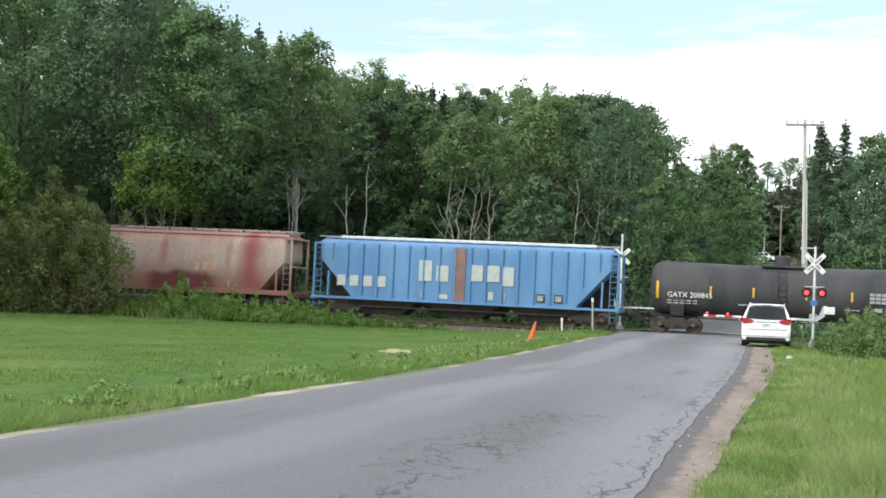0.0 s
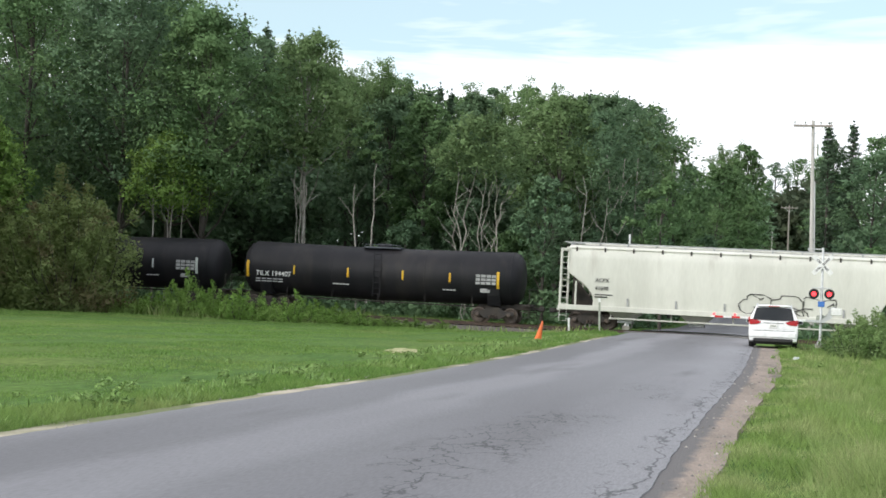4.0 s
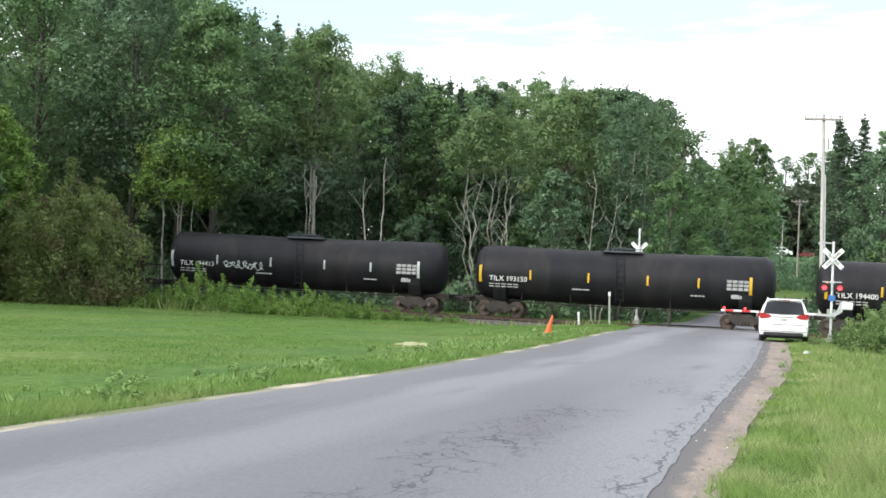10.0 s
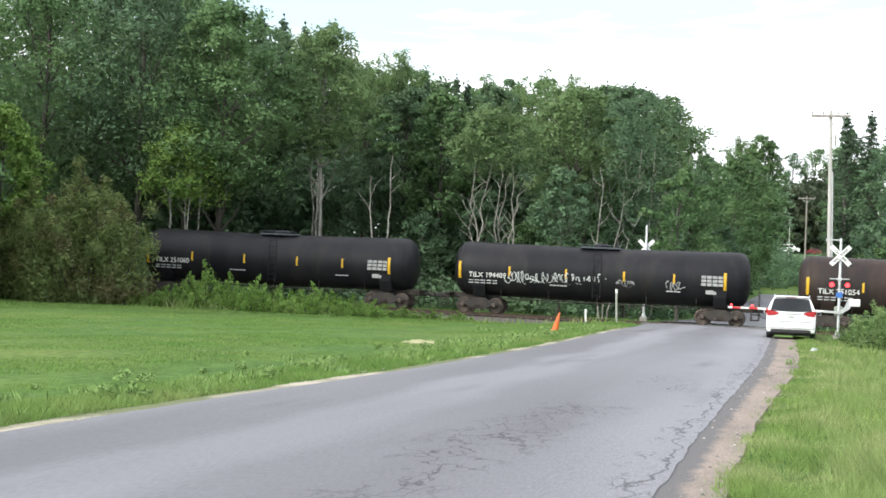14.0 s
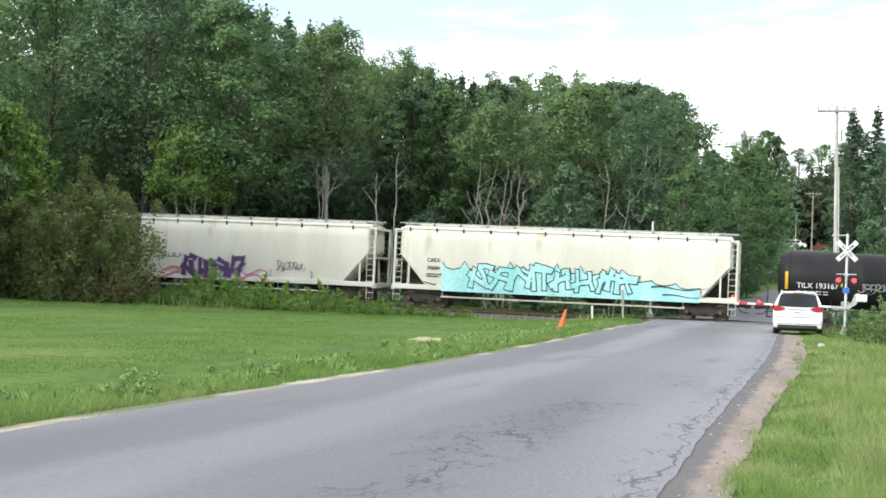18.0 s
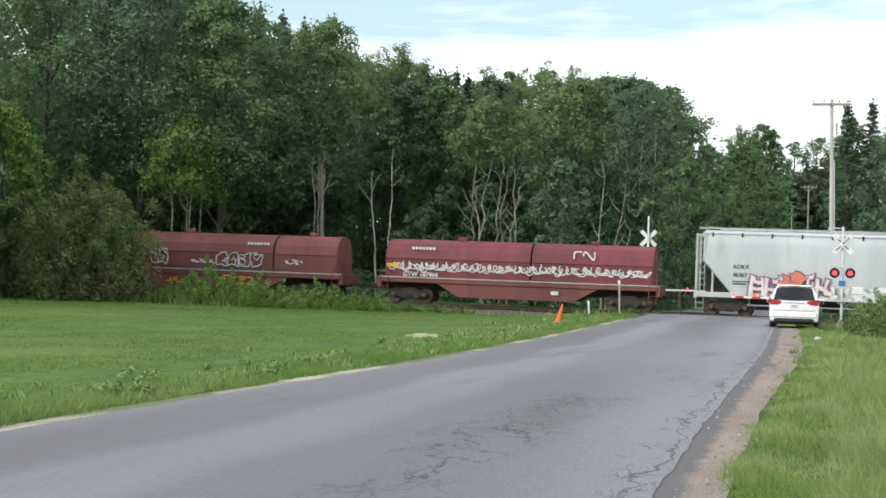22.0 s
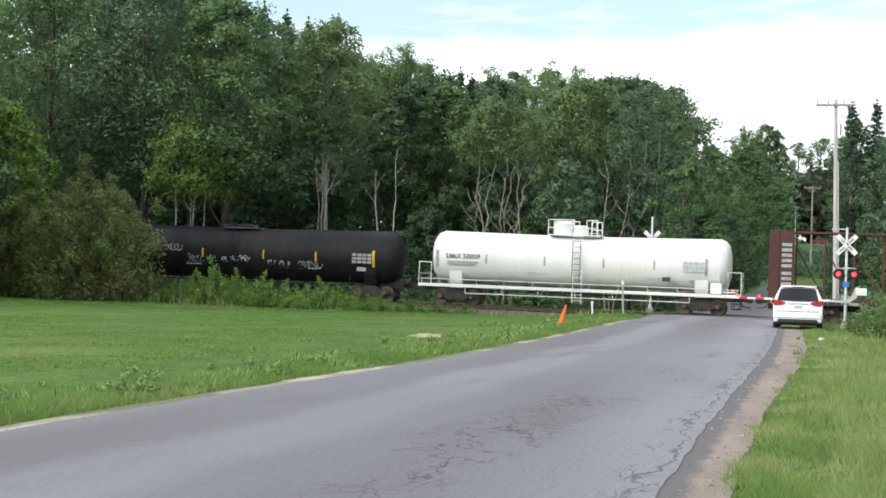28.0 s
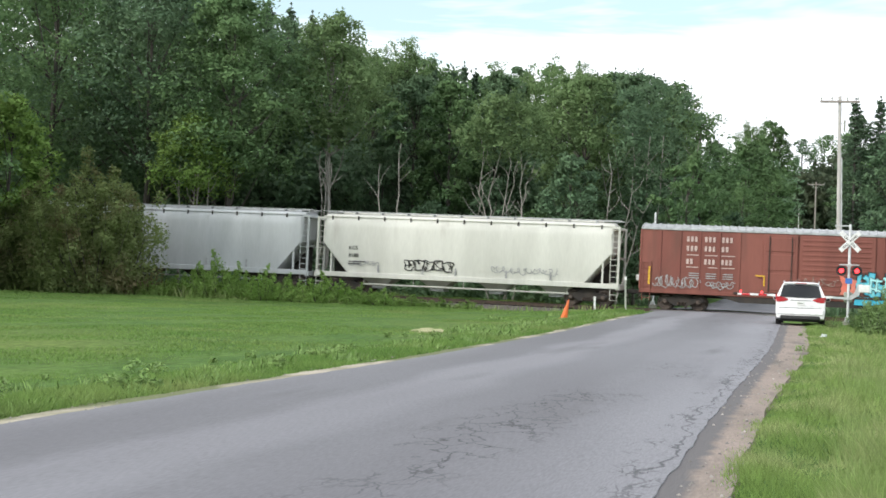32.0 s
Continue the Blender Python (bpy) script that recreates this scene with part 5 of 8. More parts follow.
def rust_stains(m):
    """Rust that ran down the side sheets: a red upper edge, brown lower sheets, a few broad runs and one large blotch."""
    n, l = m.node_tree.nodes, m.node_tree.links
    p = n["Principled BSDF"]
    col = p.inputs["Base Color"].links[0].from_socket
    co, sx, no = n.new("ShaderNodeTexCoord"), n.new("ShaderNodeSeparateXYZ"), n.new("ShaderNodeTexNoise")
    st = n.new("ShaderNodeMapping")
    st.inputs["Scale"].default_value = (1.0, 1.0, 0.55)
    no.inputs["Scale"].default_value, no.inputs["Detail"].default_value = 0.8, 6
    l.new(co.outputs["Object"], sx.inputs[0])
    l.new(co.outputs["Object"], st.inputs["Vector"])
    l.new(st.outputs["Vector"], no.inputs["Vector"])

    def op(kind, a, b):
        q = n.new("ShaderNodeMath")
        q.operation = kind
        for k, v in enumerate((a, b)):
            if isinstance(v, (int, float)):
                q.inputs[k].default_value = v
            else:
                l.new(v, q.inputs[k])
        return q.outputs[0]

    def span(v, a, b, c, d):
        q = n.new("ShaderNodeMapRange")
        q.interpolation_type = "SMOOTHSTEP"
        for k, x in zip(("From Min", "From Max", "To Min", "To Max"), (a, b, c, d)):
            q.inputs[k].default_value = x
        l.new(v, q.inputs["Value"])
        return q.outputs["Result"]

    wob = op("SUBTRACT", no.outputs["Fac"], 0.5)
    x = op("ADD", sx.outputs["X"], op("MULTIPLY", wob, 0.7))
    z = op("ADD", sx.outputs["Z"], op("MULTIPLY", wob, 1.1))

    def run(mid, half, lo, strong):
        return op("MULTIPLY", span(op("ABSOLUTE", op("SUBTRACT", x, mid), 0), half * 0.05, half * 1.3, strong, 0.0), span(z, lo, lo + 1.4, 0.0, 1.0))

    red = span(z, 3.6, 4.5, 0.0, 0.6)
    for mid, half, lo, strong in ((-2.9, 0.55, 0.6, 0.85), (1.85, 0.40, 2.0, 0.6), (7.2, 0.95, 0.4, 0.95), (5.9, 0.25, 1.6, 0.4), (-9.3, 0.9, 0.4, 0.6), (-6.6, 0.3, 2.9, 0.5)):
        red = op("MAXIMUM", red, run(mid, half, lo, strong))
    brown = span(z, 1.3, 3.1, 0.92, 0.0)
    blot = op("MULTIPLY", span(op("ABSOLUTE", op("SUBTRACT", x, 3.0), 0), 1.5, 2.6, 0.97, 0.0), span(op("ABSOLUTE", op("SUBTRACT", z, 1.65), 0), 0.30, 0.65, 1.0, 0.0))
    for fac, tone in ((brown, (0.31, 0.145, 0.105, 1)), (red, (0.31, 0.09, 0.082, 1)), (blot, (0.17, 0.05, 0.045, 1))):
        mx = n.new("ShaderNodeMix")
        mx.data_type = "RGBA"
        l.new(fac, mx.inputs[0])
        l.new(col, mx.inputs[6])
        mx.inputs[7].default_value = tone
        col = mx.outputs[2]
    l.new(col, p.inputs["Base Color"])


rust_stains(M_PINK)
M_FADE = mat("faded_lettering", (0.33, 0.24, 0.21), (0.20, 0.12, 0.10), rough=0.7, scale=5, bump=0)
M_RED = mat("oxide_red_paint", (0.20, 0.072, 0.057), (0.16, 0.053, 0.044), rough=0.65, stain=(0.14, 0.05, 0.04), stain_at=(0.55, 0.75), **GRIME)
M_STENC = mat("faded_stencil_white", (0.56, 0.43, 0.39), (0.44, 0.32, 0.29), rough=0.7, scale=6, bump=0)
M_BOXRED = mat("boxcar_brown_paint", (0.235, 0.082, 0.062), (0.185, 0.062, 0.048), rough=0.65, stain=(0.14, 0.06, 0.045), stain_at=(0.58, 0.78), **GRIME)
M_MAROON = mat("maroon_paint", (0.20, 0.045, 0.05), (0.15, 0.035, 0.04), rough=0.6, stain=(0.11, 0.035, 0.035), stain_at=(0.55, 0.75), **GRIME)
M_HOOD = mat("grey_hood_paint", (0.075, 0.084, 0.10), (0.052, 0.058, 0.07), rough=0.5, **GRIME)
M_DARK = mat("dark_underframe", (0.035, 0.032, 0.03), (0.055, 0.045, 0.038), rough=0.8, scale=2, fine=20, bump=0.3)
M_WHEEL = mat("wheel_steel", (0.10, 0.08, 0.07), (0.14, 0.11, 0.09), rough=0.55, metal=0.5, scale=4)
M_GALV = mat("galvanised_steel", (0.45, 0.46, 0.46), (0.34, 0.35, 0.35), rough=0.5, metal=0.4, scale=3)
M_BEAMRED = mat("centrebeam_brown", (0.105, 0.038, 0.032), (0.072, 0.030, 0.026), rough=0.7, **GRIME)
M_YEL = mat("yellow_reflector", (0.75, 0.45, 0.03), (0.65, 0.38, 0.03), rough=0.4, scale=8, bump=0)
M_WHT = mat("white_lettering", (0.75, 0.75, 0.73), (0.62, 0.62, 0.60), rough=0.6, scale=6, bump=0)
M_BLK = mat("black_lettering", (0.03, 0.03, 0.03), (0.06, 0.055, 0.05), rough=0.6, scale=6, bump=0)
M_GRYL = mat("grey_stencil", (0.40, 0.40, 0.40), (0.28, 0.28, 0.28), rough=0.6, scale=6, bump=0)
M_TEAL = mat("turquoise_spray_paint", (0.30, 0.64, 0.66), (0.42, 0.74, 0.75), rough=0.6, scale=1.0, fine=8, bump=0)
M_CYAN = mat("bright_blue_spray_paint", (0.05, 0.38, 0.55), (0.08, 0.48, 0.62), rough=0.6, scale=2.0, fine=8, bump=0)
M_MAG = mat("pink_spray_paint", (0.55, 0.16, 0.22), (0.50, 0.24, 0.30), rough=0.6, scale=1.5, fine=8, bump=0)
M_PURP = mat("purple_spray_paint", (0.07, 0.04, 0.11), (0.11, 0.05, 0.14), rough=0.6, scale=2.0, fine=8, bump=0)
M_CORAL = mat("coral_spray_paint", (0.66, 0.16, 0.11), (0.6, 0.2, 0.14), rough=0.6, scale=2.0, fine=8, bump=0)
M_SPW = mat("white_spray_paint", (0.7, 0.7, 0.7), (0.58, 0.6, 0.6), rough=0.6, scale=2.0, fine=8, bump=0)
M_AQUA = mat("pale_aqua_spray_paint", (0.20, 0.58, 0.62), (0.12, 0.45, 0.58), rough=0.6, scale=2.5, fine=8, bump=0)
M_PINKW = mat("pale_pink_spray_paint", (0.66, 0.42, 0.46), (0.62, 0.33, 0.38), rough=0.6, scale=2.0, fine=8, bump=0)
M_LILAC = mat("lilac_spray_paint", (0.50, 0.44, 0.52), (0.42, 0.34, 0.45), rough=0.6, scale=2.0, fine=8, bump=0)
M_PRIMER = mat("pale_primer", (0.53, 0.56, 0.53), (0.45, 0.50, 0.49), rough=0.65, scale=2)
M_PALEP = mat("pale_peach_patch", (0.62, 0.42, 0.29), (0.55, 0.34, 0.23), rough=0.65, scale=2)
M_RUSTP = mat("rust_patch", (0.23, 0.145, 0.13), (0.29, 0.18, 0.155), rough=0.8, scale=1.2)

HALF = 1.55
BOGIE = {}


def bogie_meshes():
    if BOGIE:
        return BOGIE
    side = Mb()
    for y in (-1.05, 1.05):
        pts = [(-1.15, 0.46), (-1.15, 0.62), (-0.6, 0.70), (-0.32, 0.86), (0.32, 0.86), (0.6, 0.70), (1.15, 0.62), (1.15, 0.46), (0.72, 0.42), (0.38, 0.24), (-0.38, 0.24), (-0.72, 0.42)]
        side.loft([[(x, y - 0.09, z) for x, z in pts], [(x, y + 0.09, z) for x, z in pts]])
    side.box(-0.22, 0.22, -1.15, 1.15, 0.44, 0.78, 0.03)
    BOGIE["frame"] = side.mesh("side_frame", M_DARK)
    sp = Mb()
    for x in (-0.17, 0, 0.17):
        sp.turned([(0.28 + 0.02 * k, 0.085 if k % 2 else 0.065) for k in range(9)], 8, "z", (x, 0, 0))
    BOGIE["springs"] = sp.mesh("spring_nest", M_WHEEL)
    ws = Mb()
    for s in (-1, 1):
        prof = [(0.62, 0.10), (0.66, 0.14), (0.66, 0.34), (0.64, 0.36), (0.64, 0.455), (0.675, 0.455), (0.69, 0.425), (0.78, 0.415), (0.78, 0.35), (0.73, 0.33), (0.72, 0.17), (0.80, 0.13), (0.80, 0.07)]
        ws.turned([(s * a, r) for a, r in prof], 20, "y")
    ws.turned([(-0.9, 0.07), (0.9, 0.07)], 8, "y")
    for s in (-1, 1):
        for a in (0.4, 2.5, 4.6):
            ws.box(math.cos(a) * 0.25 - 0.03, math.cos(a) * 0.25 + 0.03, s * 0.73 - 0.012, s * 0.73 + 0.012, math.sin(a) * 0.25 - 0.03, math.sin(a) * 0.25 + 0.03)
    BOGIE["wheels"] = ws.mesh("wheelset", M_WHEEL, True)
    BOGIE["cap"] = Mb().turned([(-1.10, 0.13), (-1.2, 0.13), (-1.23, 0.09)], 10, "y").mesh("axle_cap", M_WHEEL)
    co = Mb()
    co.box(0.0, 0.62, -0.10, 0.10, 0.80, 0.98, 0.03).box(0.5, 0.86, -0.16, 0.14, 0.76, 1.02, 0.05)
    co.tube([(0.1, 0.45, 0.85), (0.35, 0.48, 0.55), (0.75, 0.42, 0.5)], 0.025, 6)
    BOGIE["coupler"] = co.mesh("coupler", M_DARK)
    return BOGIE


WHEELS = []
CARS = []


def running_gear(car, length, inset):
    b = bogie_meshes()
    for s in (-1, 1):
        truck = part("truck", b["frame"], M_DARK, car, at=pose(s * (length / 2 - inset), 0, 0))
        for y in (-1.14, 1.14):
            part("spring_nest", b["springs"], M_WHEEL, truck, at=pose(0, y, 0))
            for x in (-0.89, 0.89):
                part("axle_cap", b["cap"], M_WHEEL, truck, at=pose(x, 0, 0.46, 0, 0, 0 if y < 0 else 180))
        for x in (-0.89, 0.89):
            w = part("wheelset", b["wheels"], M_WHEEL, truck, at=pose(x, 0, 0.42))
            WHEELS.append((w, x, car))
        part("coupler", b["coupler"], M_DARK, car, at=pose(s * (length / 2 - 0.15), 0, 0, 0, 0, 0 if s > 0 else 180))


def new_car(name, label, left, right, category="freight car"):
    car = thing(name, label, category, "cars of the freight train")
    CARS.append((car, (left + right) / 2))
    return car


def lettered(car, words, x, z, size, material, y=-HALF - 0.02, bold=0.0, name="lettering"):
    return part(name, text_mesh(words, size, material, 0.003, bold), material, car, at=pose(x, y, z, 90, 0, 0))


def bars(car, rows, material, y=-HALF - 0.012, name="stencil_block"):
    """Unreadable stencils as plain bars: rows x0, x1, z0, z1."""
    mb = Mb()
    for x0, x1, z0, z1 in rows:
        mb.box(x0, x1, y - 0.006, y + 0.004, z0, z1)
    return part(name, mb, material, car)


def ladder(car, x, y, z0, z1, material, w=0.45, along="x", name="ladder", step=0.32):
    mb = Mb()
    for s in (-1, 1):
        if along == "x":
            mb.tube([(x + s * w / 2, y, z0), (x + s * w / 2, y, z1)], 0.022, 5)
        else:
            mb.tube([(x, y + s * w / 2, z0), (x, y + s * w / 2, z1)], 0.022, 5)
    z = z0 + 0.15
    while z < z1:
        mb.tube([(x - w / 2, y, z), (x + w / 2, y, z)] if along == "x" else [(x, y - w / 2, z), (x, y + w / 2, z)], 0.016, 5)
        z += step
    return part(name, mb, material, car)


def graffiti(car, x0, x1, z0, z1, fill, line, seed, y=-HALF - 0.015, letters=6, name="graffiti", shape=None, ink=0.035):
    """Sprayed shapes: swollen, overlapping blobs with dark outlines."""
    rnd = random.Random(seed)
    yy = shape or (lambda z: y)
    ml = Mb()
    w = (x1 - x0) / letters
    for k in range(letters):
        cx, cz = x0 + (k + 0.5) * w, (z0 + z1) / 2 + rnd.uniform(-0.06, 0.06) * (z1 - z0)
        n = 18
        ring = []
        ph, p3 = rnd.uniform(0, 6.28), rnd.uniform(0, 6.28)
        for j in range(n):
            a = 6.283 * j / n
            q = 1 + 0.16 * math.sin(3 * a + ph) + 0.12 * math.sin(5 * a + p3)
            ca, sa = math.cos(a), math.sin(a)
            ca, sa = math.copysign(abs(ca) ** 0.6, ca), math.copysign(abs(sa) ** 0.6, sa)
            z = min(z1, max(z0, cz + sa * q * (z1 - z0) * 0.46))
            ring.append((cx + ca * q * w * 0.52, z))
        if fill:
            dy = 0.001 * k
            part("sprayed_letter", Mb().loft([[(a, yy(z) - dy, z) for a, z in ring], [(a, yy(z) + 0.02, z) for a, z in ring]]), fill, car)
        loops = [ring + ring[:1]]
        for _ in range(2):
            px, pz = cx + rnd.uniform(-0.3, 0.3) * w, cz + rnd.uniform(-0.3, 0.3) * (z1 - z0)
            st = [(px, pz)]
            for _ in range(3):
                px += rnd.uniform(-0.35, 0.35) * w
                pz = min(z1, max(z0, pz + rnd.uniform(-0.4, 0.4) * (z1 - z0)))
                st.append((px, pz))
            loops.append(st)
        for lp in loops:
            for (ax, az), (bx, bz) in zip(lp, lp[1:]):
                d = Vector((bx - ax, bz - az))
                if d.length < 1e-4:
                    continue
                nn = Vector((-d.y, d.x)).normalized() * ink * rnd.uniform(0.6, 1.3)
                e = d.normalized() * ink * 0.5
                o = 0.010 + 0.001 * k
                ml.quad((ax - e.x + nn.x, yy(az) - o, az - e.y + nn.y), (ax - e.x - nn.x, yy(az) - o, az - e.y - nn.y), (bx + e.x - nn.x, yy(bz) - o, bz + e.y - nn.y), (bx + e.x + nn.x, yy(bz) - o, bz + e.y + nn.y))
    part(name + "_outline", ml, line, car, "sprayed graffiti outline")


def slab(mb, pts, y, back=0.02):
    """A flat sprayed shape with a little depth."""
    mb.loft([[(x, y, z) for x, z in pts], [(x, y + back, z) for x, z in pts]])


def wild_piece(car, x0, x1, z0, z1, fill, line, seed, letters=5, y=-HALF - 0.07, fat=0.26, ink=0.045, horn=0.3, core=None):
    """Angular interlocking sprayed shapes: flared strokes over a common dark outline; core: a paler tone inside the strokes."""
    rnd = random.Random(seed)
    w, h = (x1 - x0) / letters, z1 - z0
    edge, k2 = Mb(), 0
    for k in range(letters):
        body, inner = Mb(), Mb()
        lift, tall, slant = rnd.uniform(-0.05, 0.06) * h, rnd.uniform(0.86, 1.0), rnd.uniform(-0.12, 0.12)
        u = rnd.uniform
        strokes = [(u(-0.05, 0.3), u(0, 0.1), u(0.0, 0.45), u(0.85, 1.0)), (u(0.6, 1.05), u(0, 0.2), u(0.5, 1.1), u(0.7, 1.05)), (u(-0.15, 0.2), u(0.25, 0.95), u(0.8, 1.2), u(0.1, 0.8))]
        if rnd.random() < 0.7:
            strokes.append((u(0.2, 0.6), u(0.8, 1.0), u(0.85, 1.25), u(0.6, 1.0)))
        rnd.shuffle(strokes)
        for ax, az, bx, bz in strokes:
            a = Vector((x0 + (k + 0.04 + 0.92 * ax + slant * az) * w, z0 + lift * az + h * tall * az))
            b = Vector((x0 + (k + 0.04 + 0.92 * bx + slant * bz) * w, z0 + lift * bz + h * tall * bz))
            d = (b - a).normalized()
            n = Vector((-d.y, d.x))
            f, bow = fat * w * rnd.uniform(0.7, 1.2), rnd.uniform(-0.4, 0.4)

            def shape(g, e):
                m = (a + b) / 2 + n * bow * f
                tip = b + d * (horn * f + e) + n * f * 0.7
                return [tuple(q) for q in (a - d * e + n * (f * 0.55 + g), m + n * (f * 0.42 + g), b + d * e + n * (f * 0.5 + g), tip + n * g, b + d * e - n * (f * 0.52 + g), m - n * (f * 0.40 + g), a - d * e - n * (f * 0.62 + g))]
            slab(edge, shape(ink, ink), y - 0.0006 * k2)
            slab(body, shape(0.0, 0.0), y - 0.026 - 0.0006 * k2)
            if core:
                slab(inner, shape(-f * 0.24, -f * 0.2), y - 0.048 - 0.0006 * k2, 0.01)
            k2 += 1
        part("sprayed_letter", body, fill, car)
        if core:
            part("sprayed_highlight", inner, core, car)
    part("graffiti_outline", edge, line, car, "sprayed graffiti outline")


def band(cols, y, back):
    """One strip along x: cols hold x, lower and upper edge."""
    return Mb().loft([[(x, y, lo), (x, y, hi), (x, y + back, hi), (x, y + back, lo)] for x, lo, hi in cols])


def sprayed_field(car, x0, x1, z0, z1, fill, line, seed, horns=7, y=-HALF - 0.062, tail=0.0):
    """A patch of spray paint with a horned upper edge; tail: how far it thins out at its right end."""
    rnd = random.Random(seed)
    top = []
    for k in range(horns + 1):
        x = x0 + (x1 - x0) * k / horns
        f = 1.0 - tail * max(0.0, (k / horns - 0.55) / 0.45)
        z = z0 + (z1 - z0) * f * rnd.uniform(0.86, 1.0)
        top.append((x, z))
        if k < horns:
            for u in (0.18, 0.5, 0.82):
                top.append((x + u * (x1 - x0) / horns, z0 + (z1 - z0) * f * (0.80 - 0.12 * math.sin(math.pi * u))))
    part("sprayed_field", band([(x, z0, z) for x, z in top], y, 0.02), fill, car)
    part("graffiti_outline", band([(x, z - 0.03, z + 0.03) for x, z in top], y - 0.006, 0.008), line, car, "sprayed graffiti outline")


def ribbon(car, x0, x1, z, wide, material, seed, y=-HALF - 0.066, name="sprayed_ribbon"):
    """A waving band of spray paint that tapers to its far end."""
    rnd = random.Random(seed)
    p, n = rnd.uniform(0, 6), 14
    q = [(x0 + (x1 - x0) * k / n, z + wide * 0.8 * math.sin(p + 7.0 * k / n), wide * (1 - 0.85 * k / n)) for k in range(n + 1)]
    part(name, band(sorted((x, z - w / 2, z + w / 2) for x, z, w in q), y, 0.01), material, car)


def scribble(car, x0, x1, z0, z1, material, seed, y=-HALF - 0.014, n=60, shape=None, ink=0.02, name="scrawl"):
    rnd = random.Random(seed)
    yy = shape or (lambda z: y)
    ml, pts = Mb(), []
    for k in range(n):
        f = k / (n - 1)
        if k % 8 == 0:
            rx, rz, turn, lift = rnd.uniform(0.10, 0.20), (z1 - z0) * rnd.uniform(0.22, 0.46), rnd.uniform(0, 6.28), rnd.uniform(-0.1, 0.1) * (z1 - z0)
        a = turn + (k % 8) * rnd.uniform(0.7, 1.0)
        pts.append((x0 + (x1 - x0) * f + math.cos(a) * rx, (z0 + z1) / 2 + lift + math.sin(a) * rz))
    for k, ((ax, az), (bx, bz)) in enumerate(zip(pts, pts[1:])):
        if k % 8 == 7:
            continue
        d = Vector((bx - ax, bz - az))
        nn = Vector((-d.y, d.x)).normalized() * ink
        o = 0.0004 * (k % 8)
        ml.quad((ax + nn.x, yy(az) - o, az + nn.y), (ax - nn.x, yy(az) - o, az - nn.y), (bx - nn.x, yy(bz) - o, bz - nn.y), (bx + nn.x, yy(bz) - o, bz + nn.y))
    part(name, ml, material, car, "sprayed scrawl")


def tank_car(label, left, right, words, body, marks=M_YEL, dia=3.0, z0=1.02, tag=None, dome=False, scrawl=()):
    car = new_car("tank_car", label, left, right, "tank car")
    ln, r = right - left, dia / 2
    half, zc = ln / 2, z0 + dia / 2
    sag = 0.10

    def drop(x):
        return sag * (abs(x) / half)

    prof = [(-half, 0.02), (-half + 0.03, r * 0.45), (-half + 0.14, r * 0.75), (-half + 0.33, r * 0.92), (-half + 0.62, r)]
    xs = [-half * 0.7, -half * 0.45, -half * 0.2, 0]
    prof += [(x, r) for x in xs]
    prof = prof + [(-x, q) for x, q in prof[:-1][::-1]]
    rings = []
    for x, q in prof:
        rings.append([(x, math.cos(6.28319 * k / 40) * q, zc - sag + drop(x) + math.sin(6.28319 * k / 40) * q) for k in range(40)])
    part("tank", Mb().loft(rings), body, car, "", True)
    for x in (-half + 0.62, -half * 0.33, half * 0.33, half - 0.62):
        mb = Mb().turned([(x - 0.035, r), (x - 0.03, r + 0.008), (x + 0.03, r + 0.008), (x + 0.035, r)], 40, "x", (0, 0, zc - sag + drop(x)))
        part("weld_band", mb, body, car, "", True)

    def skin(z, x=0.0):
        d = z - (zc - sag + drop(x))
        return -math.sqrt(max(0.01, r * r - d * d)) - 0.012

    # stub sills, end platforms, cradles
    for s in (-1, 1):
        mb = Mb().box(min(s * (half + 0.55), s * (half - 2.6)), max(s * (half + 0.55), s * (half - 2.6)), -0.3, 0.3, 0.78, 1.12, 0.03)
        part("stub_sill", mb, M_DARK, car)
        x = s * (half - 1.55)
        sad = [(-1.0, 0.95), (-1.3, 1.5), (-1.38, 1.9), (-1.2, 1.62), (-0.8, 1.18), (0, 1.03), (0.8, 1.18), (1.2, 1.62), (1.38, 1.9), (1.3, 1.5), (1.0, 0.95)]
        part("cradle", Mb().loft([[(x - 0.35, a, b) for a, b in sad], [(x + 0.35, a, b) for a, b in sad]]), body, car)
        x0 = s * (half + 0.05)
        mb = Mb().box(min(x0, x0 + s * 0.5), max(x0, x0 + s * 0.5), -1.45, 1.45, 1.02, 1.08)
        for y in (-1.42, 1.42):
            mb.tube([(x0 + s * 0.45, y, 0.35), (x0 + s * 0.45, y, 1.05)], 0.022, 5).tube([(x0 + s * 0.05, y, 0.35), (x0 + s * 0.05, y, 1.05)], 0.022, 5)
            mb.tube([(x0 + s * 0.05, y, 0.38), (x0 + s * 0.45, y, 0.38)], 0.022, 5).tube([(x0 + s * 0.05, y, 0.68), (x0 + s * 0.45, y, 0.68)], 0.022, 5)
        part("end_platform", mb, M_DARK, car)
        mb = Mb().tube([(x0 + s * 0.45, -1.42, 1.05), (x0 + s * 0.45, -1.42, 1.95), (x0 + s * 0.45, 1.42, 1.95), (x0 + s * 0.45, 1.42, 1.05)], 0.022, 5)
        part("safety_rail", mb, M_DARK, car)
    # top fittings
    top = z0 + dia - sag
    mb = Mb().box(-1.1, 1.1, -0.75, 0.75, top - 0.05, top + 0.06, 0.02)
    mb.tube([(-1.1, -0.75, top + 0.05), (-1.1, -0.75, top + 0.16), (1.1, -0.75, top + 0.16), (1.1, -0.75, top + 0.05)], 0.02, 5)
    part("top_walkway", mb, M_HOOD if not dome else body, car)
    h = 0.55 if dome else 0.2
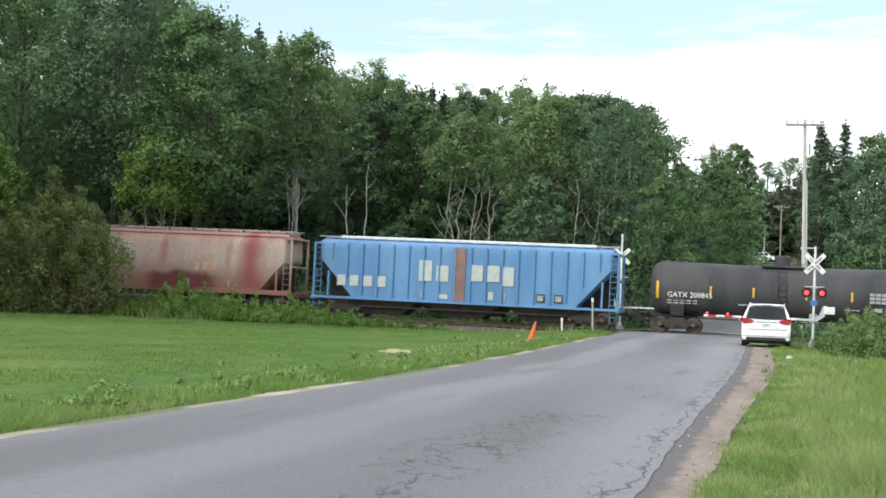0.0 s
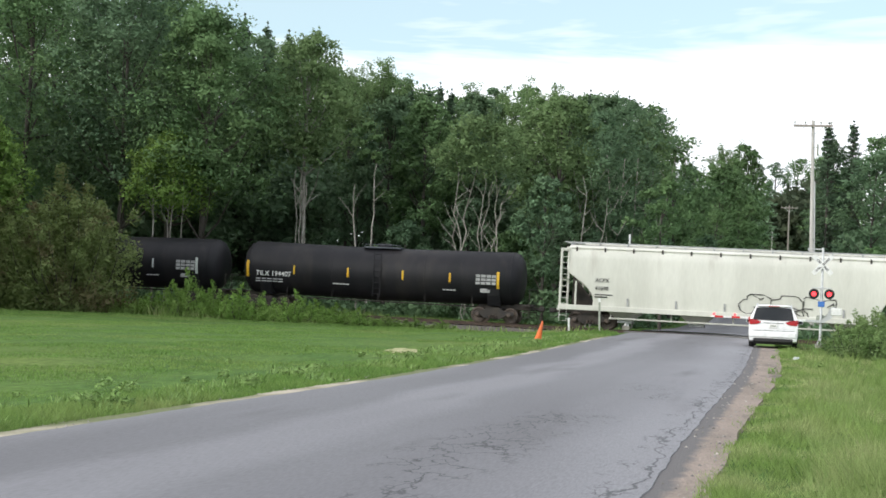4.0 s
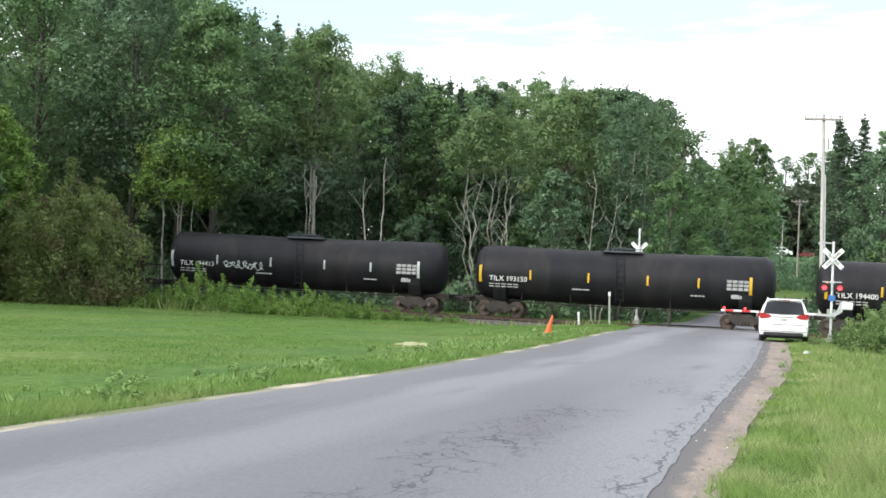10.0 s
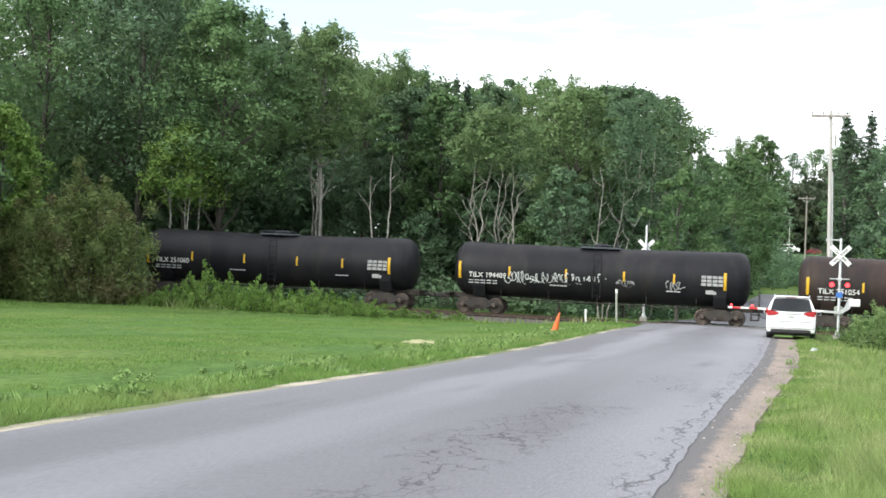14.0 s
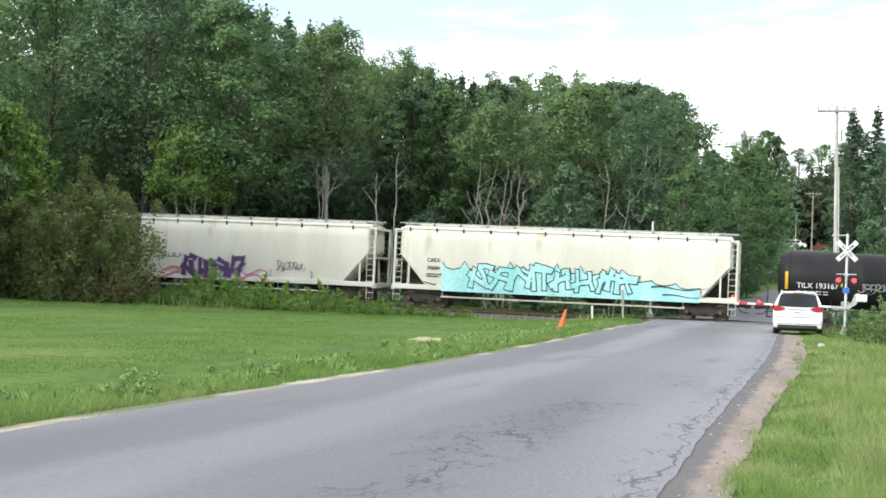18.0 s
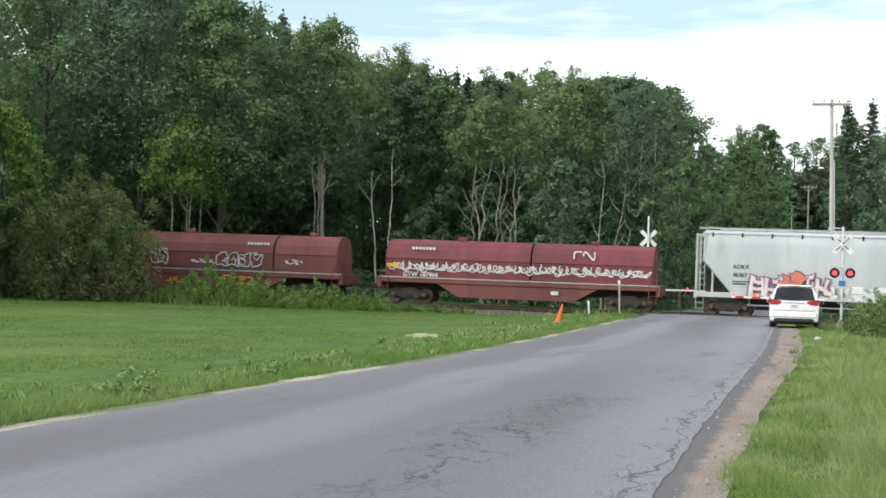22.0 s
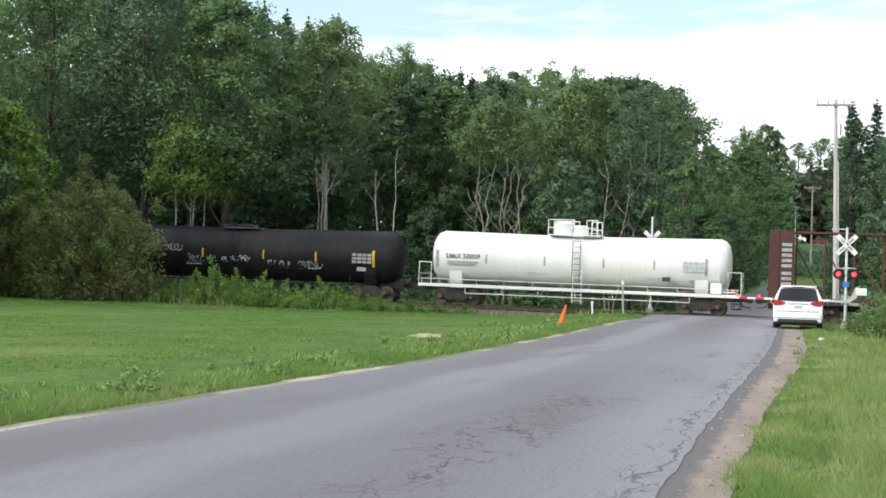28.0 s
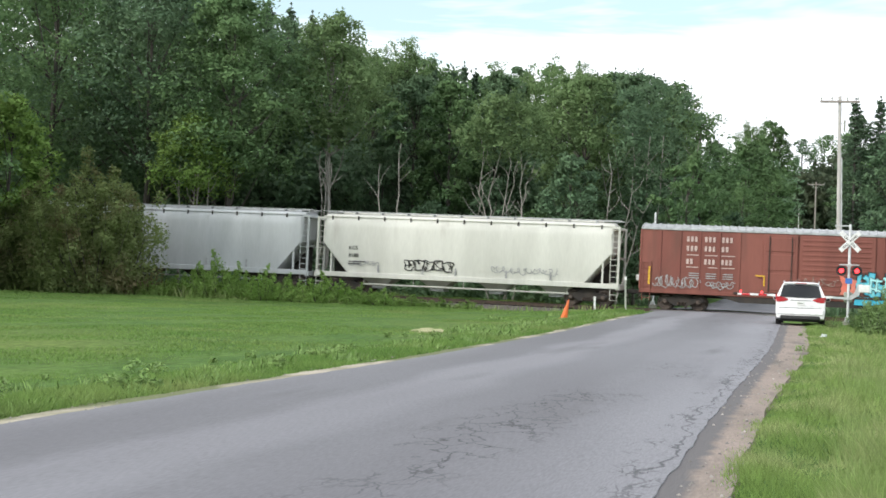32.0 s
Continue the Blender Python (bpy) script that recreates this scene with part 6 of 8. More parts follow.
    part("manway", Mb().turned([(top - 0.05, 0.42), (top + h, 0.42), (top + h + 0.06, 0.34)], 14, "z"), body, car, "", True)
    mb = Mb().turned([(0.72, 0.13), (0.95, 0.13), (1.05, 0.3), (1.2, 0.3)], 10, "z")
    part("bottom_outlet", mb, M_DARK, car)
    mb = Mb()
    for y in (-1.1, 1.1):
        mb.tube([(-half + 2.7, y, 0.86), (half - 2.7, y, 0.86)], 0.03, 5)
        for k in range(5):
            x = -half + 2.8 + (ln - 5.6) * k / 4
            mb.tube([(x, y, 0.86), (x, y * 0.95, 1.4)], 0.018, 4)
    part("side_pipe", mb, M_DARK, car)
    ladder(car, 0.0, -r - 0.04, z0 + 0.1, z0 + dia * 0.86, body if not dome else M_DARK, 0.42)
    # reflectors
    for k, x in enumerate((-half + 0.48, -half + 3.3, -half + ln * 0.395, -half + ln * 0.59, -half + ln * 0.755, half - 1.3)):
        mb = Mb()
        w, a, b = (0.075, zc - 0.62, zc + 0.32) if k in (0, 5) else (0.05, zc - 0.38, zc + 0.14)
        rr = [[(x + sx, skin(z, x) - dy, z) for sx, dy in ((-w, 0), (w, 0), (w, -0.03), (-w, -0.03))] for z in [a + (b - a) * q / 8 for q in range(9)]]
        part("reflector", mb.loft(rr), marks, car)
    # writing
    if words:
        lettered(car, words, -half + 1.0, zc - 0.52, 0.40, M_WHT, y=skin(zc - 0.30, half) - 0.03, bold=0.004)
        bars(car, [(-half + 1.0 + 0.34 * q, -half + 1.0 + 0.34 * q + 0.26, zc - 0.72 - 0.14 * w, zc - 0.66 - 0.14 * w) for q in range(5) for w in range(2)], M_GRYL, y=skin(zc - 0.6, half) - 0.02)
    for rows in ([(half - 2.55 + 0.30 * q, half - 2.30 + 0.30 * q, zc - 0.42 + 0.2 * w, zc - 0.27 + 0.2 * w) for q in range(4) for w in range(3)], [(half - 2.3, half - 1.75, zc - 0.86, zc - 0.62)], [(-half * 0.32 + 0.2 * q, -half * 0.32 + 0.2 * q + 0.16, zc - 0.82, zc - 0.74) for q in range(5)], [(half * 0.46 + 0.2 * q, half * 0.46 + 0.2 * q + 0.16, zc - 0.84, zc - 0.77) for q in range(4)]):
        bars(car, rows, M_GRYL if body is not M_TANKW else M_PALEG, y=skin((rows[0][2] + rows[-1][3]) / 2, half * 0.8) - 0.03, name="data_panel")
    for a, b, c, d, seed, m in scrawl:
        scribble(car, a, b, c, d, m, seed, shape=lambda z: skin(z, half) - 0.015, n=int(30 * (b - a)) + 8)
    if tag:
        a, b, c, d, m, seed = tag
        graffiti(car, a, b, c, d, None, m, seed, shape=lambda z: skin(z, half) - 0.02, letters=2, ink=0.035)
    running_gear(car, ln + 0.9, 2.0)
    return car


def hopper_car(label, left, right, body, height=4.62, words=None, ink=M_BLK, kind="round", sill=None, cut=(1.6, 1.85), zc=2.95, arc=False):
    """A covered hopper: a bulging body with sloping ends over a side sill, end cages with ladders, roof walk and outlets."""
    car = new_car("covered_hopper", label, left, right, "hopper car")
    ln = right - left
    half = ln / 2
    sill = sill or body
    z_s = 1.12
    levels = []
    n = 16
    for i in range(n + 1):
        z = z_s + (height - 0.22 - z_s) * i / n
        f = (z - z_s) / (height - 0.22 - z_s)
        if kind == "round":
            w = HALF * (0.955 + 0.045 * math.sin(math.pi * min(1, f * 1.15))) if f < 0.82 else HALF * (0.975 - 0.75 * (f - 0.82) ** 1.4 * 2.2)
        else:
            w = HALF * 0.97 if f < 0.96 else HALF * 0.93
        xe = half - 0.42 if z > zc else half - 0.42 - cut[0] * min(1.0, (zc - z) / cut[1])
        if arc and z <= zc:
            xe = half - 0.42 - cut[0] * math.sin(1.9 * min(1.0, (zc - z) / cut[1]))
        levels.append((z, xe, w))
    rings = []
    for z, xe, w in levels:
        c = 0.06
        rings.append([(-xe, -w + c, z), (-xe + c, -w, z), (xe - c, -w, z), (xe, -w + c, z), (xe, w - c, z), (xe - c, w, z), (-xe + c, w, z), (-xe, w - c, z)])
    z, xe, w = levels[-1]
    rings.append([(x * 0.995, y * 0.80, height - 0.08) for x, y, _ in rings[-1]])
    rings.append([(x * 0.99, y * 0.35, height) for x, y, _ in rings[-2]])
    part("body", Mb().loft(rings), body, car, "", True)
    # seams of the side sheets
    for k in range(1, 6):
        x = -half + ln * k / 6
        mb = Mb()
        rr = [[(x - 0.02, -w2 - 0.004, z2), (x + 0.02, -w2 - 0.004, z2), (x + 0.02, -w2 + 0.03, z2), (x - 0.02, -w2 + 0.03, z2)] for z2, _, w2 in levels[1:-1]]
        if kind == "round":
            part("weld_seam", mb.loft(rr), body, car)
    # roof edge rail
    for s in (-1, 1):
        part("roof_rim", Mb().box(-half + 0.35, half - 0.35, s * HALF * 0.84 - 0.05, s * HALF * 0.84 + 0.05, height - 0.26, height - 0.17, 0.02), sill, car)
    # latches along the roof edge, hung from the rim
    x = -half + 0.9
    while x < half - 0.6:
        part("roof_latch", Mb().box(x - 0.045, x + 0.045, -HALF * 0.84 - 0.085, -HALF * 0.84 - 0.045, height - 0.40, height - 0.16, 0.01), M_DARK if kind == "round" and body is not M_PINK else sill, car)
        x += 1.55
    # side sills and end sills
    for s in (-1, 1):
        part("side_sill", Mb().box(-half + 0.05, half - 0.05, s * HALF - 0.06, s * HALF + 0.06, 0.98, 1.26 if kind == "round" else 1.12, 0.02), sill, car)
    for s in (-1, 1):
        x = s * (half - 0.1)
        part("end_sill", Mb().box(x - 0.12, x + 0.12, -HALF, HALF, 0.92, 1.2, 0.02), sill, car)
        mb = Mb()
        for y in (-HALF + 0.08, HALF - 0.08):
            mb.box(x - 0.06, x + 0.06, y - 0.06, y + 0.06, 1.15, height - 0.25, 0.01)
            mb.box(s * (half - 0.95) - 0.05, s * (half - 0.95) + 0.05, y - 0.05, y + 0.05, 1.15, 2.55, 0.01)
        mb.box(x - 0.05, x + 0.05, -HALF + 0.1, HALF - 0.1, 2.6, 2.72).box(min(x, s * (half - 0.5)), max(x, s * (half - 0.5)), -HALF + 0.05, HALF - 0.05, height - 0.36, height - 0.26)
        part("end_cage", mb, sill, car)
        for y in (-HALF + 0.02,):
            ladder(car, s * (half - 0.32), y, 1.15, height - 0.3, sill, 0.42, name="end_ladder")
            mb = Mb().tube([(s * (half - 0.1), y, 1.0), (s * (half - 0.1), y, 0.35), (s * (half - 0.5), y, 0.35), (s * (half - 0.5), y, 1.0)], 0.02, 5).tube([(s * (half - 0.1), y, 0.66), (s * (half - 0.5), y, 0.66)], 0.02, 5)
            part("sill_step", mb, sill, car)
        part("centre_sill", Mb().box(min(s * half, s * (half - 3.2)), max(s * half, s * (half - 3.2)), -0.25, 0.25, 0.78, 1.1, 0.02), M_DARK, car)
        # dark plate added in the open end triangle to give its deep shade
        shade_outline = [(s * (half - 0.50), 1.15), (s * (half - 0.50), zc - 0.1), (s * (half - 0.46 - cut[0]), max(1.2, zc - cut[1])), (s * (half - 0.46 - cut[0]), 1.15)]
        part("end_web", Mb().loft([[(a, q, b) for a, b in shade_outline] for q in (0.55, 0.62)]), M_DARK, car, "dark plate added for the shade under the sloping end")
    part("brake_wheel", Mb().turned([(-half - 0.02, 0.28), (-half + 0.03, 0.28)], 14, "x", (0, -0.5, 2.35)), sill, car)
    # roof walk with brackets and round hatches
    mb = Mb()
    for y in (-0.62, 0.62):
        mb.box(-half + 0.1, half - 0.1, y - 0.14, y + 0.14, height + 0.10, height + 0.14)
    k = 0
    x = -half + 0.5
    while x < half - 0.3:
        mb.box(x - 0.03, x + 0.03, -0.76, 0.76, height - 0.05, height + 0.10)
        x += 1.55
    part("roof_walk", mb, M_GALV, car)
    part("roof_hatch", Mb().box(-half + 1.2, half - 1.2, -0.3, 0.3, height - 0.02, height + 0.09, 0.03), sill, car)
    # outlets under the sill
    for k in range(4):
        x = -half + 3.6 + (ln - 7.2) * k / 3
        mb = Mb().loft([[(x - 1.15, -1.1, 1.15), (x + 1.15, -1.1, 1.15), (x + 1.15, 1.1, 1.15), (x - 1.15, 1.1, 1.15)], [(x - 0.35, -0.5, 0.52), (x + 0.35, -0.5, 0.52), (x + 0.35, 0.5, 0.52), (x - 0.35, 0.5, 0.52)]])
        out = part("hopper_bay", mb, M_DARK if kind != "round" or body is M_PINK else sill if body is M_WHITE else M_DARK, car)
        part("outlet_gate", Mb().box(x - 0.42, x + 0.42, -0.62, 0.62, 0.38, 0.53, 0.02), M_GALV if body in (M_WHITE,) else M_DARK, out)
    mb = Mb().tube([(-half + 2.8, -1.25, 0.62), (half - 2.8, -1.25, 0.62)], 0.05, 6)
    for k in range(5):
        x = -half + 2.9 + (ln - 5.8) * k / 4
        mb.tube([(x, -1.25, 0.62), (x, -1.3, 1.05)], 0.028, 4)
    part("outlet_shaft", mb, sill if body in (M_CREAM, M_WHITE) else M_GALV if kind == "round" else M_DARK, car)
    if words:
        lettered(car, words[0], -half + 2.0, 2.55, 0.30, ink, bold=0.006)
        if len(words) > 1:
            lettered(car, words[1], -half + 2.0, 2.12, 0.30, ink, bold=0.006)
        bars(car, [(-half + 2.0, -half + 3.0, 1.85, 1.90), (-half + 2.0, -half + 2.7, 1.72, 1.78)], ink)
    for k, x in enumerate((-half + 3.8, -half + 6.4, -half * 0.05, half - 6.3, half - 3.8)):
        bars(car, [(x - 0.05, x + 0.05, 1.3, 1.72)], M_GRYL, name="reflector")
    running_gear(car, ln - 0.1, 1.75)
    return car


def ribbed_hopper(label, left, right):
    car = hopper_car(label, left, right, M_BLUE, height=4.42, kind="flat", sill=M_BLUE, cut=(1.9, 2.1), zc=3.25)
    half = (right - left) / 2
    for k in range(18):
        x = -half + 1.15 + (2 * half - 2.3) * k / 17
        lo = 1.15 if 3 <= k <= 14 else 1.15 + max(0, (2.0 - min(k, 17 - k) * 0.9))
        part("side_post", Mb().box(x - 0.045, x + 0.045, -HALF - 0.05, -HALF + 0.06, lo, 4.15, 0.01), M_BLUE, car)
    for x0, x1, z0, z1 in ((-7.25, -6.75, 1.75, 2.35), (-6.5, -6.0, 1.75, 2.35), (-5.7, -5.2, 1.75, 2.35), (-4.95, -4.4, 1.75, 2.35), (-2.5, -1.75, 2.2, 3.35), (-1.5, -0.8, 2.2, 3.1), (0.45, 1.15, 2.3, 3.2), (1.4, 2.1, 2.3, 3.2), (2.2, 2.9, 2.1, 3.15), (-1.4, -0.8, 1.25, 1.5), (1.5, 1.8, 1.3, 1.75)):
        bars(car, [(x0, x1, z0, z1)], M_PRIMER, y=-HALF - 0.004, name="primer_patch")
    bars(car, [(-0.55, 0.15, 1.15, 4.1)], M_RUSTP, y=-HALF - 0.006, name="rust_streak")
    for x in (4.2, 5.2):
        bars(car, [(x, x + 0.45, 1.3, 1.75)], M_BLK, y=-HALF - 0.012)
        bars(car, [(x + 0.06, x + 0.39, 1.37, 1.68)], M_GRYL, y=-HALF - 0.016)
    part("roof_cover", Mb().box(-half + 1.4, half - 1.4, -0.9, 0.9, 4.42, 4.6, 0.05), M_SPW, car, "white roof hatch cover")
    # deep dark bays under the body
    for k in range(3):
        x = -4.6 + 4.6 * k
        mb = Mb().loft([[(x - 2.25, -1.42, 1.1), (x + 2.25, -1.42, 1.1), (x + 2.25, 1.42, 1.1), (x - 2.25, 1.42, 1.1)], [(x - 1.0, -0.9, 0.2), (x + 1.0, -0.9, 0.2), (x + 1.0, 0.9, 0.2), (x - 1.0, 0.9, 0.2)]])
        part("hopper_bay", mb, M_DARK, car)
    return car


def emblem(car, x0, z0, k, y0, material):
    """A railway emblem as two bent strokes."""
    em, wd = Mb(), 0.14 * k
    strokes = (((0, 0.2), (0, 1.1), (0.17, 1.37), (0.45, 1.45), (1.35, 1.45)), ((1.7, 0.7), (1.75, 1.15), (2.05, 1.43), (2.4, 1.25), (3.35, 0.1), (3.6, 0.0), (3.75, 0.35), (3.77, 1.45)))
    for st in strokes:
        for j, ((ax, az), (bx, bz)) in enumerate(zip(st, st[1:])):
            d = (Vector((bx, bz)) - Vector((ax, az))).normalized()
            nn, e = Vector((-d.y, d.x)) * wd, d * 0.06 * k
            em.loft([[(x0 + k * u[0] + v.x, y, z0 + k * u[1] + v.y) for u, v in (((ax, az), nn - e), ((ax, az), -nn - e), ((bx, bz), e - nn), ((bx, bz), e + nn))] for y in (y0 - 0.006 - 0.003 * j, y0 + 0.01)])
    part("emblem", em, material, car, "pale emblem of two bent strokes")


def boxcar(label, left, right):
    car = new_car("boxcar", label, left, right, "boxcar")
    half = (right - left) / 2
    h = 4.66
    prof = [(-HALF + 0.03, 1.05), (-HALF + 0.03, h - 0.25), (-HALF * 0.55, h - 0.08), (0, h), (HALF * 0.55, h - 0.08), (HALF - 0.03, h - 0.25), (HALF - 0.03, 1.05)]
    part("body", Mb().loft([[(-half, y, z) for y, z in prof], [(half, y, z) for y, z in prof]]), M_BOXRED, car)
    k = 0
    x = -half + 0.06
    while x < half:
        rib = [(-HALF * 0.98, h - 0.24), (-HALF * 0.55, h - 0.06), (0, h + 0.03), (HALF * 0.55, h - 0.06), (HALF * 0.98, h - 0.24)]
        part("roof_rib", Mb().loft([[(x - 0.07, y, z) for y, z in rib], [(x, y, z + 0.05) for y, z in rib], [(x + 0.07, y, z) for y, z in rib]]), M_GALV, car)
        x += 0.42
    sheet = [(-HALF * 0.99, h - 0.245), (-HALF * 0.55, h - 0.065), (0, h + 0.015), (HALF * 0.55, h - 0.065), (HALF * 0.99, h - 0.245)]
    part("roof_sheet", Mb().loft([[(x, y, z + 0.008) for y, z in sheet] + [(x, y, z - 0.012) for y, z in sheet[::-1]] for x in (-half, half)]), M_GALV, car)
    mb = Mb().box(-half, half, -HALF - 0.03, -HALF + 0.08, h - 0.36, h - 0.24, 0.02)
    part("roof_edge", mb, M_GALV, car)
    for x in [-half + 1.05 * k for k in range(0, 19)]:
        if -0.4 < x + half * 0.12 < 0.2 or -3.2 < x < 2.8:
            continue
        part("side_post", Mb().box(x - 0.05, x + 0.05, -HALF - 0.02, -HALF + 0.06, 1.08, h - 0.36, 0.012), M_BOXRED, car)
    # plug door pair: a panelled leaf and a ribbed leaf
    d1 = part("door", Mb().box(-3.0, -1.25, -HALF - 0.07, -HALF + 0.04, 1.15, h - 0.42, 0.02), M_BOXRED, car, "panelled plug door")
    for a, b in ((1.3, 2.2), (2.35, 3.2), (3.35, 4.1)):
        part("door_panel", Mb().box(-2.85, -1.4, -HALF - 0.10, -HALF - 0.05, a, b, 0.03), M_BOXRED, d1)
    for x in (-2.7, -1.55):
        part("lock_rod", Mb().tube([(x, -HALF - 0.13, 1.2), (x, -HALF - 0.13, h - 0.5)], 0.03, 6), M_DARK, d1)
    d2 = part("door", Mb().box(-1.15, 2.7, -HALF - 0.06, -HALF + 0.04, 1.15, h - 0.42, 0.02), M_BOXRED, car, "door with horizontal ribs")
    for k in range(11):
        z = 1.35 + 0.26 * k
        part("door_rib", Mb().box(-1.0, 2.5, -HALF - 0.09, -HALF - 0.045, z, z + 0.12, 0.03), M_BOXRED, d2)
    part("door_track", Mb().box(-4.5, 4.6, -HALF - 0.14, -HALF + 0.02, 1.02, 1.12, 0.01), M_DARK, car)
    part("side_sill", Mb().box(-half, half, -HALF - 0.02, HALF + 0.02, 0.88, 1.08, 0.02), M_BOXRED, car)
    part("deep_sill", Mb().loft([[(-5.5, y, 0.9), (5.5, y, 0.9), (4.2, y, 0.55), (-4.2, y, 0.55)] for y in (-HALF + 0.05, HALF - 0.05)]), M_DARK, car)
    for s in (-1, 1):
        ladder(car, s * (half - 0.35), -HALF - 0.05, 0.45, 2.6 if s < 0 else h - 0.4, M_BOXRED, 0.42, name="end_ladder")
        for k in range(7):
            z = 1.3 + 0.42 * k
            part("end_rib", Mb().box(min(s * half, s * (half + 0.06)), max(s * half, s * (half + 0.06)), -HALF + 0.1, HALF - 0.1, z, z + 0.2, 0.03), M_BOXRED, car)
        mb = Mb().box(s * (half - 0.5) - 0.05, s * (half - 0.5) + 0.05, -HALF - 0.06, -HALF - 0.02, 1.35, 2.3)
        part("reflector", mb, M_YEL, car)
    part("reflector", Mb().box(-3.4, -2.9, -HALF - 0.13, -HALF - 0.10, 2.0, 2.06).box(-2.96, -2.9, -HALF - 0.13, -HALF - 0.10, 1.5, 2.0), M_YEL, car)
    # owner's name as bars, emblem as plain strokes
    rows = []
    for z, spans in ((3.72, ((0, 0.72), (0.95, 1.6), (1.85, 2.45))), (3.22, ((0, 0.72), (0.95, 1.6), (1.85, 2.35))), (2.52, ((0, 0.5), (0.95, 1.62), (1.85, 2.5)))):
        for a, b in spans:
            x = a
            while x < b - 0.1:
                rows.append((-7.05 + x, -7.05 + x + 0.13, z, z + 0.28))
                x += 0.21
    rows += [(-7.05, -6.4, 2.98, 3.03), (-6.1, -5.4, 2.98, 3.03), (-5.2, -4.5, 2.98, 3.03), (-7.05, -6.4, 2.33, 2.38), (-5.9, -5.4, 2.33, 2.38), (-5.2, -4.5, 2.33, 2.38)]
    for q in rows:
        bars(car, [q], M_STENC, y=-HALF - 0.03)
    bars(car, [(-6.9 + 0.9 * k, -6.35 + 0.9 * k, 2.0 - 0.12 * j, 2.05 - 0.12 * j) for k in range(3) for j in range(3)], M_GRYL, y=-HALF - 0.03)
    emblem(car, 4.45, 2.05, 1.0, -HALF - 0.03, M_PALEP)
    sprayed_field(car, 1.7, 6.7, 0.72, 1.35, M_CYAN, M_BLK, 71, 6, y=-HALF - 0.10)
    wild_piece(car, 1.7, 6.8, 1.12, 2.5, M_CYAN, M_BLK, 72, 7, y=-HALF - 0.125, fat=0.34, ink=0.07, core=M_AQUA)
    wild_piece(car, 2.2, 6.4, 1.3, 2.3, M_TEAL, M_BLK, 82, 5, y=-HALF - 0.19, fat=0.14, ink=0.03)
    wild_piece(car, 0.9, 1.8, 1.15, 2.25, M_CORAL, M_BLK, 75, 1, y=-HALF - 0.11, fat=0.3, ink=0.03, horn=0.7)
    wild_piece(car, 6.9, 8.5, 0.98, 1.9, M_CORAL, M_PALEP, 76, 2, y=-HALF - 0.08, fat=0.42, ink=0.03)
    wild_piece(car, 6.5, 7.1, 1.75, 2.35, M_SPW, M_BLK, 77, 1, y=-HALF - 0.15, fat=0.35, ink=0.03)
    scribble(car, -8.7, -6.4, 1.15, 1.9, M_GRYL, 73, y=-HALF - 0.04, n=90)
    scribble(car, -5.9, -4.5, 1.2, 1.7, M_GRYL, 78, y=-HALF - 0.04, n=60)
    scribble(car, -1.2, 0.8, 1.5, 2.1, M_FADE, 74, y=-HALF - 0.12, n=50)
    running_gear(car, 2 * half - 0.1, 2.2)
    part("centre_sill", Mb().box(-half, half, -0.25, 0.25, 0.72, 1.0, 0.02), M_DARK, car)
    return car


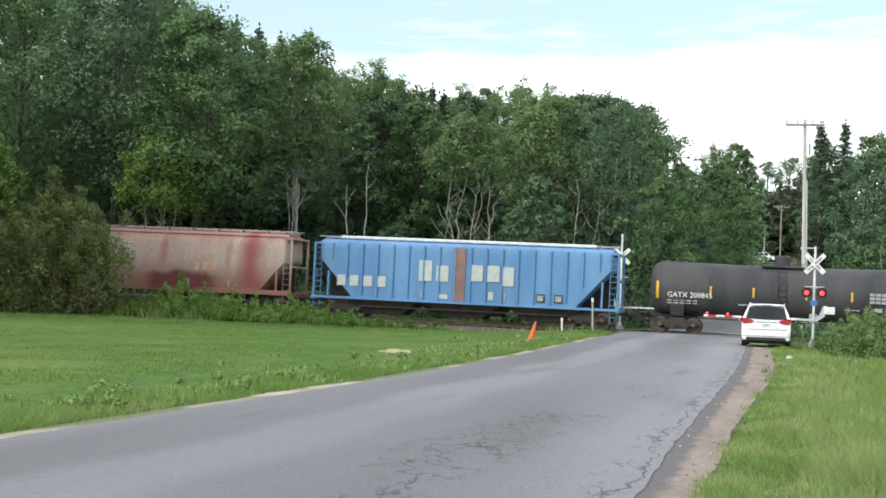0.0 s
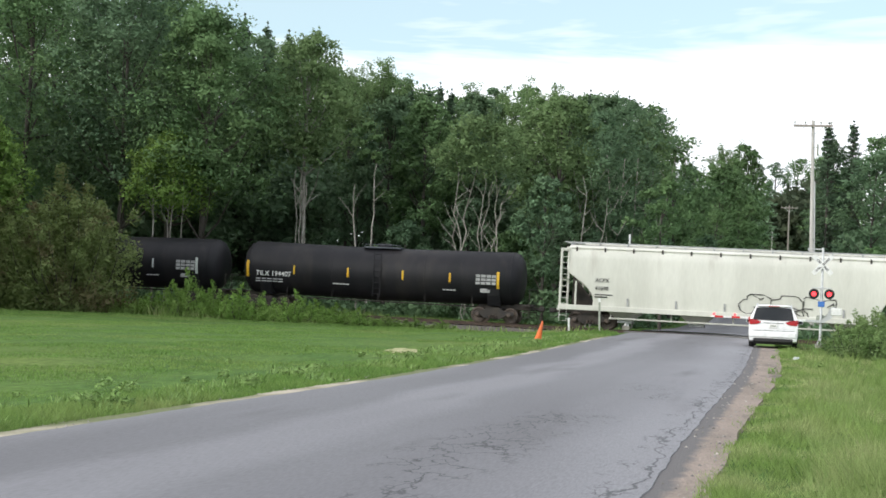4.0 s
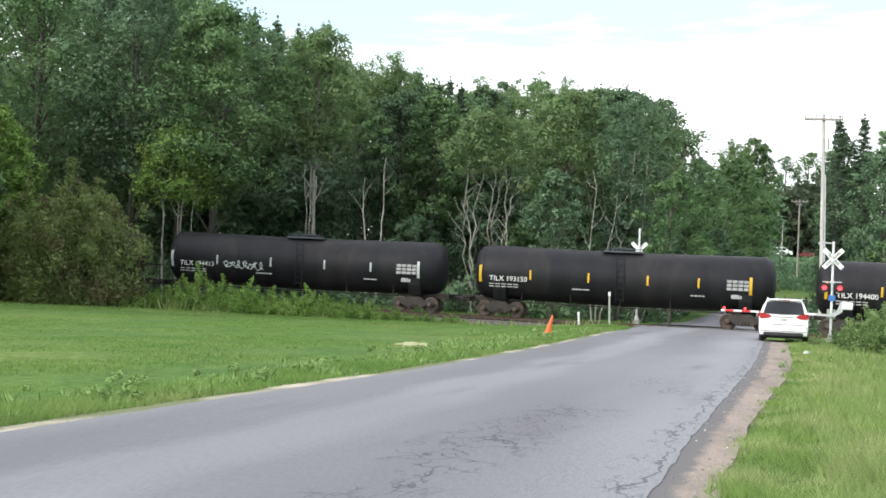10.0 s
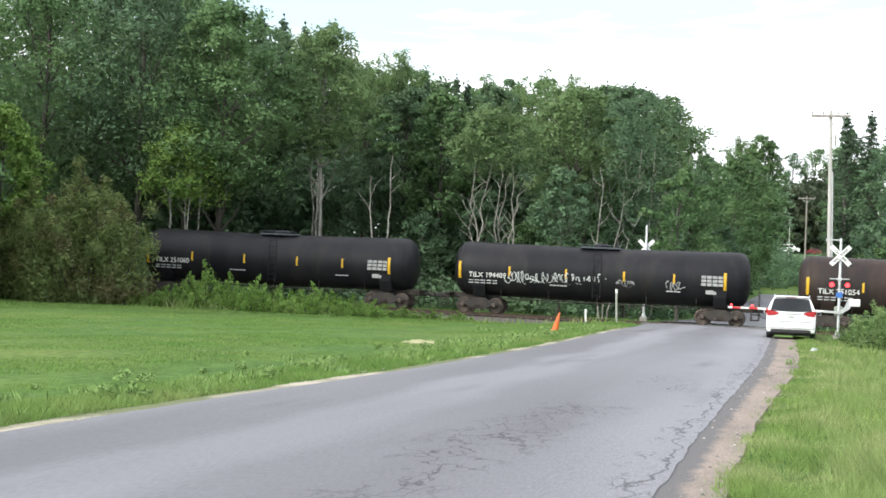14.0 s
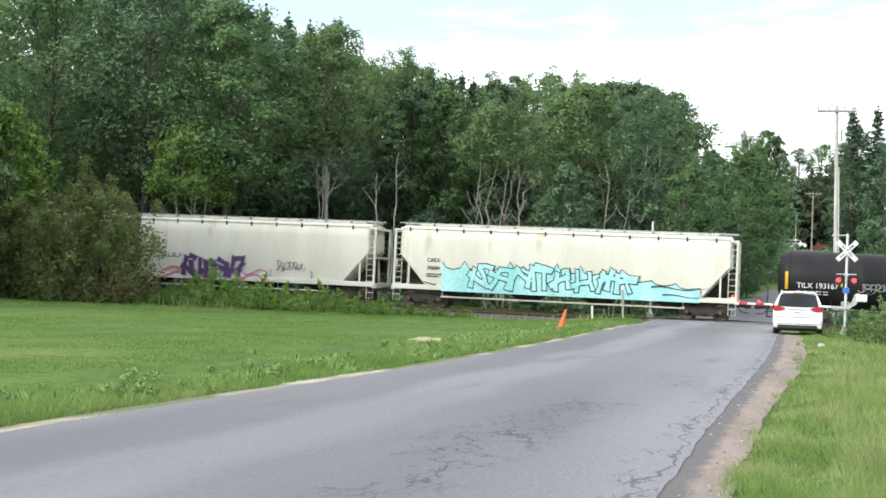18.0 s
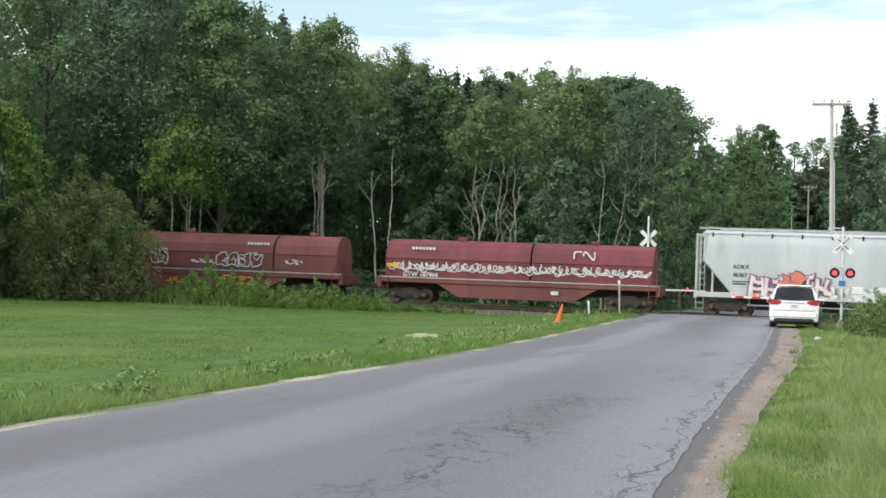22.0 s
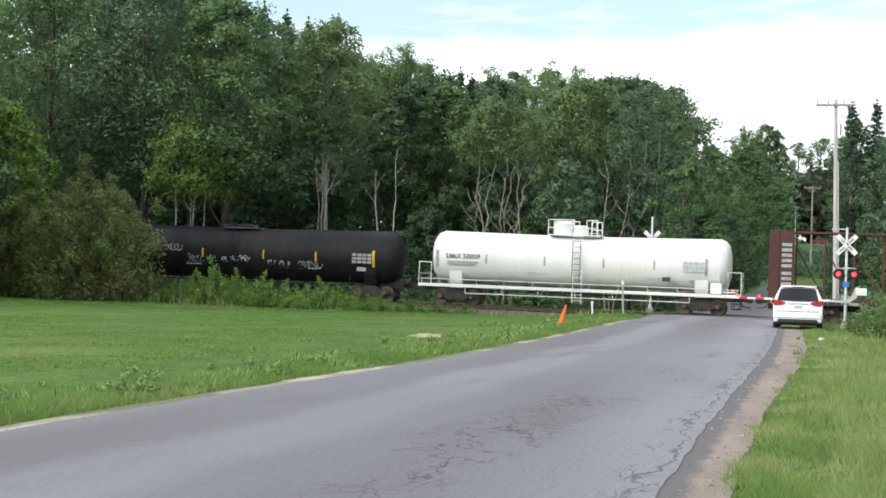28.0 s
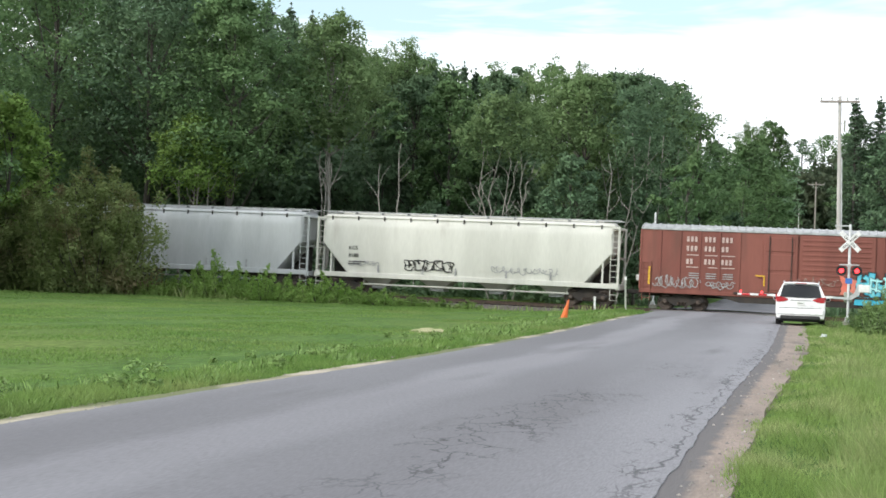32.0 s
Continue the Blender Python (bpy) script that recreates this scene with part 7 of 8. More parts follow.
def coil_car(label, left, right, hood, frame_m, words, splits=(), tags=(), stripes=False, fish=True):
    car = new_car("coil_car", label, left, right, "coil car")
    half = (right - left) / 2
    z0, z1 = 1.42, 3.62
    prof = [(-1.42, z0), (-1.42, 2.55), (-1.30, 3.0), (-1.0, 3.35), (-0.5, 3.56), (0, z1), (0.5, 3.56), (1.0, 3.35), (1.30, 3.0), (1.42, 2.55), (1.42, z0)]
    cuts = [-half + 0.25, *[x for x in splits], half - 0.25]
    for q, (a, b) in enumerate(zip(cuts, cuts[1:])):
        up = 1.07 if len(cuts) == 4 and q == 1 else 1.0
        side = [(y, z0 + (z - z0) * up) for y, z in prof]
        h = part("hood", Mb().loft([[(a + 0.05, y, z) for y, z in side], [(b - 0.05, y, z) for y, z in side]]), hood, car, "", False)
        for x in (a + 0.12, (a + b) / 2, b - 0.12):
            mb = Mb().loft([[(x - 0.04, y * 1.012, z0 + (z - z0) * 1.008) for y, z in side], [(x + 0.04, y * 1.012, z0 + (z - z0) * 1.008) for y, z in side]])
            part("hood_band", mb, hood, h)
        part("lifting_lug", Mb().box((a + b) / 2 - 0.25, (a + b) / 2 + 0.25, -0.25, 0.25, z0 + (z1 - z0) * up - 0.03, z0 + (z1 - z0) * up + 0.2, 0.04), hood, h)
        part("hood_ledge", Mb().box(a + 0.1, b - 0.1, -1.46, 1.46, 2.46, 2.54, 0.02), hood, h)
    part("deck_sill", Mb().box(-half, half, -HALF, HALF, 1.14, 1.44, 0.03), frame_m, car)
    part("sill_lip", Mb().box(-half, half, -HALF - 0.03, -HALF + 0.05, 1.40, 1.47, 0.01), M_GALV if fish else frame_m, car)
    if fish:
        belly = [(-half + 3.2, 1.2), (half - 3.2, 1.2), (half - 4.6, 0.42), (-half + 4.6, 0.42)]
        part("belly", Mb().loft([[(x, y, z) for x, z in belly] for y in (-HALF + 0.08, HALF - 0.08)]), frame_m, car)
    else:
        part("belly", Mb().box(-half + 3.2, half - 3.2, -HALF + 0.15, HALF - 0.15, 0.82, 1.16, 0.03), M_DARK, car)
    for s in (-1, 1):
        part("end_sill", Mb().box(s * half - 0.12, s * half + 0.12, -HALF, HALF, 0.85, 1.5, 0.02), frame_m, car)
        ladder(car, s * (half - 0.3), -HALF - 0.04, 0.4, 2.1, frame_m, 0.42, name="end_ladder")
    if stripes:
        for k in range(7):
            x = -half + 0.7 + (2 * half - 1.4) * k / 6
            w = 0.6 if k in (0, 6) else 0.28
            part("reflector", Mb().box(x - w, x + w, -HALF - 0.02, -HALF + 0.01, 1.46 if k in (0, 6) else 1.18, 1.6 if k in (0, 6) else 1.28), M_YEL, car)
    else:
        part("reflector", Mb().box(-half + 0.4, -half + 1.1, -1.5, -1.43, 2.0, 2.2), M_YEL, car)
    if words:
        lettered(car, words, -half + 1.35, 1.50 if fish else 1.19, 0.36 if fish else 0.33, M_WHT, y=-HALF - 0.04 if not fish else -1.47, bold=0.008)
    for t in tags:
        kind, a, b, c, d, m, seed = t
        if kind == "s":
            scribble(car, a, b, c, d, m, seed, y=-1.475 if c > 1.46 else -HALF - 0.03, n=int(22 * (b - a)) + 6, ink=0.028)
        elif kind == "g":
            graffiti(car, a, b, c, d, None, m, seed, y=-1.475 if c > 1.46 else -HALF - 0.03, letters=max(2, int((b - a) / 0.7)), ink=0.03)
        else:
            bars(car, [(a, b, c, d)], m, y=-1.49 if c > 1.46 else -HALF - 0.04)
    running_gear(car, 2 * half + 0.5, 1.9)
    part("centre_sill", Mb().box(-half - 0.1, half + 0.1, -0.25, 0.25, 0.72, 1.14, 0.02), M_DARK, car)
    return car


def centrebeam_car(label, left, right):
    car = new_car("centrebeam_flatcar", label, left, right, "flatcar")
    half = (right - left) / 2
    top = 4.72
    part("deck", Mb().box(-half, half, -HALF, HALF, 0.92, 1.16, 0.02), M_BEAMRED, car)
    part("side_sill", Mb().box(-half, half, -HALF - 0.02, -HALF + 0.1, 0.80, 1.0, 0.02), M_DARK, car)
    part("top_chord", Mb().box(-half + 0.3, half - 0.3, -0.42, 0.42, top - 0.12, top, 0.02), M_BEAMRED, car)
    for s in (-1, 1):
        x0, x1 = sorted((s * half, s * (half - 0.55)))
        bh = part("bulkhead", Mb().box(x0, x1, -HALF, HALF, 1.1, top, 0.03), M_BEAMRED, car)
        part("bulkhead_panel", Mb().box(*sorted((s * (half - 0.55), s * (half - 1.3))), -HALF, -HALF + 0.12, 1.1, top - 0.1, 0.02), M_BEAMRED, car)
        for k in range(4):
            z = 1.45 + 0.8 * k
            part("end_rib", Mb().box(*sorted((s * half, s * (half + 0.07))), -HALF + 0.05, HALF - 0.05, z, z + 0.2, 0.03), M_BEAMRED, bh)
        for k in range(9):
            z = 1.5 + 0.28 * k + (0.12 if k > 3 else 0)
            bars(car, [(s * (half - 0.92) - 0.26, s * (half - 0.92) + 0.26, z, z + 0.17)], M_GRYL, y=-HALF - 0.012, name="stencil_block")
        part("reflector", Mb().box(s * (half - 0.95) - 0.3, s * (half - 0.95) + 0.3, -HALF - 0.045, -HALF - 0.02, 0.86, 0.98), M_YEL, car)
    # one truss of posts and diagonals down the middle
    n = 14
    xs = [-half + 1.4 + (2 * half - 2.8) * k / n for k in range(n + 1)]
    for k, x in enumerate(xs):
        part("post", Mb().box(x - 0.05, x + 0.05, -0.12, 0.12, 1.14, top - 0.1, 0.01), M_BEAMRED, car)
    for k in range(n):
        if k % 4 == 3:
            continue
        a, b = xs[k], xs[k + 1]
        if k < n // 2:
            a, b = b, a
        part("diagonal", Mb().tube([(a, 0, 1.16), (b, 0, 3.9)], 0.042, 5), M_BEAMRED, car)
    for k in range(10):
        x = -half + 2.2 + (2 * half - 4.4) * k / 9
        if k % 3 == 0:
            part("reflector", Mb().box(x - 0.35, x + 0.35, -HALF - 0.045, -HALF - 0.02, 0.86, 0.98), M_YEL, car)
        else:
            bars(car, [(x - 0.3, x + 0.3, 0.86, 1.0)], M_GRYL, y=-HALF - 0.03)
        part("winch", Mb().turned([(-HALF - 0.08, 0.09), (-HALF + 0.02, 0.09)], 8, "y", (x + 0.9, 0, 0.84)), M_DARK, car)
    part("centre_sill", Mb().box(-half, half, -0.3, 0.3, 0.5, 0.95, 0.02), M_DARK, car)
    running_gear(car, 2 * half - 0.1, 2.4)
    return car


def white_tank(label, left, right):
    car = tank_car(label, left + 0.55, right - 0.55, None, M_TANKW, M_GRYL, 2.9, 1.28, dome=True)
    half = (right - left) / 2
    lettered(car, "DBLX 335039", -half + 1.55, 2.62, 0.34, M_BLK, y=-1.49, bold=0.004)
    bars(car, [(-half + 1.6, -half + 3.4, 2.38, 2.45), (-half + 1.6, -half + 3.2, 2.26, 2.32)], M_GRYL, y=-1.47)
    part("side_sill", Mb().box(-half, half, -HALF, -HALF + 0.12, 0.98, 1.16, 0.02).box(-half, half, HALF - 0.12, HALF, 0.98, 1.16, 0.02), M_TANKW, car)
    mb = Mb().tube([(-half + 0.1, -HALF, 1.42), (half - 0.1, -HALF, 1.42)], 0.02, 5)
    for k in range(12):
        x = -half + 0.2 + (2 * half - 0.4) * k / 11
        mb.tube([(x, -HALF, 1.12), (x, -HALF, 1.42)], 0.02, 5)
    part("handrail", mb, M_TANKW, car)
    mb = Mb().tube([(-half + 2.7, -HALF + 0.1, 0.66), (half - 2.7, -HALF + 0.1, 0.66)], 0.025, 5)
    for k in range(7):
        x = -half + 2.7 + (2 * half - 5.4) * k / 6
        mb.tube([(x, -HALF + 0.1, 0.66), (x, -HALF + 0.1, 1.0)], 0.02, 5)
    part("lower_rail", mb, M_TANKW, car)
    # railed platform at the dome with its tall ladder
    mb = Mb().box(-1.7, 1.3, -1.0, 1.0, 4.08, 4.14)
    for x0, x1 in ((-1.7, -0.25), (0.45, 1.05)):
        for z in (4.5, 4.95):
            mb.tube([(x0, -0.95, z), (x1, -0.95, z)], 0.028, 5).tube([(x0, 0.95, z), (x1, 0.95, z)], 0.028, 5)
        for x in (x0, (x0 + x1) / 2, x1):
            for y in (-0.95, 0.95):
                mb.tube([(x, y, 4.1), (x, y, 4.95)], 0.028, 5)
    part("dome_platform", mb, M_TANKW, car)
    part("dome_housing", Mb().turned([(4.1, 0.55), (4.78, 0.55), (4.88, 0.42)], 16, "z", (-0.95, 0, 0)), M_TANKW, car, "", True)
    ladder(car, 0.1, -HALF - 0.03, 0.35, 4.3, M_TANKW, 0.5, name="tall_ladder")
    for s in (-1, 1):
        mb = Mb().tube([(s * half, -1.4, 1.1), (s * half, -1.4, 2.35), (s * half, 1.4, 2.35), (s * half, 1.4, 1.1)], 0.03, 5).tube([(s * half, -1.4, 1.7), (s * half, 1.4, 1.7)], 0.03, 5).tube([(s * half, -1.4, 2.35), (s * (half - 0.7), -1.4, 2.35), (s * (half - 0.7), -1.4, 1.1)], 0.03, 5)
        part("end_rail", mb, M_TANKW, car)
    part("brake_box", Mb().box(half - 1.6, half - 1.0, -HALF - 0.05, -HALF + 0.3, 1.16, 1.75, 0.03), M_TANKW, car)
    part("placard", Mb().box(half - 4.2, half - 3.75, -1.43, -1.38, 1.75, 1.98), M_BLK, car)
    return car


def build_train():
    tank_car("weathered black tank car with a raised manway", -6.04, 8.0, "GATX 209845", M_WORN, dia=2.9, dome=True)
    ribbed_hopper("faded blue ribbed covered hopper with primer patches", -25.08, -7.59)
    c = hopper_car("rust-stained pinkish covered hopper", -45.78, -26.3, M_PINK, 4.58, ("TCMX",), sill=M_PINK)
    bars(c, [(-7.7 + 0.27 * q, -7.5 + 0.27 * q, 2.12, 2.36) for q in range(5)], M_BLK)
    for x0, x1 in ((3.8, 4.05), (4.3, 5.1)):
        bars(c, [(x0, x1, 2.25, 2.72)], M_PALEP, y=-HALF - 0.004, name="primer_patch")
    c = hopper_car("clean white covered hopper with black scrawls", -65.9, -47.0, M_WHITE, 4.6, ("ACFX", "41690"), sill=M_WHITE, cut=(1.5, 1.85), zc=3.05, arc=True)
    graffiti(c, 0.4, 5.2, 1.2, 2.3, None, M_BLK, 61, letters=3, ink=0.022)
    tank_car("black tank car with yellow reflectors", -84.5, -68.0, "TILX 194407", M_BLACK)
    tank_car("black tank car with pale reflectors", -102.4, -85.9, "TILX 194406", M_BLACK, M_PRIMER)
    c = hopper_car("short off-white covered hopper with graffiti", -116.25, -104.2, M_CREAM, 4.5, ("GHPX", "432727"), sill=M_CREAM, cut=(1.35, 1.85), zc=3.05, arc=True)
    graffiti(c, -1.4, 1.9, 1.15, 2.0, M_SPW, M_PURP, 62, letters=5, ink=0.03)
    graffiti(c, 2.2, 3.8, 1.3, 1.9, None, M_BLK, 63, letters=3, ink=0.02)
    tank_car("black tank car with yellow reflectors", -134.6, -118.1, "TILX 194400", M_BLACK, scrawl=((-1.4, -0.2, 2.4, 3.0, 3, M_GRYL), (-4.2, -2.8, 1.8, 2.0, 4, M_GRYL)))
    tank_car("black tank car with yellow reflectors", -153.2, -136.7, "TILX 193150", M_BLACK)
    tank_car("black tank car with white scrawls by its number", -171.7, -155.0, "TILX 194413", M_BLACK, M_PRIMER, scrawl=((-4.6, -2.2, 1.9, 2.4, 5, M_SPW),))
    tank_car("brownish black tank car with wide yellow reflectors", -190.5, -173.8, "TILX 251054", M_BROWN)
    tank_car("black tank car scrawled with white graffiti", -209.35, -193.0, "TILX 194409", M_BLACK, scrawl=((-5.0, 0.4, 1.7, 2.5, 6, M_SPW), (1.0, 2.0, 1.7, 2.3, 7, M_GRYL), (3.8, 4.6, 1.7, 2.3, 8, M_GRYL)))
    tank_car("black tank car with pale reflectors", -228.3, -211.7, "TILX 251060", M_BLACK)
    tank_car("black tank car with white sprayed figures", -246.5, -230.0, "TILX 193167", M_BLACK, tag=(-0.1, 1.7, 2.2, 3.7, M_SPW, 9), scrawl=((-4.0, -1.0, 1.8, 2.5, 10, M_GRYL), (2.3, 4.2, 1.8, 2.4, 11, M_GRYL), (5.2, 6.6, 1.9, 2.4, 12, M_GRYL)))
    c = hopper_car("cream covered hopper with turquoise graffiti", -267.7, -248.5, M_CREAM, 4.62, ("CAEX", "36684"), sill=M_CREAM)
    sprayed_field(c, -6.7, 7.6, 0.94, 2.75, M_TEAL, M_BLK, 64, 11, tail=0.55)
    wild_piece(c, -5.2, 4.2, 1.15, 2.55, M_TEAL, M_BLK, 65, 8, y=-HALF - 0.075, fat=0.22, ink=0.055)
    ribbon(c, 5.0, 8.0, 1.65, 0.10, M_BLK, 66, y=-HALF - 0.08)
    ribbon(c, 5.6, 8.3, 1.25, 0.08, M_BLK, 67, y=-HALF - 0.08)
    ribbon(c, -7.0, -8.6, 1.35, 0.08, M_BLK, 68, y=-HALF - 0.08)
    c = hopper_car("cream covered hopper with pink and purple graffiti", -286.6, -268.7, M_CREAM, 4.62, ("TILX", "6089"), sill=M_CREAM)
    for k in range(3):
        ribbon(c, -2.6, -5.0 - 0.2 * k, 1.45 - 0.14 * k, 0.22, (M_MAG, M_SPW, M_MAG)[k], 70 + k, y=-HALF - 0.062 - 0.003 * k)
        ribbon(c, 0.6, 2.6 + 0.2 * k, 1.50 - 0.15 * k, 0.22, (M_MAG, M_SPW, M_MAG)[k], 75 + k, y=-HALF - 0.062 - 0.003 * k)
    wild_piece(c, -2.9, 0.9, 1.05, 2.45, M_PURP, M_LILAC, 67, 4, y=-HALF - 0.078, fat=0.34, ink=0.06)
    scribble(c, -4.4, -3.0, 2.15, 2.5, M_BLK, 671, n=34)
    scribble(c, 3.0, 4.6, 1.6, 2.3, M_PURP, 68, n=50)
    c = hopper_car("grey covered hopper with pink and white graffiti", -305.2, -287.4, M_GREY, 4.62, ("AOKX", "46367"), sill=M_PALEG)
    wild_piece(c, -6.1, -1.9, 1.05, 2.35, M_PINKW, M_PURP, 69, 5, fat=0.30, ink=0.05, core=M_SPW)
    wild_piece(c, -4.4, -3.3, 1.35, 2.4, M_CORAL, M_PURP, 73, 1, y=-HALF - 0.13, fat=0.36, ink=0.04)
    wild_piece(c, -1.8, 1.7, 1.02, 1.8, M_SPW, M_GRYL, 70, 5, fat=0.34, ink=0.03)
    scribble(c, 5.2, 6.5, 2.15, 2.45, M_MAG, 74, n=34)
    c = coil_car("maroon coil car with white graffiti band and hood", -322.8, -307.1, M_MAROON, M_RED, "GTW 187966", (0.8,), (("s", -7.2, 7.4, 1.75, 2.4, M_SPW, 81), ("s", -7.0, 7.2, 1.85, 2.3, M_SPW, 82), *(("b", -6.0 + 0.2 * q, -5.86 + 0.2 * q, 3.02, 3.16, M_SPW, 0) for q in range(7)), ("b", 2.0, 2.4, 0.75, 0.95, M_SPW, 0)))
    emblem(c, 3.2, 2.74, 0.30, -1.45, M_SPW)
    coil_car("oxide red coil car with white and gold graffiti", -341.2, -325.1, M_RED, M_RED, "GTW 187682", (3.9,), (("g", -3.8, -2.7, 1.7, 2.6, M_SPW, 84), ("g", 0.4, 3.2, 1.7, 2.5, M_SPW, 85), ("s", -1.2, 0.3, 1.8, 2.1, M_SPW, 86), ("s", 4.6, 5.6, 1.9, 2.2, M_SPW, 87), *(("b", 2.3 + 0.2 * q, 2.44 + 0.2 * q, 2.98, 3.12, M_SPW, 0) for q in range(7)), ("s", -3.8, 5.0, 1.5, 1.75, M_HOOD, 88), ("g", 0.6, 2.6, 0.6, 1.15, M_YEL, 89), ("s", -2.6, -1.6, 0.6, 1.0, M_YEL, 90)))
    coil_car("black coil car with grey hoods and yellow reflectors", -357.5, -344.0, M_HOOD, M_DARK, "SNRR 382185", (-3.6, 3.5), (("g", 0.9, 2.9, 1.95, 2.4, M_SPW, 91), ("g", 3.6, 5.4, 1.85, 2.4, M_SPW, 92), ("b", -5.9, -5.3, 1.98, 2.1, M_SPW, 0), ("b", -4.8, -4.6, 1.95, 2.12, M_SPW, 0)), True, False)
    centrebeam_car("empty brown centrebeam flatcar with end bulkheads", -383.4, -359.55)
    white_tank("white tank car with railed dome platform", -402.6, -384.8)
    tank_car("long black tank car with scrawls and yellow reflectors", -423.4, -404.0, "TILX 305044", M_BLACK, dia=3.02, scrawl=((-4.4, -3.4, 2.4, 2.9, 13, M_GRYL), (-3.0, -1.2, 1.7, 2.4, 14, M_GRYL), (-0.8, 0.8, 1.8, 2.4, 15, M_SPW), (1.8, 3.4, 1.6, 2.2, 16, M_SPW), (3.9, 5.2, 1.6, 2.2, 17, M_GRYL)))
    boxcar("oxide brown boxcar with pale emblem and blue graffiti", -444.9, -425.9)
    c = hopper_car("white covered hopper with black scrawls low down", -463.5, -446.0, M_WHITE, 4.62, ("KCS", "8188"), sill=M_WHITE)
    scribble(c, -6.6, -5.0, 1.6, 2.0, M_GRYL, 93)
    graffiti(c, -3.4, -0.6, 1.5, 2.1, None, M_BLK, 94, letters=5, ink=0.03)
    scribble(c, 1.6, 5.4, 1.5, 2.0, M_GRYL, 95, n=90)
    hopper_car("pale grey covered hopper with scrawls low down", -481.8, -463.9, M_PALEG, 4.66, None, sill=M_PALEG)


build_train()


def motions():
    times = [4.0 * k for k in range(9)]
    tilt = math.degrees(math.atan(0.008))
    for car, mid in CARS:
        rows = []
        for t in times:
            x = mid + SPEED * t
            rows.append((t, pose(x, TRACK_Y, rail_z(x), 0, tilt, 0)))
        walk(car, rows)
    # the wheels roll while their car is in sight
    step = 0.045
    for wheels, x, car in WHEELS:
        mid = next(m for c, m in CARS if c is car)
        t0, t1 = max(0.0, (-52.0 - mid) / SPEED), min(32.0, (22.0 - mid) / SPEED)
        if t1 - t0 < step:
            continue
        rows = [(0.0, pose(x, 0, 0.42))] if t0 > 0.1 else []
        for k in range(int((t1 - t0) / step) + 1):
            rows.append((t0 + k * step, pose(x, 0, 0.42, 0, math.degrees(SPEED * k * step / 0.42) % 360, 0)))
        if rows[-1][0] < 31.9:
            rows.append((32.0, rows[-1][1]))
        walk(wheels, rows)

# ---- crossing signals, vans, poles and small things ----
M_SILVER = mat("aluminium_paint", (0.55, 0.56, 0.56), (0.46, 0.47, 0.47), rough=0.45, metal=0.3, scale=4, bump=0.05)
M_SIGN = mat("white_reflective_sheet", (0.78, 0.78, 0.76), (0.70, 0.70, 0.68), rough=0.4, scale=5, bump=0)
M_LAMPBLK = mat("black_signal_hood", (0.012, 0.012, 0.012), (0.025, 0.02, 0.02), rough=0.5, scale=6, bump=0)
M_RED_ON = mat("red_signal_glass", (0.7, 0.03, 0.02), (0.6, 0.02, 0.02), rough=0.3, bump=0, glow=(1.0, 0.05, 0.06), strength=3.2)
M_REDSTR = mat("red_reflective_tape", (0.55, 0.03, 0.03), (0.45, 0.03, 0.03), rough=0.4, bump=0)
M_BLUESIGN = mat("blue_sign", (0.05, 0.15, 0.45), (0.06, 0.18, 0.5), rough=0.4, bump=0)
M_CONCRETE = mat("weathered_concrete", (0.42, 0.40, 0.36), (0.32, 0.31, 0.28), rough=0.9, scale=3)
M_POLE = mat("bleached_pole_wood", (0.57, 0.55, 0.525), (0.46, 0.44, 0.415), rough=0.85, scale=1.5, stretch=(3, 3, 0.2), bump=0.3)
M_POLE_D = mat("brown_pole_wood", (0.33, 0.30, 0.27), (0.25, 0.22, 0.20), rough=0.85, scale=1.5, stretch=(3, 3, 0.2), bump=0.3)
M_WIRE = mat("black_cable", (0.02, 0.02, 0.02), (0.03, 0.03, 0.03), rough=0.6, bump=0)
M_CAR = mat("white_car_paint", (0.80, 0.80, 0.80), (0.77, 0.77, 0.78), rough=0.22, scale=1, fine=4, bump=0, spec=0.6)
M_CARRED = mat("red_car_paint", (0.17, 0.02, 0.02), (0.14, 0.02, 0.02), rough=0.25, scale=1, bump=0)
M_GLASS = mat("tinted_glass", (0.012, 0.014, 0.016), (0.02, 0.022, 0.024), rough=0.08, scale=1, bump=0, spec=0.4)
M_TAIL = mat("red_lamp_lens", (0.40, 0.015, 0.02), (0.32, 0.01, 0.015), rough=0.15, bump=0, spec=0.6)
M_TYRE = mat("black_rubber", (0.018, 0.018, 0.018), (0.03, 0.03, 0.03), rough=0.85, scale=8)
M_TRIM = mat("black_plastic_trim", (0.022, 0.022, 0.023), (0.032, 0.032, 0.032), rough=0.55, scale=8, bump=0.05)
M_ORANGE = mat("orange_plastic", (0.75, 0.16, 0.03), (0.62, 0.15, 0.05), rough=0.5, scale=5)
M_MARK = mat("grey_marker_plastic", (0.34, 0.36, 0.30), (0.28, 0.30, 0.26), rough=0.6, scale=4)


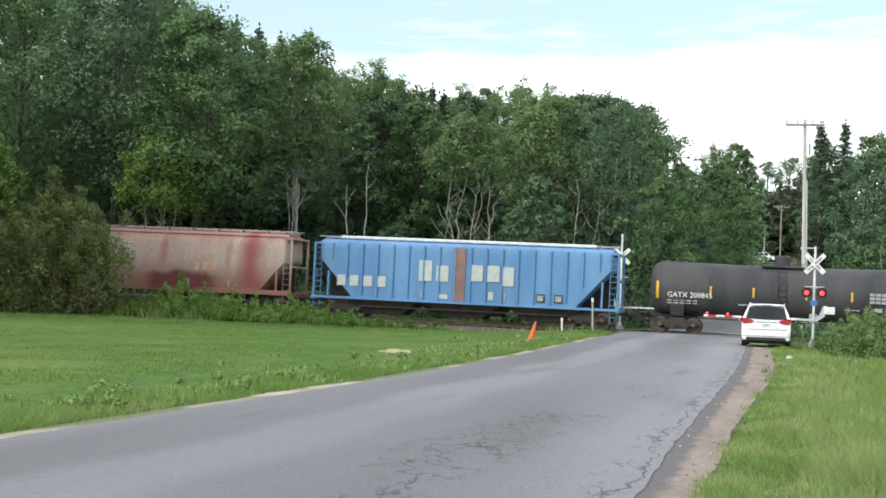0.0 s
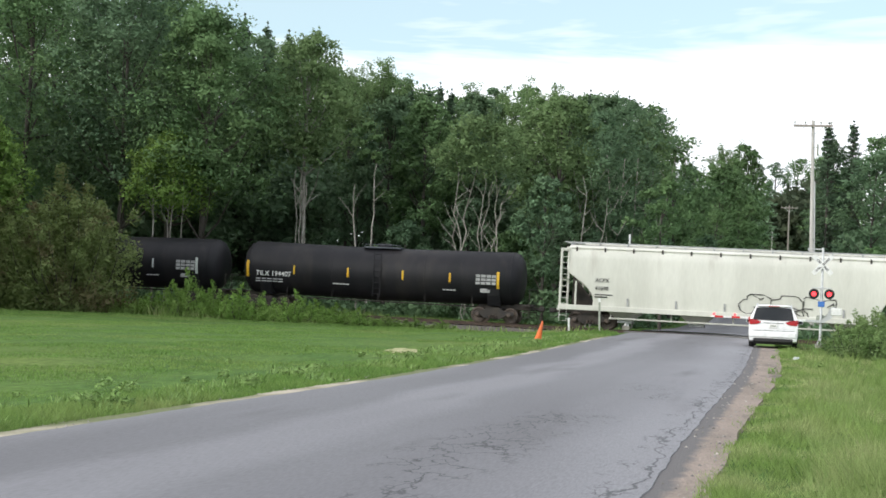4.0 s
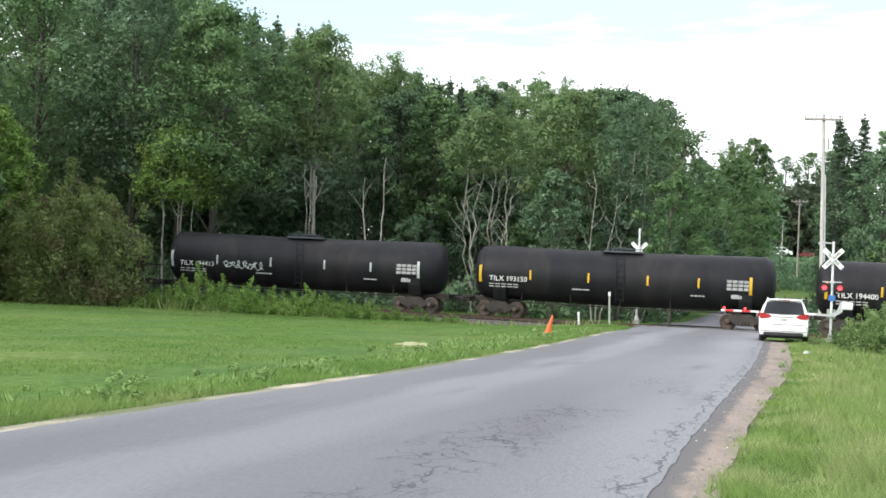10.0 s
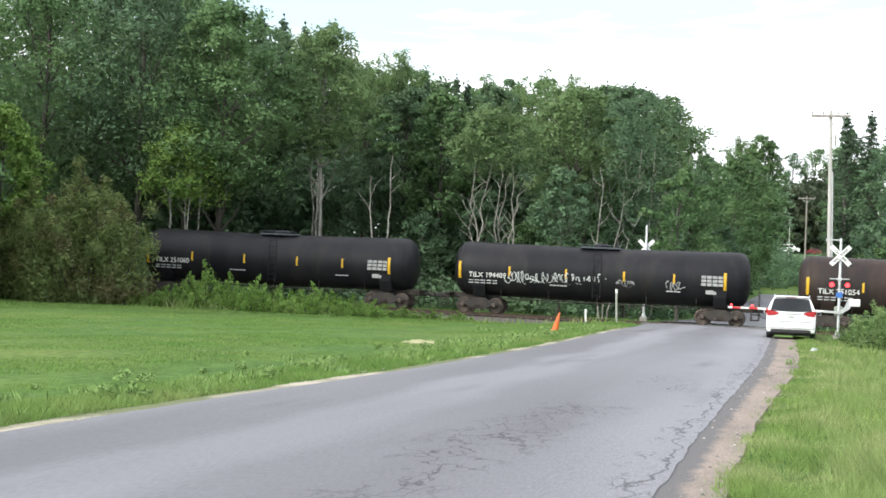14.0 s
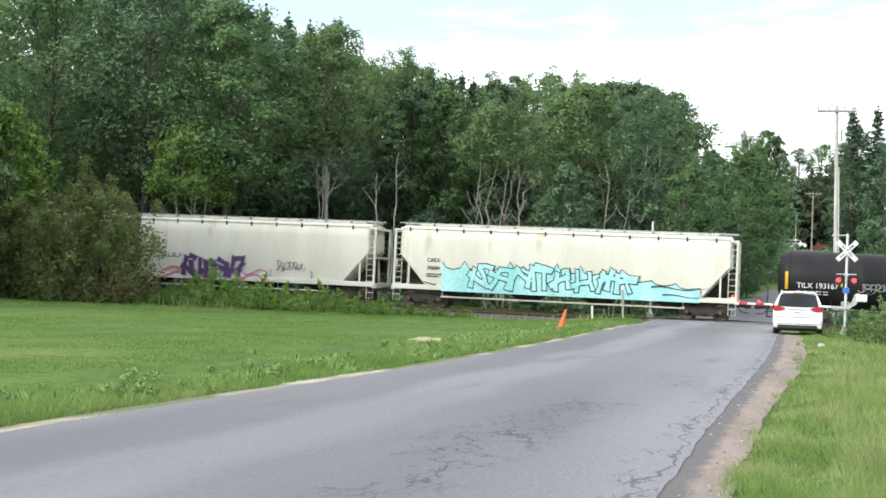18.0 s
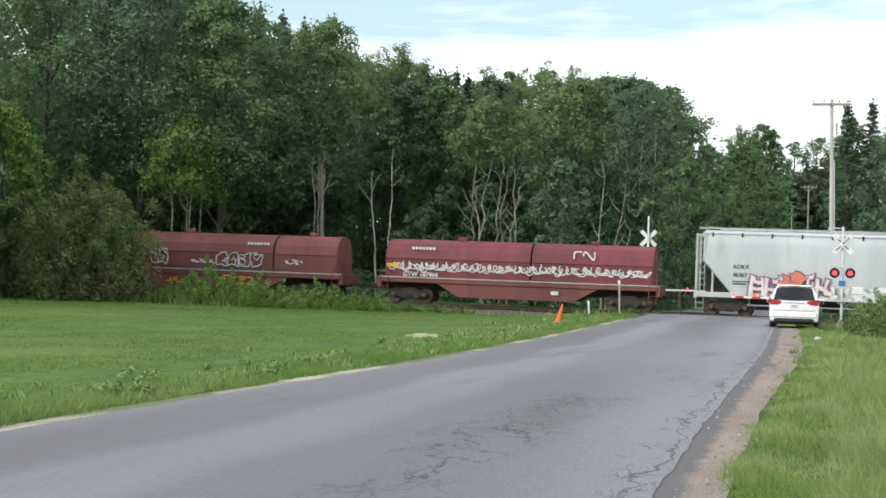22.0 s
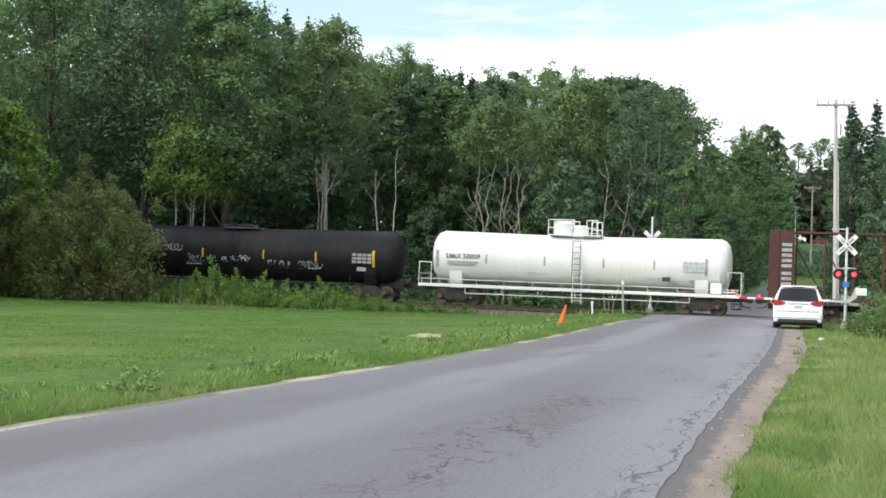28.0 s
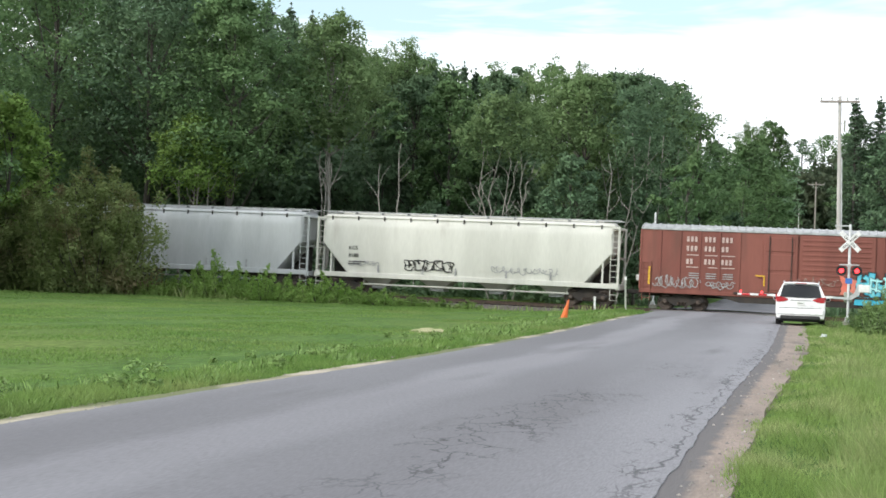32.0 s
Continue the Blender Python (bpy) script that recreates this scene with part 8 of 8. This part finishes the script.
def crossing_signal(m, label, height, buck, arm, lamp_z, bracket=True):
    """Mast with crossbuck, a pair of hooded lamps and a lowered gate arm; faces -y."""
    t = thing("crossing_signal", label, "crossing signal", "signals at the crossing", m)
    part("footing", Mb().box(-0.22, 0.22, -0.22, 0.22, -0.5, 0.10, 0.04), M_CONCRETE, t)
    part("mast", Mb().turned([(0.1, 0.09), (0.3, 0.065), (height, 0.062), (height + 0.04, 0.03)], 12, "z"), M_SILVER, t, "", True)
    part("mast_base", Mb().turned([(0.08, 0.15), (0.14, 0.15), (0.34, 0.09)], 12, "z"), M_SILVER, t, "", True)
    if bracket:
        part("top_bracket", Mb().tube([(0, 0, height - 0.05), (-0.64, 0, height - 0.05)], 0.035, 6).box(-0.70, -0.60, -0.05, 0.05, height - 0.12, height + 0.0), M_SILVER, t)
    cb = part("crossbuck", Mb().box(-0.09, 0.09, -0.11, -0.07, buck - 0.12, buck + 0.12), M_SILVER, t)
    for k, (ang, words, sz) in enumerate(((45, "CROSSING", 0.155), (-45, "RAIL   ROAD", 0.155))):
        blade = part("blade", Mb().box(-0.63, 0.63, -0.010, 0.010, -0.115, 0.115, 0.004), M_SIGN, cb, "white crossbuck blade", at=pose(0, -0.125 - 0.024 * k, buck, 0, ang, 0))
        me = text_mesh(words, sz, M_LAMPBLK, 0.002, 0.004)
        half = max(v.co.x for v in me.vertices) / 2
        part("lettering", me, M_LAMPBLK, t, at=pose(0, -0.14 - 0.024 * k, buck, 0, ang, 0) @ pose(-half, 0, -0.055, 90, 0, 0))
    part("lamp_crossarm", Mb().tube([(-0.46, -0.08, lamp_z + 0.28), (0.46, -0.08, lamp_z + 0.28)], 0.03, 6).box(-0.1, 0.1, -0.1, 0.1, lamp_z + 0.2, lamp_z + 0.34), M_SILVER, t)
    for s in (-1, 1):
        x = 0.36 * s
        lamp = part("flasher", Mb().turned([(-0.16, 0.245), (-0.15, 0.245), (-0.06, 0.21), (0.06, 0.12)], 18, "y", (x, 0, lamp_z)), M_LAMPBLK, t, "round black signal background", True)
        part("lens", Mb().turned([(-0.19, 0.03), (-0.185, 0.08), (-0.165, 0.115)], 18, "y", (x, 0, lamp_z)), M_RED_ON, lamp, "glowing red lens", True)
        hood = Mb()
        arc = [math.pi * (0.05 + 0.9 * k / 10) for k in range(11)]
        hood.loft([[(x + math.cos(a) * 0.17, -0.16, lamp_z + math.sin(a) * 0.17) for a in arc], [(x + math.cos(a) * 0.17, -0.42, lamp_z + math.sin(a) * 0.17) for a in arc], [(x + math.cos(a) * 0.155, -0.42, lamp_z + math.sin(a) * 0.155) for a in arc], [(x + math.cos(a) * 0.155, -0.16, lamp_z + math.sin(a) * 0.155) for a in arc]], caps=False, closed=False)
        part("hood", hood, M_LAMPBLK, lamp)
    part("notice_sign", Mb().box(-0.16, 0.16, -0.10, -0.08, lamp_z - 0.62, lamp_z - 0.36, 0.01), M_BLUESIGN, t, "small blue notice sign")
    # gate machine, counterweights and arm
    part("gate_machine", Mb().box(-0.2, 0.2, 0.05, 0.42, 1.0, 1.5, 0.05), M_MARK, t)
    z = 1.36
    mb = Mb()
    for y in (-0.2, 0.5):
        mb.loft([[(-0.7, yy, z - 0.09), (-0.05, yy, z - 0.11), (0.28, yy, z + 0.10), (0.44, yy, z + 0.52), (0.62, yy, z + 0.56), (0.62, yy, z + 0.40), (0.50, yy, z + 0.02), (0.15, yy, z - 0.22), (-0.7, yy, z - 0.2)][::-1] for yy in (y - 0.03, y + 0.03)])
    part("gate_lever", mb, M_SILVER, t)
    for y in (-0.2, 0.5):
        part("counterweight", Mb().box(0.46, 0.98, y - 0.06, y + 0.06, z + 0.14, z + 0.50, 0.03), M_SIGN, t)
    a = part("gate_arm", Mb().box(-arm, -0.6, -0.12, -0.06, z - 0.19, z - 0.09, 0.01), M_SIGN, t, "lowered white gate arm")
    n = int((arm - 0.6) / 0.8)
    for k in range(n):
        x = -arm + 0.4 + 0.8 * k
        part("red_band", Mb().box(x - 0.2, x + 0.2, -0.125, -0.118, z - 0.187, z - 0.093), M_REDSTR, a)
    for x in (-arm + 0.15, -arm + 1.15, -arm + 2.6):
        part("arm_lamp", Mb().turned([(-0.17, 0.02), (-0.16, 0.06), (-0.02, 0.06)], 12, "y", (x, 0, z - 0.02)), M_RED_ON, a, "glowing red gate lamp", True)
    return t


def crossing():
    crossing_signal(pose(2.42, 70.5, ground_z(2.42, 70.5) + 0.08), "silver crossing signal with crossbuck and lowered gate", 4.72, 3.92, 5.2, 2.52)
    crossing_signal(pose(-8.35, 85.5, ground_z(-8.35, 85.5) + 0.1, 0, 0, 180), "silver crossing signal seen from behind", 5.6, 4.3, 5.0, 2.75, False)


def wheel(parent, x, y, r, w, side):
    ty = part("wheel", Mb().turned([(x - w / 2, r * 0.62), (x - w / 2, r * 0.93), (x - w / 2 + 0.03, r), (x + w / 2 - 0.03, r), (x + w / 2, r * 0.93), (x + w / 2, r * 0.62)], 22, "x", (0, y, r)), M_TYRE, parent, "", True)
    part("rim", Mb().turned([(x + side * w * 0.30, 0.04), (x + side * w * 0.36, r * 0.25), (x + side * w * 0.42, r * 0.62)], 16, "x", (0, y, r)), M_SILVER, ty, "", True)


def minivan(m):
    t = thing("minivan", "white minivan parked on the shoulder with its rear to the camera", "van", "", m)
    st = [(0.0, 0.36, 0.82, 0.94), (0.02, 0.30, 1.02, 0.98), (0.12, 0.26, 1.14, 0.995), (0.22, 0.25, 1.40, 1.0), (0.36, 0.24, 1.68, 1.0), (0.60, 0.24, 1.745, 1.0), (1.2, 0.24, 1.76, 1.0), (2.4, 0.24, 1.755, 1.0), (3.0, 0.24, 1.69, 1.0), (3.5, 0.24, 1.42, 1.0), (3.95, 0.24, 1.12, 0.99), (4.7, 0.26, 0.98, 0.95), (5.02, 0.30, 0.84, 0.86), (5.12, 0.36, 0.66, 0.74)]

    def wide(z):
        return 1.0 - 0.05 * max(0, (0.55 - z) / 0.35) if z < 1.02 else 1.0 - 0.30 * ((z - 1.02) / 0.74) ** 1.35

    rings = []
    for y, lo, hi, w in st:
        pts = []
        for k in range(10):
            z = lo + (hi - lo) * k / 9
            pts.append((wide(z) * w, z))
        c = pts[-1]
        pts += [(c[0] * 0.90, c[1] + 0.025), (c[0] * 0.5, c[1] + 0.035)]
        ring = [(x, y, z) for x, z in pts] + [(-x, y, z) for x, z in pts[::-1]]
        rings.append(ring)
    part("body", Mb().loft(rings), M_CAR, t, "", True)

    def glass(name, pts, parent, mtl, off, label=""):
        a, b, c, d = (Vector(p) for p in pts)
        n = (b - a).cross(c - a).normalized() * off
        mb = Mb().loft([[tuple(p - n * 2) for p in (a, b, c, d)], [tuple(p + n) for p in (a, b, c, d)]])
        return part(name, mb, mtl, parent, label)

    # rear window in the raked tailgate
    mb = Mb()
    low, high = [], []
    for f in range(9):
        x = -0.80 + 1.60 * f / 8
        bow = 0.02 * (x / 0.8) ** 2
        low.append((x * 1.03, 0.035 + bow, 1.15 + 0.03 * (x / 0.8) ** 2))
        high.append((x * 0.88, 0.275 + bow, 1.67 - 0.03 * (x / 0.8) ** 2))
    ins = [(x, y + 0.10, z - 0.02) for x, y, z in low], [(x, y + 0.10, z - 0.02) for x, y, z in high]
    mb.loft([low, high, ins[1], ins[0], low], caps=False, closed=False)
    part("rear_window", mb, M_GLASS, t, "dark tinted rear window")
    part("spoiler", Mb().box(-0.68, 0.68, 0.22, 0.55, 1.70, 1.765, 0.02), M_CAR, t)
    part("brake_lamp", Mb().box(-0.22, 0.22, 0.205, 0.24, 1.715, 1.745), M_TAIL, t)
    for s in (-1, 1):
        outer = [(0.52, -0.03, 1.03, 1.08), (0.66, -0.03, 0.97, 1.13), (0.84, -0.022, 0.95, 1.17), (0.95, 0.0, 0.95, 1.18), (1.006, 0.08, 0.98, 1.18), (1.012, 0.30, 1.06, 1.16), (1.010, 0.42, 1.10, 1.14)]
        mb = Mb().loft([[(s * x, y, a), (s * x, y, b), (s * (x - 0.06), y + 0.16, b), (s * (x - 0.06), y + 0.16, a)] for x, y, a, b in outer])
        part("tail_lamp", mb, M_TAIL, t, "red wraparound tail lamp")
        part("roof_rail", Mb().tube([(s * 0.70, 0.75, 1.76), (s * 0.71, 0.9, 1.82), (s * 0.71, 2.5, 1.82), (s * 0.70, 2.65, 1.74)], 0.02, 6), M_SILVER, t)
        mir = part("mirror", Mb().box(min(s * 1.0, s * 1.2), max(s * 1.0, s * 1.2), 3.28, 3.42, 1.0, 1.16, 0.03), M_CAR, t)
        part("mirror_glass", Mb().box(min(s * 1.03, s * 1.18), max(s * 1.03, s * 1.18), 3.268, 3.279, 1.02, 1.14), M_GLASS, mir)
        for y0, y1 in ((0.55, 1.45), (1.55, 2.35), (2.45, 3.0)):
            za, zb = 1.1, 1.6
            pts = [(s * (wide(za) + 0.004), y0 + 0.06, za), (s * (wide(za) + 0.004), y1, za), (s * (wide(zb) + 0.004), y1 - (0.12 if y1 > 2.9 else 0), zb), (s * (wide(zb) + 0.004), y0 + 0.14, zb)]
            glass("side_window", pts, t, M_GLASS, 0.006 * s)
        for y in (0.95, 4.05):
            wheel(t, s * 0.88, y, 0.345, 0.225, s)
        part("reflector", Mb().box(min(s * 0.62, s * 0.86), max(s * 0.62, s * 0.86), -0.022, 0.02, 0.46, 0.50), M_TAIL, t)
        part("door_seam", Mb().box(min(s * 0.99, s * 1.004), max(s * 0.99, s * 1.004), 1.49, 1.505, 0.4, 1.02), M_TRIM, t)
    part("bumper", Mb().box(-0.95, 0.95, -0.045, 0.3, 0.42, 0.70, 0.05), M_CAR, t)
    part("lower_bumper", Mb().box(-0.80, 0.80, -0.05, 0.3, 0.24, 0.40, 0.04), M_TRIM, t, "black lower bumper trim")
    part("underbody", Mb().box(-0.80, 0.80, 0.25, 4.85, 0.15, 0.34, 0.03), M_TRIM, t, "dark underbody")
    part("tailgate_seam", Mb().box(-0.86, 0.86, -0.018, 0.05, 0.712, 0.724), M_TRIM, t)
    part("chrome_strip", Mb().box(-0.42, 0.42, -0.03, 0.04, 1.03, 1.06, 0.008), M_SILVER, t)
    plate = part("rear_plate", Mb().box(-0.155, 0.155, -0.035, 0.02, 0.84, 0.99, 0.006), M_SIGN, t)
    part("plate_bars", Mb().box(-0.12, 0.12, -0.040, -0.033, 0.89, 0.94), M_MARK, plate)
    part("wiper", Mb().tube([(0.0, 0.07, 1.17), (-0.45, 0.11, 1.24)], 0.012, 5), M_TRIM, t)
    return t


def far_van(m):
    t = thing("parked_van", "white van parked on the hill beyond the crossing", "van", "", m)
    side = [(-2.5, 0.35), (-2.5, 1.75), (-2.3, 1.95), (0.9, 1.98), (1.6, 1.25), (2.4, 1.1), (2.55, 0.7), (2.5, 0.35)]
    part("body", Mb().loft([[(x, -0.95, z) for x, z in side], [(x, 0.95, z) for x, z in side]]), M_CAR, t)
    for x0, x1 in ((-2.2, -1.1), (-0.9, 0.1), (0.2, 1.05)):
        part("side_window", Mb().box(x0, x1, -0.962, -0.945, 1.25, 1.75), M_GLASS, t)
    for x in (-1.6, 1.7):
        for y in (-0.85, 0.85):
            part("wheel", Mb().turned([(y - 0.12, 0.2), (y - 0.12, 0.34), (y + 0.12, 0.34), (y + 0.12, 0.2)], 14, "y", (x, 0, 0.34)), M_TYRE, t)
    return t


def far_car(m):
    t = thing("parked_car", "red car parked beside the van on the hill", "car", "", m)
    side = [(-2.2, 0.35), (-2.25, 0.9), (-1.5, 1.0), (-0.9, 1.42), (0.5, 1.45), (1.2, 1.0), (2.1, 0.88), (2.25, 0.4)]
    part("body", Mb().loft([[(x, -0.88, z) for x, z in side], [(x, 0.88, z) for x, z in side]]), M_CARRED, t)
    part("side_window", Mb().box(-0.85, 0.6, -0.892, -0.875, 1.05, 1.36), M_GLASS, t)
    for x in (-1.4, 1.4):
        for y in (-0.8, 0.8):
            part("wheel", Mb().turned([(y - 0.1, 0.2), (y - 0.1, 0.32), (y + 0.1, 0.32), (y + 0.1, 0.2)], 14, "y", (x, 0, 0.32)), M_TYRE, t)


def utility_pole(m, label, h, r, arm, wood, lamp=False, lean=0.0):
    t = thing("utility_pole", label, "utility pole", "poles along the road", m)
    part("pole", Mb().tube([(0, 0, -0.5), (lean * h * 0.5, 0, h * 0.5), (lean * h, 0, h)], r, 10, r * 0.66), wood, t, "", True)
    xa = lean * h
    cr = part("crossarm", Mb().box(xa - arm / 2, xa + arm / 2, -r - 0.10, -r + 0.02, h - 0.43, h - 0.29, 0.01), M_POLE_D, t)
    for k in (-1, -0.42, 0.42, 1):
        x = xa + k * (arm / 2 - 0.08)
        part("insulator", Mb().turned([(h - 0.30, 0.02), (h - 0.22, 0.02), (h - 0.20, 0.055), (h - 0.12, 0.05), (h - 0.08, 0.02)], 8, "z", (x, -r - 0.04, 0)), M_MARK, cr)
    part("brace", Mb().tube([(xa - arm * 0.28, -r - 0.1, h - 0.40), (xa, -r - 0.05, h - 0.95)], 0.018, 5).tube([(xa + arm * 0.28, -r - 0.1, h - 0.40), (xa, -r - 0.05, h - 0.95)], 0.018, 5), M_SILVER, t)
    if lamp:
        part("conduit", Mb().tube([(r + 0.03, -0.1, 0.2), (lean * h * 0.72 + r - 0.01, -0.1, h * 0.72)], 0.04, 6), M_SILVER, t)
        part("side_bracket", Mb().tube([(lean * h * 0.77, 0, h * 0.765), (lean * h * 0.77 - 0.42, -0.06, h * 0.785)], 0.03, 6).tube([(lean * h * 0.77 - 0.42, -0.06, h * 0.778), (lean * h * 0.77 - 0.42, -0.06, h * 0.797)], 0.05, 8), M_SILVER, t)
        part("transformer_fuse", Mb().turned([(h - 2.2, 0.06), (h - 1.5, 0.06)], 8, "z", (lean * h + 0.32, -0.2, 0)).tube([(lean * h, -0.1, h - 1.7), (lean * h + 0.32, -0.2, h - 1.7)], 0.02, 5), M_MARK, t)
    return t


def wire(a, b, sag, name="overhead_wire"):
    pts = []
    for k in range(17):
        f = k / 16
        pts.append((a[0] + (b[0] - a[0]) * f, a[1] + (b[1] - a[1]) * f, a[2] + (b[2] - a[2]) * f - sag * 4 * f * (1 - f)))
    ob = new(name, Mb().tube(pts, 0.022, 5).mesh(name, M_WIRE))
    tagged(ob, "thin black overhead wire hanging between poles", "wire", "overhead wires")


def build_things():
    crossing()
    minivan(pose(0.18, 60.0, ground_z(0.18, 60) + 0.03, 0, 0, -1.0))
    far_van(pose(-0.1, 330, ground_z(-0.1, 330) + 0.15))
    far_car(pose(5.8, 333, ground_z(5.8, 333) - 0.1, 0, 0, 12))
    utility_pole(pose(2.5, 90, ground_z(2.5, 90)), "tall bleached wooden utility pole beyond the track", 13.64 - ground_z(2.5, 90), 0.155, 2.35, M_POLE, True, -0.020)
    utility_pole(pose(2.2, 203, ground_z(2.2, 203)), "brown wooden utility pole on the hill", 16.9 - ground_z(2.2, 203), 0.15, 2.3, M_POLE_D)
    p = thing("marker_pole", "thin pale pole on the hill", "pole", "", pose(0.0, 240, ground_z(0, 240)))
    part("pole", Mb().tube([(0, 0, -0.3), (0, 0, 15.4 - ground_z(0, 240))], 0.10, 8, 0.07), M_POLE, p)
    wire((9.5, 30, 13.0), (5.0, 135, 15.2), 1.2)
    # leaning cone at the field corner
    c = thing("traffic_cone", "faded orange cone leaning at the meadow corner", "cone", "", pose(-9.1, 56.8, ground_z(-9.1, 56.8) - 0.02, 4, 13, 0))
    part("base", Mb().box(-0.19, 0.19, -0.19, 0.19, 0.0, 0.04, 0.01), M_ORANGE, c)
    part("cone", Mb().turned([(0.03, 0.15), (0.45, 0.085), (0.80, 0.035), (0.82, 0.02)], 16, "z"), M_ORANGE, c, "", True)
    for x, y, h, mtl, lab in ((-10.25, 74.2, 0.95, M_SIGN, "short white marker post beside the ballast"), (-8.5, 73.0, 1.75, M_MARK, "tall flat grey marker post beside the road")):
        q = thing("marker_post", lab, "post", "", pose(x, y, ground_z(x, y), 0, -2, 0))
        part("post", Mb().box(-0.05, 0.05, -0.02, 0.02, -0.2, h, 0.01), mtl, q)
        part("cap", Mb().box(-0.06, 0.06, -0.03, 0.03, h - 0.18, h + 0.02, 0.01), M_SIGN, q)
    r = random.Random(3)
    sc = thing("litter", "pale crumpled scrap lying in the verge grass", "litter", "", pose(0.95, 49, ground_z(0.95, 49) + 0.04))
    part("scrap", Mb().loft([[(math.cos(a) * 0.14 * r.uniform(0.7, 1.2), math.sin(a) * 0.12, 0.0) for a in [k for k in range(6)]], [(math.cos(a) * 0.10, math.sin(a) * 0.10, 0.09 * r.uniform(0.5, 1.2)) for a in [k for k in range(6)]]]), M_PRIMER, sc)


build_things()


motions()
